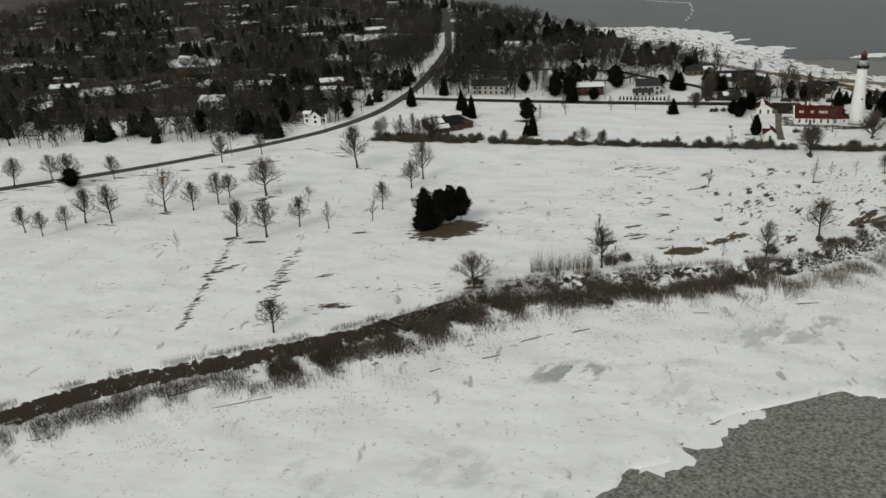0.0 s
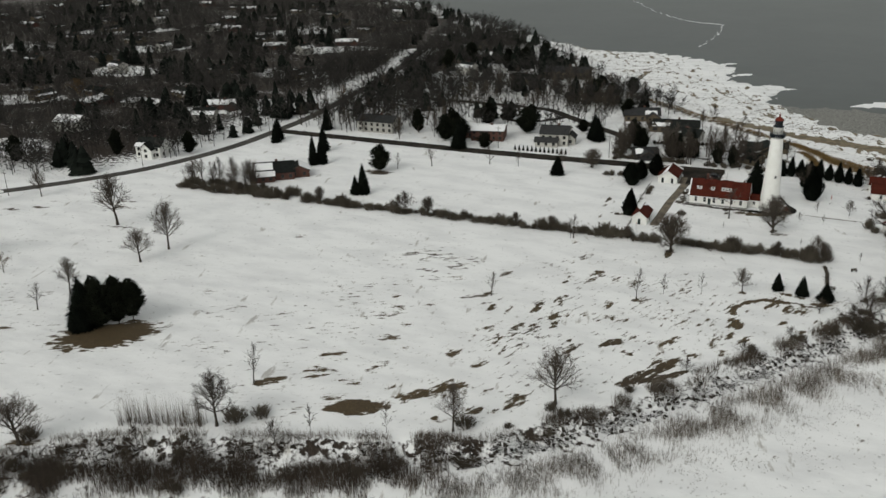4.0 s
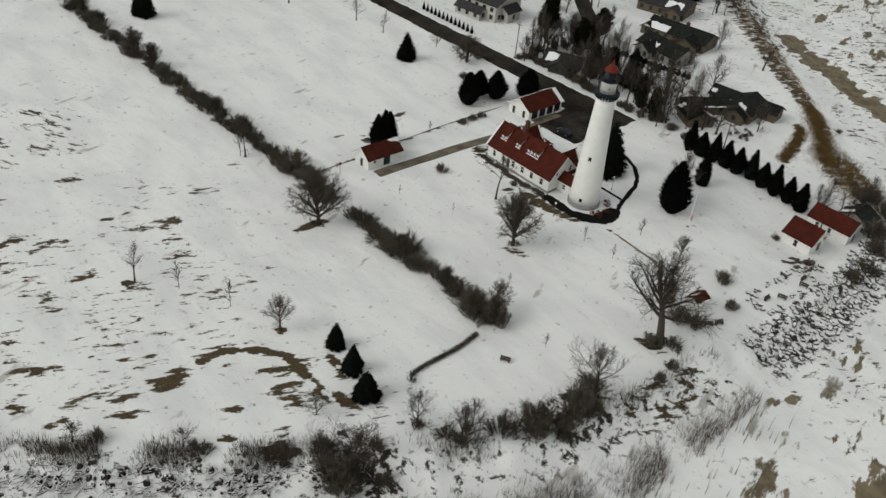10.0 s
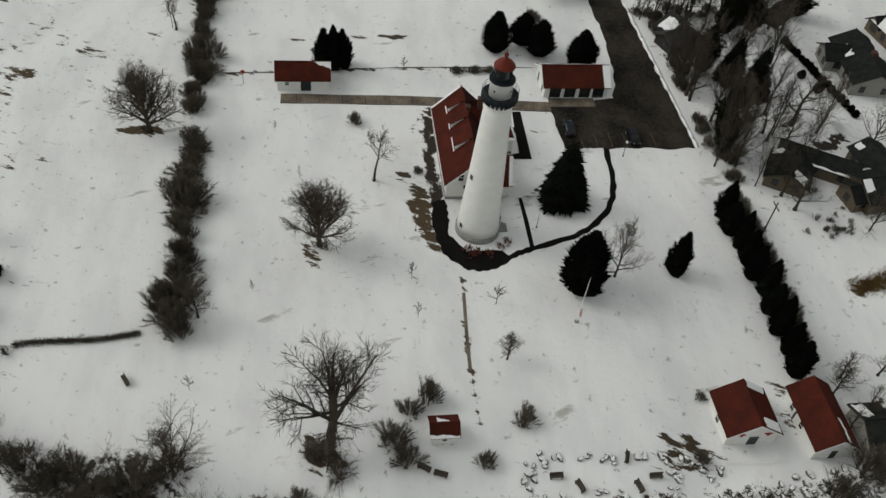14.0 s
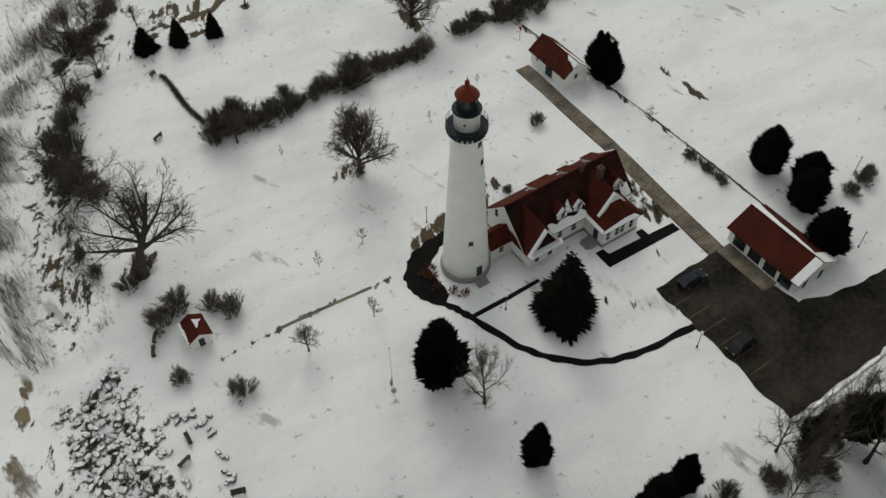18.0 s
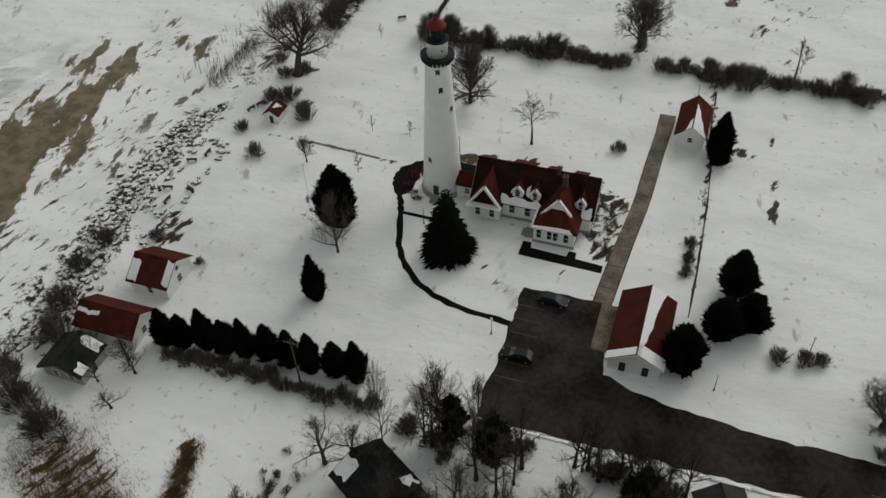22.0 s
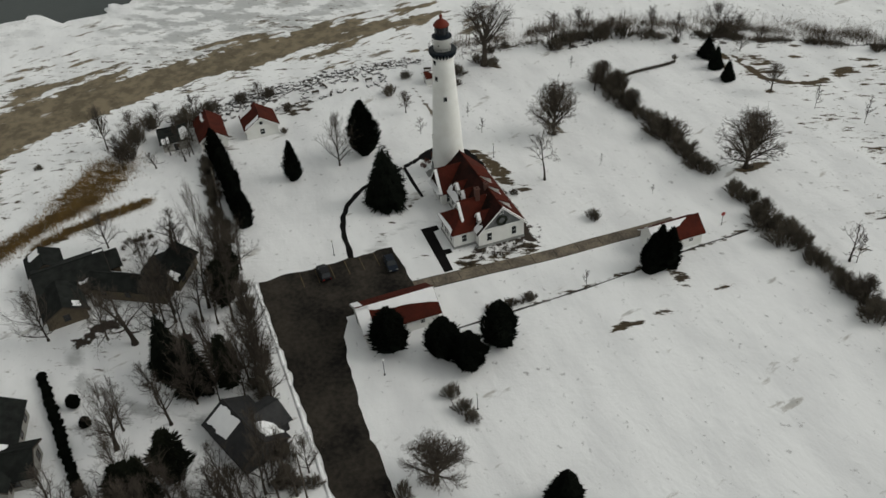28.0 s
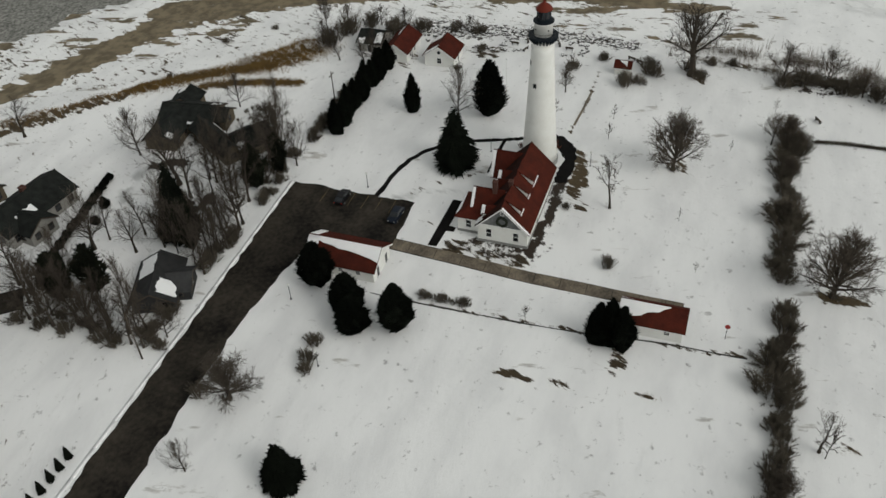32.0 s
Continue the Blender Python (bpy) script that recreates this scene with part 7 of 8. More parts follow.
# ---------------------------------------------------------------- neighbouring houses
def neighbour(x0, y0, x1, y1, eave, ridge, along, wall, roof, label, turn=0.0, snow=(), base=0.0, wings=(), chim=True, windows=True):
    """A private house, with its own axes turned about the middle of its plan."""
    cx, cy = (x0 + x1) / 2, (y0 + y1) / 2
    h = thing("neighbour_house", pose(cx, cy, height(cx, cy) + base, 0, 0, turn), label, "house", "neighbouring houses")
    blocks = [(x0 - cx, y0 - cy, x1 - cx, y1 - cy, eave, ridge, along)] + [tuple(w) for w in wings]
    for k, (a0, b0, a1, b1, ev, rd, al) in enumerate(blocks):
        part("wall", gable_walls(a0, b0, a1, b1, -0.4, ev, rd, al), wall, h)
        gable_roof(h, a0, b0, a1, b1, ev, rd, al, 0.5, roof, rows=False)
        if windows:
            n = max(int((a1 - a0) / 3), 1)
            for i in range(n):
                u = a0 + (a1 - a0) * (i + 0.5) / n
                window_on(h, "y-", u, 0.9, 1.1, 1.3, b0, frame=M_WOOD)
                window_on(h, "y+", u, 0.9, 1.1, 1.3, b1, frame=M_WOOD)
                if ev > 4.5:
                    window_on(h, "y-", u, 3.4, 1.1, 1.2, b0, frame=M_WOOD)
            m = max(int((b1 - b0) / 3.5), 1)
            for i in range(m):
                u = b0 + (b1 - b0) * (i + 0.5) / m
                window_on(h, "x-", u, 0.9, 1.0, 1.3, a0, frame=M_WOOD)
                window_on(h, "x+", u, 0.9, 1.0, 1.3, a1, frame=M_WOOD)
    for k, side, f in snow:
        a0, b0, a1, b1, ev, rd, al = blocks[k]
        s0, s1 = (a0, a1) if al == "x" else (b0, b1)
        lo, hi, g, q = f
        roof_snow(h, a0, b0, a1, b1, ev, rd, al, 0.5, side, s0 + (s1 - s0) * lo - 0.4, s0 + (s1 - s0) * hi + 0.4, g, q)
    if chim:
        a0, b0, a1, b1, ev, rd, al = blocks[0]
        chimney_on(h, (a0 + a1) / 2 + 1.2, (b0 + b1) / 2 + 0.6, ev, rd + 0.9, 1.0)
    return h


# the rambling dark-roofed house across the lane
neighbour(59.5, 486.5, 67.5, 498.0, 2.8, 4.7, "y", M_TAN, M_ROOFDARK, "rambling tan house with dark shingled roofs and snow in the valleys", 8,
          [(0, 1, (0.0, 0.08, 0.5, 1.0)), (0, -1, (0.1, 0.4, 0.0, 0.12)), (1, 1, (0.7, 0.95, 0.3, 0.9)), (2, -1, (0.05, 0.15, 0.3, 0.6))],
          wings=[(3.2, 1.0, 8.4, 6.5, 2.6, 4.1, "x"), (-10.5, -0.5, -3.5, 6.0, 2.5, 4.2, "x"), (-2.0, -8.0, 3.0, -4.5, 2.5, 3.9, "y")], chim=False)
neighbour(55.0, 472.4, 62.6, 479.6, 2.5, 4.3, "x", M_TAN, M_ROOFDARK, "black-roofed garage with a long passage to the rambling house", -31, [(0, 1, (0.8, 1.0, 0.2, 0.8)), (0, -1, (0.0, 0.12, 0.1, 0.5)), (1, 1, (0.3, 0.9, 0.0, 0.1))],
          wings=[(-7.4, -2.6, -3.4, 11.1, 2.7, 4.2, "y")], chim=False)
neighbour(11.0, 466.5, 21.0, 473.5, 2.4, 4.4, "x", M_ROOFGREY, M_ROOFGREY, "low grey-roofed cottage among bare trees", 22, [(0, 1, (0.55, 0.95, 0.2, 0.9)), (0, -1, (0.1, 0.35, 0.1, 0.8))],
          wings=[(-2.5, -5.5, 3.0, -2.0, 2.3, 3.8, "y")], chim=False)
neighbour(18.6, 501.0, 34.6, 510.0, 3.0, 5.4, "x", M_SIDING, M_ROOFDARK, "dark-roofed house with patches of snow", -8, [(0, -1, (0.25, 0.45, 0.2, 0.5)), (0, 1, (0.0, 0.4, 0.0, 0.3))],
          wings=[(-6, -7.5, 0, -3, 2.8, 4.6, "y")])
neighbour(-33.0, 475.5, -20.5, 489.0, 5.4, 7.8, "x", M_SIDING, M_ROOFGREY, "two-storey pale grey house with a grey roof", 8, [(0, 1, (0.0, 1.0, 0.0, 0.5))],
          wings=[(5.0, -3.5, 9.0, 3.0, 3.4, 5.0, "y"), (-8, -9.5, 2, -6, 2.6, 4.0, "x")])
neighbour(-66.0, 474.0, -51.0, 487.0, 4.8, 5.9, "x", M_BRICK, M_ROOFGREY, "flat-roofed modern house under snow", 12, [(0, -1, (0.0, 1.0, 0.0, 1.0)), (0, 1, (0.0, 1.0, 0.0, 1.0))], wings=[(-14, -2, -7, 6, 2.8, 3.6, "x")])
neighbour(-8.0, 535.0, 9.0, 547.0, 3.2, 5.6, "x", M_TAN, M_ROOFGREY, "long grey-roofed house near the beach", 15, [(0, 1, (0.0, 1.0, 0.1, 0.8)), (0, -1, (0.6, 0.9, 0.1, 0.6))], wings=[(2, -9, 8, -5, 2.8, 4.6, "y")])
neighbour(10.0, 517.0, 31.0, 527.0, 3.0, 5.2, "x", M_TAN, M_ROOFDARK, "long low tan house with a dark roof", 8, [(0, -1, (0.0, 0.35, 0.0, 0.5))], wings=[(-12, -5, -8, 4, 2.6, 4.2, "y"), (2, -9, 9, -4, 2.8, 4.6, "y")])
neighbour(-128.0, 386.0, -112.0, 402.0, 3.2, 5.6, "x", M_BRICK, M_ROOFDARK, "red brick house with a snowy dark roof", 35, [(0, 1, (0.0, 1.0, 0.0, 0.9)), (0, -1, (0.0, 0.45, 0.1, 0.9)), (1, 1, (0.0, 1.0, 0.0, 1.0)), (2, -1, (0.2, 1, 0, 0.8))],
          wings=[(6, -6, 14, 2, 3.0, 5.0, "y"), (-9, -10, 0, -6, 2.8, 4.4, "x")])
neighbour(-124.0, 472.0, -105.0, 482.0, 5.4, 7.6, "x", M_SIDING, M_ROOFGREY, "wide two-storey cream-coloured house beside the lane", 0, [(0, 1, (0, 1, 0, 1))])
neighbour(-196, 398, -184, 408, 5.2, 8.0, "x", M_WHITE, M_ROOFDARK, "white gabled farmhouse near the main road", 10, [(0, -1, (0.0, 0.3, 0, 0.4))], wings=[(-2, -8, 3.5, -4, 4.6, 7.2, "y")])
neighbour(-272, 424, -258, 434, 5.0, 7.4, "x", M_SIDING, M_ROOFDARK, "two-storey house with a snowy roof", 8, [(0, -1, (0, 1, 0, 1))])
neighbour(-280, 480, -256, 492, 3.0, 4.6, "x", M_SIDING, M_ROOFDARK, "long low house with a snow-white roof", 5, [(0, -1, (0, 1, 0, 1)), (0, 1, (0, 1, 0, 1))])
neighbour(-80, 636, -52, 648, 4.0, 6.6, "x", M_TAN, M_ROOFGREY, "long grey-roofed house among trees", 5)
neighbour(-44, 590, -28, 602, 3.6, 5.8, "x", M_SIDING, M_ROOFGREY, "pale house among bare trees", 12, [(0, -1, (0, 1, 0, 0.6))])
for i in range(13):
    conifer("arborvitae", -40.0 + 1.93 * i, 463.9, 2.6, 1.2, "cone", i, "small clipped arborvitae in a row beside the lane", "lane-side row")

# evergreens and leafless trees among the houses
for i, (x, y, h, w, s) in enumerate([(-46.5, 507, 11, 11, "clump"), (-9.5, 491, 11, 7.5, "cone"), (-54, 462.5, 7, 8, "clump"), (-76, 469, 12, 11, "clump"), (-68, 468, 12, 10, "clump"), (-68, 505, 11, 10, "clump"),
                                     (-113, 413, 13, 5, "cone"), (-110.5, 416, 13, 5.5, "cone"), (-120.6, 434, 12, 6, "cone"), (34.5, 478.5, 12, 7, "cone"), (29.5, 475.5, 11, 6.5, "cone"), (9.5, 484.8, 10, 7, "clump"), (11.5, 487, 8, 6, "clump"),
                                     (13, 480.4, 10, 6.5, "clump")] + [(33.1, 493.4, 2.5, 2.6, "egg"), (28.3, 491.9, 2.0, 2.2, "egg"), (27, 470.5, 11, 6, "clump"), (52, 466, 9, 5, "clump"), (46, 468, 10, 6, "clump"),
                                     (-95, 480, 11, 8, "clump"), (-140, 470, 12, 6, "cone"), (-150, 440, 10, 5, "cone"), (-152, 445, 11, 6, "cone"), (-20, 505, 6, 7, "clump"), (-2, 560, 12, 7, "cone"),
                                     (-205, 396, 12, 7, "clump"), (-222, 384, 12, 8, "cone"), (-215, 378, 11, 7, "cone"), (-240, 372, 12, 9, "clump"), (-176, 410, 10, 8, "clump"), (5, 500, 9, 8, "clump")]):
    conifer("evergreen", x, y, h, w, s, i, "dark evergreen among the houses", "evergreens among the houses")
for i, (x, y, h, w, s) in enumerate([(-76.8, 478.9, 13, 9, "clump"), (-65, 458.8, 12, 8, "cone"), (-72.9, 520.4, 12, 8, "cone"), (-61, 518.9, 9, 8, "clump"), (-44.7, 494.4, 12, 12, "clump"), (-11.8, 494.1, 12, 8, "cone"), (-6.4, 539.6, 10, 9, "clump"), (-143.7, 632.4, 15, 11, "clump"), (-141.7, 667.3, 15, 11, "clump"), (-110, 653.5, 14, 12, "clump"), (-104.1, 671.2, 13, 11, "clump"), (-100.3, 704.1, 13, 11, "clump"), (-34.5, 581.7, 11, 12, "clump"), (-22.4, 577.6, 10, 12, "clump"), (-33.9, 598.5, 10, 10, "clump"), (-17.1, 603.8, 9, 10, "clump")]):
    conifer("evergreen", x, y, h, w, s, i, "tall dark evergreen behind the lane", "evergreens behind the lane")
tr_ = random.Random(21)
spots = [(66.6, 474.6, 8.5, 9), (55.1, 463.9, 10, 8), (43.4, 483.6, 12, 14), (50, 497, 10, 9), (63, 473.5, 9, 8), (22, 488, 10, 9), (6, 487, 10, 9), (10, 492, 9, 8), (0, 484, 10, 8), (-7, 478, 9, 7), (72, 486, 8, 7)]
for i in range(58):
    x, y = tr_.uniform(-5, 62), 464.8 + abs(tr_.gauss(0, 9.0))
    if 9 < x < 23 and 466 < y < 475 or x > 55 and y < 467:
        continue
    spots.append((x, y, tr_.uniform(8, 15), tr_.uniform(5, 8.5)))
for i in range(38):
    x, y = tr_.uniform(-60, 55), tr_.uniform(490, 600)
    if (-52 < x < -20 and y < 540) or (-10 < x < 32 and 510 < y < 550) or (50 < x < 72 and y < 502) or bluff_side(np.array([x]), np.array([y]))[0] > -4:
        continue
    spots.append((x, y, tr_.uniform(8, 12), tr_.uniform(6, 9)))
for i in range(26):
    spots.append((tr_.uniform(-150, -118), tr_.uniform(372, 384), tr_.uniform(6, 10), tr_.uniform(4.5, 7.5)))
for i in range(14):
    spots.append((tr_.uniform(-150, -70), tr_.uniform(464, 500), tr_.uniform(7, 11), tr_.uniform(5, 8)))
for i in range(10):
    spots.append((tr_.uniform(98, 118), tr_.uniform(464, 486), tr_.uniform(4, 6.5), tr_.uniform(4, 6)))
for i in range(9):
    spots.append((tr_.uniform(-2, 14), tr_.uniform(470, 492), tr_.uniform(8, 12), tr_.uniform(6, 9)))
while len(spots) < 262:
    x, y = tr_.uniform(-158, 40), tr_.uniform(470, 640)
    if (x + 163) * 1.0 + (y - 470) * 0.45 < 6 or bluff_side(np.array([x]), np.array([y]))[0] > -4 or (x > -60 and y < 545):
        continue
    if any(abs(x - a) < 11 and abs(y - b) < 8 for a, b in ((-58, 480), (-114, 477), (-66, 642), (-36, 596))) or math.sin(x * 0.09 + y * 0.03) + math.sin(y * 0.08 - x * 0.05) < -0.3:
        continue
    spots.append((x, y, tr_.uniform(7, 12), tr_.uniform(6, 9.5)))
spots = [q for q in spots if not (-40 < q[0] < 4 and 462 < q[1] < 504)]
edge = random.Random(77)
for i in range(13):
    spots.append((edge.uniform(3.6, 8.0), 463.5 + 2.15 * i + edge.uniform(-0.8, 0.8), edge.uniform(6.5, 8) if i < 4 else edge.uniform(8.5, 11.5), edge.uniform(4.5, 6) if i < 4 else edge.uniform(6, 9)))
for i in range(12):
    bush("bush", edge.uniform(3.2, 6.5), 463 + 2.4 * i, edge.uniform(2.6, 4.4), edge.uniform(1.6, 2.6), "leafless brush under the trees at the edge of the garden", "garden edge brush", None, i)
for i, (x, y, h, w) in enumerate(spots):
    put_tree("tree", x, y, h, w, ("tall", "oak", "tall", "round", "tall")[i % 5], i, "leafless tree among the houses", "trees among the houses")
for i in range(28):
    x = tr_.uniform(6, 62)
    bush("verge_brush", x, 464.4 + abs(tr_.gauss(0, 2.4)), tr_.uniform(2.5, 4), tr_.uniform(1.6, 3), "leafless brush along the lane", "lane brush", None, i)
for i in range(30):
    gx_, gy_ = (70.8 + tr_.gauss(0, 2.8), 479.2 + tr_.gauss(0, 2.2)) if i < 22 else (57 + tr_.gauss(0, 1.2), 488.8 + tr_.gauss(0, 1.0))
    bush("garden_shrub", gx_, gy_, tr_.uniform(0.9, 1.9), tr_.uniform(0.6, 1.3), "small dark garden shrub in the snow", "garden shrubs", SHRUBS, i)
rr2 = random.Random(3)
for i in range(17):
    conifer("hedge_shrub", 41 - 1.57 * i, 498.0 - 0.29 * i + rr2.uniform(-0.15, 0.15), rr2.uniform(1.3, 1.9), rr2.uniform(1.8, 2.3), "egg", i, "round clipped dark shrub in a row between two gardens", "garden hedge row")
bed = thing("flower_bed", pose(33.2, 482.6, 0), "round snow-covered flower bed with a stone rim", "flower bed")
ring_ = Mesh().lathe([(1.45, -0.05), (1.45, 0.16), (1.2, 0.18), (1.2, -0.05)], 24, caps=False)
part("rim", ring_, M_STONE, bed)
tw_ = Mesh()
for _ in range(160):
    a_ = rr2.uniform(0, 6.28)
    q_ = rr2.uniform(0, 0.8)
    p = Vector((q_ * math.cos(a_), q_ * math.sin(a_), 0))
    tw_.spike(p, p + Vector((rr2.uniform(-0.3, 0.3), rr2.uniform(-0.3, 0.3), rr2.uniform(0.2, 0.5))), 0.03)
part("dry_stems", tw_, M_BRUSH, bed)

# ---------------------------------------------------------------- the far town in its woods
fr = random.Random(33)
PROTO = []
for k, (w, d, ev, rd, wall, roof, sn) in enumerate([(13, 9, 3.0, 5.4, M_TAN, M_ROOFDARK, 0.3), (16, 9, 3.0, 5.0, M_TAN, M_ROOFDARK, 0.1), (11, 9, 5.2, 7.8, M_SIDING, M_ROOFDARK, 0.5), (18, 10, 3.0, 4.8, M_BRICK, M_ROOFDARK, 0.95)]):
    PROTO.append(neighbour(-w / 2 - 400, 700 - d / 2, w / 2 - 400, 700 + d / 2, ev, rd, "x", wall, roof, "far house with a snowy roof among bare trees", 0, [(0, -1, (0, 1, 0, sn)), (0, 1, (0, 1, 0, sn * 0.8))],
                           wings=[(w / 2 - 5, -d / 2 - 3.5, w / 2, -d / 2 + 1, 2.6, 4.2, "y")] if k % 2 else (), windows=False))
    for u in (-w / 4, w / 4):
        window_on(PROTO[-1], "y-", u, 0.9, 1.4, 1.3, -d / 2)
homes = []
for gx_ in range(-800, -60, 66):
    for gy_ in range(380, 1040, 74):
        x, y = gx_ + fr.uniform(-30, 30), gy_ + fr.uniform(-34, 34)
        near_main = line_distance(np.array([x]), np.array([y]), MAIN)[0]
        if near_main < 16 or (x > -230 and y < 440) or (x > -150 and y < 580) or (x > -300 and y < 360) or bluff_side(np.array([x]), np.array([y]))[0] > -18:
            continue
        if any(math.hypot(x - a, y - b) < 26 for a, b in ((-190, 403), (-265, 429), (-268, 486), (-66, 642), (-36, 596))):
            continue
        homes.append((x, y))
for i, (x, y) in enumerate(homes):
    m = pose(x, y, height(x, y), 0, 0, fr.choice((0, 8, -10, 90, 80, 20)))
    if i < len(PROTO):
        PROTO[i].matrix_basis = m
    else:
        copy_thing(PROTO[i % len(PROTO)], m)


def far_woods():
    """Leafless woods: every tree a few tapered limbs and many twigs, joined into one sheet of woodland."""
    rs = np.random.RandomState(4)
    spots_ = []
    tries = 0
    hx, hy = np.array([h[0] for h in homes]), np.array([h[1] for h in homes])
    while len(spots_) < 9000 and tries < 120000:
        tries += 1
        y = 335 + 720 * rs.rand() ** 1.25
        x = -60 - 760 * rs.rand() ** 1.15
        if x > -215 and y < 400 or x > -165 and y < 468 or (x > -300 and y < 352) or (x > -100 and y < 575):
            continue
        if (-x - 160) * 0.9 < (380 - y) * 2.2:
            continue
        if np.min(np.abs(hx - x) / 11 + np.abs(hy - y) / 9) < 1 or glade(x, y) > 1.25:
            continue
        spots_.append((x, y))
    extra = np.concatenate([np.stack([rs.uniform(-235, 45, 3000), rs.uniform(545, 960, 3000)], 1), np.stack([rs.uniform(-156, -62, 150), rs.uniform(488, 560, 150)], 1)])
    near_ = np.stack([rs.uniform(-62, 0, 120), rs.uniform(500, 578, 120)], 1)
    px, py = np.concatenate([np.array(spots_), extra, near_]).T
    thin_ = (px > -140) & (px < 0) & (py > 600) & (rs.rand(len(px)) < 0.68)
    clear_ = (px > -56) & (px < 36) & (py < 552) & ((py > 528) | (px > -12))
    px, py = px[~(thin_ | clear_)], py[~(thin_ | clear_)]
    ok = np.array([np.min(np.abs(hx - x) / 11 + np.abs(hy - y) / 9) > 1 and glade(x, y) < 1.25 for x, y in zip(px, py)])
    px, py = px[ok], py[ok]
    keep = (line_distance(px, py, MAIN) > 7) & (bluff_side(px, py) < -4)
    px, py = px[keep], py[keep]
    pz = land(px, py)
    a_, b_, ra_, rb_ = [], [], [], []
    for x, y, z in zip(px, py, pz):
        h = rs.uniform(8, 14)
        w = rs.uniform(7, 11)
        base = np.array((x, y, z))
        a_.append(base), b_.append(base + (rs.uniform(-.5, .5), rs.uniform(-.5, .5), h * 0.75)), ra_.append(0.22), rb_.append(0.06)
        n1 = 7
        for i in range(n1):
            t = 0.25 + 0.5 * i / n1
            az = rs.uniform(0, 6.28)
            p = base + (0, 0, h * t)
            e = base + (math.cos(az) * w / 2 * rs.uniform(.5, 1), math.sin(az) * w / 2 * rs.uniform(.5, 1), h * min(t + rs.uniform(0.15, 0.4), 1))
            a_.append(p), b_.append(e), ra_.append(0.1), rb_.append(0.035)
            for _ in range(5):
                f = rs.uniform(0.3, 1)
                q = p + (e - p) * f
                g = q + (rs.uniform(-1, 1) * w * 0.2, rs.uniform(-1, 1) * w * 0.2, rs.uniform(-0.2, 1) * h * 0.17)
                a_.append(q), b_.append(g), ra_.append(0.19), rb_.append(0.035)
    a, b = np.array(a_), np.array(b_)
    ra, rb = np.array(ra_)[:, None], np.array(rb_)[:, None]
    d = b - a
    d /= np.linalg.norm(d, axis=1)[:, None]
    ref = np.where(np.abs(d[:, 2:3]) > 0.9, np.array([[1.0, 0, 0]]), np.array([[0, 0, 1.0]]))
    u = np.cross(d, ref)
    u /= np.linalg.norm(u, axis=1)[:, None]
    w = np.cross(d, u)
    rings = [a + (u * math.cos(2.0944 * k) + w * math.sin(2.0944 * k)) * ra for k in range(3)] + [b]
    v = np.stack(rings, 1).reshape(-1, 3)
    o = (np.arange(len(a)) * 4)[:, None]
    f = np.stack([o + np.array([[k, (k + 1) % 3, 3]]) for k in range(3)], 1).reshape(-1, 3)
    me = bpy.data.meshes.new("far_woods")
    me.vertices.add(len(v)), me.vertices.foreach_set("co", v.ravel())
    me.loops.add(f.size), me.loops.foreach_set("vertex_index", f.ravel().astype(np.int32))
    me.polygons.add(len(f)), me.polygons.foreach_set("loop_start", np.arange(0, f.size, 3))
    me.update(calc_edges=True)
    me.materials.append(M_WOODS)
    tagged(new("far_woods", me), "grey-brown leafless woods round the far houses", "woods", "", "stuff")


far_woods()


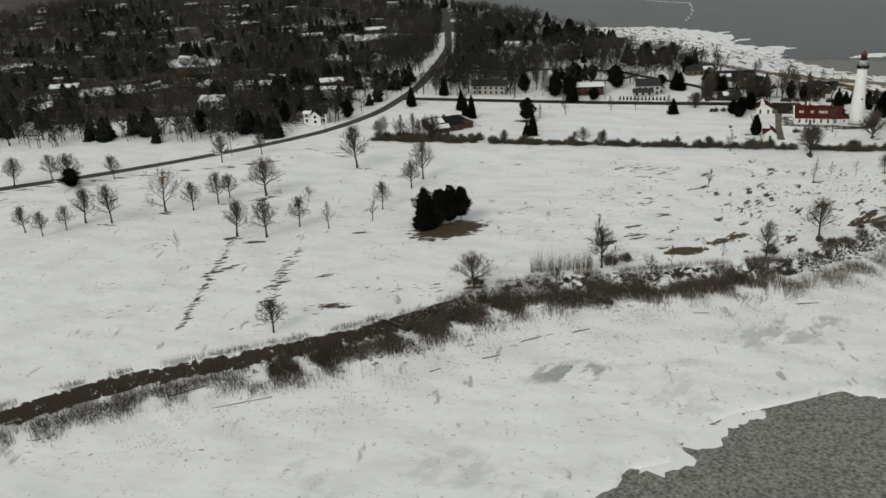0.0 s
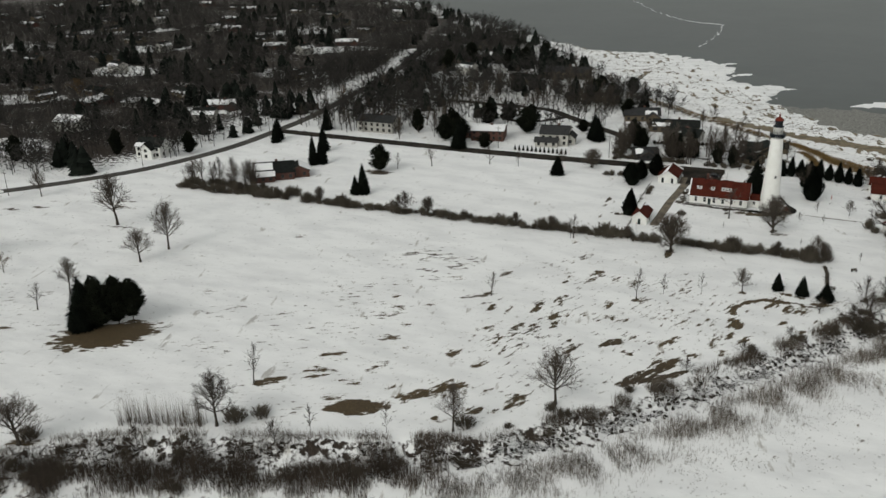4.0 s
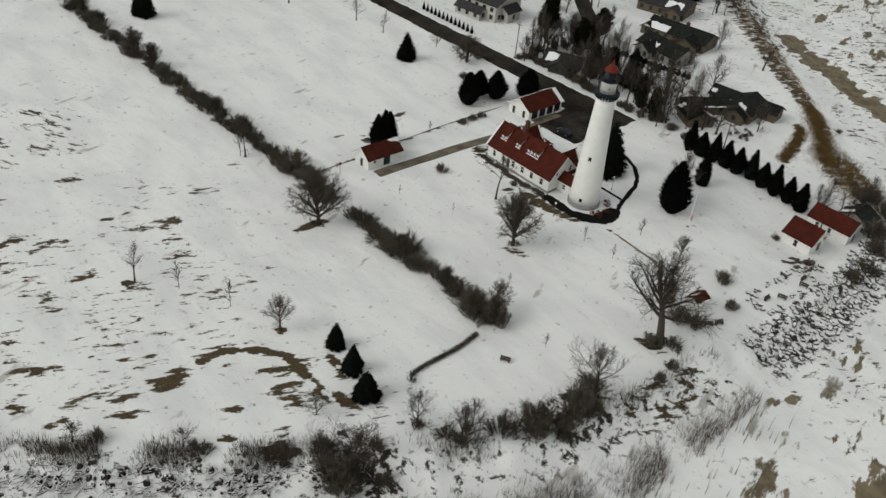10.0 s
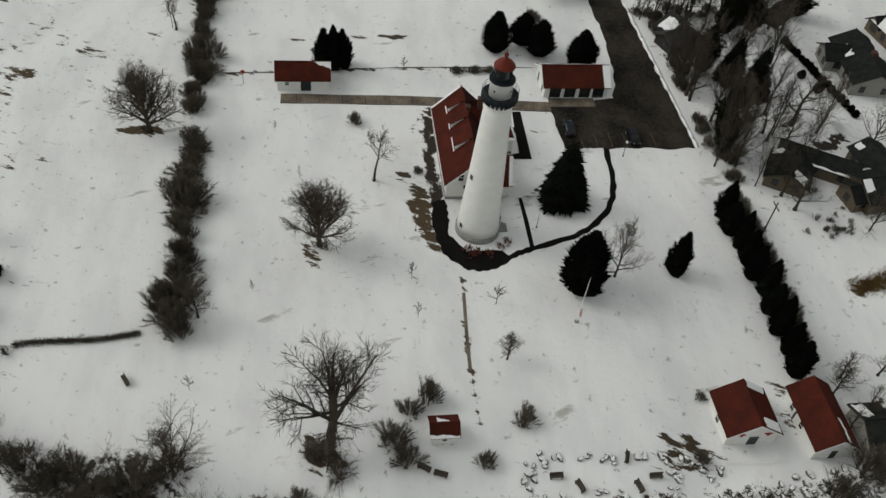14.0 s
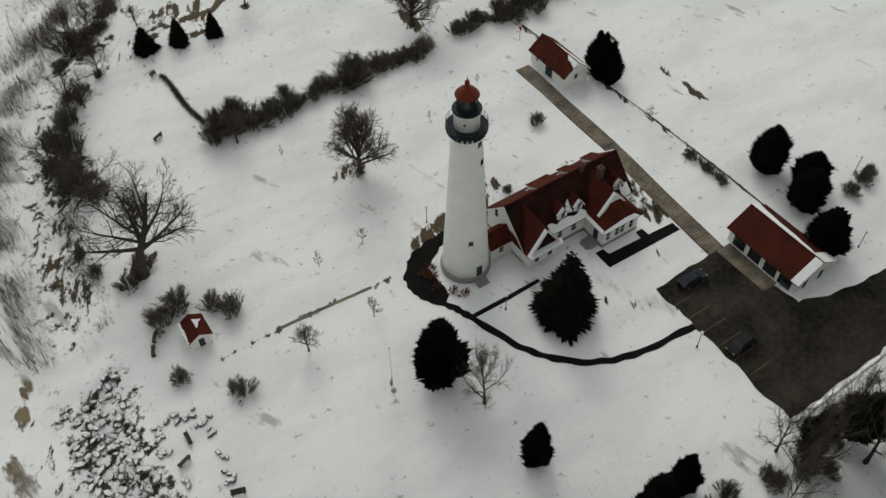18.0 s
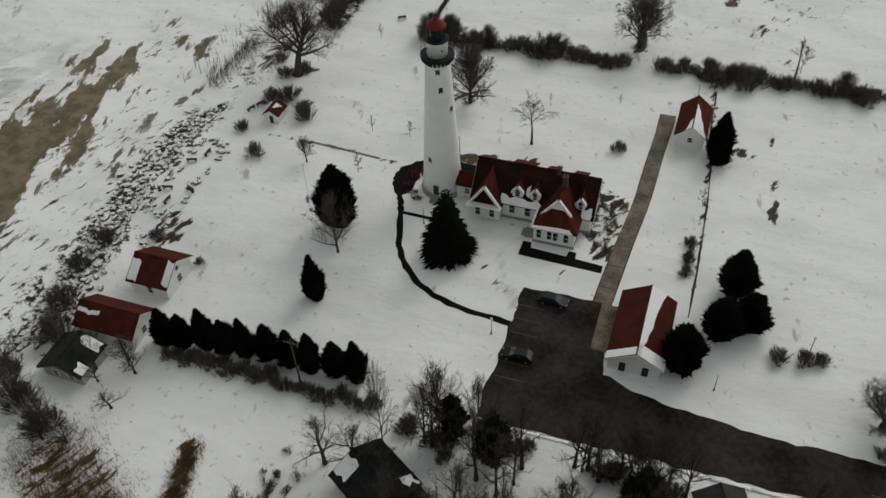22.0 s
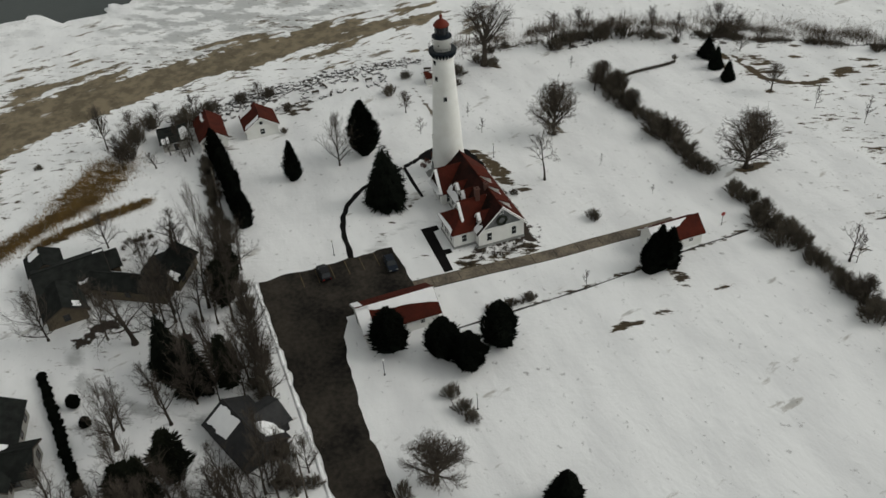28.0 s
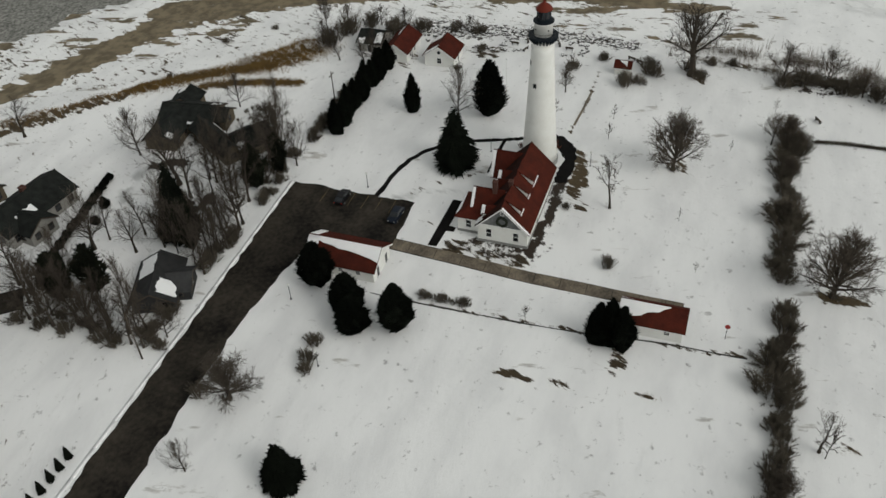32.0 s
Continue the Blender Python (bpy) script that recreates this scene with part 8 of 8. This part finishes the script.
def far_conifers():
    rs = random.Random(6)
    mb = Mesh()
    spots_ = []
    groves = [(-287, 362, 7, 5), (-262, 368, 9, 6), (-200, 369, 3, 3), (-214, 375, 4, 3), (-227, 499, 9, 8), (-240, 498, 8, 6), (-212, 500, 6, 5), (-182, 487, 4, 3), (-148, 540, 6, 12), (-150, 575, 6, 14), (-314, 591, 12, 8),
              (-390, 599, 10, 8), (-112, 681, 8, 6), (-141, 682, 9, 6), (-91, 680, 9, 6), (-30, 573, 7, 3), (-151, 610, 8, 18), (-72, 520, 4, 3)]
    for x, y, sx, sy in groves:
        spots_ += [(x + rs.gauss(0, sx), y + rs.gauss(0, sy), rs.uniform(8, 13)) for _ in range(9 if sx > 5 else 4)]
    while len(spots_) < 860:
        x, y = -60 - 700 * rs.random() ** 1.1, 350 + 640 * rs.random() ** 1.1
        if math.sin(x * 0.031 + y * 0.017) + math.sin(y * 0.043 - x * 0.02 + 2) < 0.1:
            continue
        if (x > -215 and y < 410) or (x > -165 and y < 520) or (x > -300 and y < 356) or (x > -100 and y < 575) or (-x - 160) * 0.9 < (380 - y) * 2.2:
            continue
        spots_.append((x, y, rs.uniform(6, 13)))
    for x, y, h in spots_:
        if any(abs(x - a) < 11 and abs(y - b) < 9 for a, b in homes) or line_distance(np.array([x]), np.array([y]), MAIN)[0] < 7 or bluff_side(np.array([x]), np.array([y]))[0] > -5:
            continue
        w, z, m = h * rs.uniform(0.55, 0.95), height(x, y), 8
        blunt = rs.choice((0.55, 0.7, 1.0))
        for k in range(6):
            t0 = 0.04 + 0.8 * k / 6
            r0 = w / 2 * (1 - t0) ** blunt
            vs = [(x + r0 * rs.uniform(0.7, 1.2) * math.cos(6.283 * (i + k * 0.4) / m), y + r0 * rs.uniform(0.7, 1.2) * math.sin(6.283 * (i + k * 0.4) / m), z + h * t0 + rs.uniform(-.5, .5)) for i in range(m)]
            mb.add(vs + [(x + rs.uniform(-.3, .3), y, z + h * min(t0 + 0.3, 0.98))], [(i, (i + 1) % m, m) for i in range(m)])
    stuff_mesh("far_evergreens", mb, M_FARFIR, "dark evergreens scattered through the far woods", "woods")


far_conifers()
for i, (x, y, h, w) in enumerate([(-320, 489, 12, 15), (-332, 470, 10, 12), (-157, 517, 12, 11), (-140, 278, 6, 6)]):
    put_tree("willow", x, y, h, w, "willow", i, "leafless willow with a haze of golden twigs", "willows")
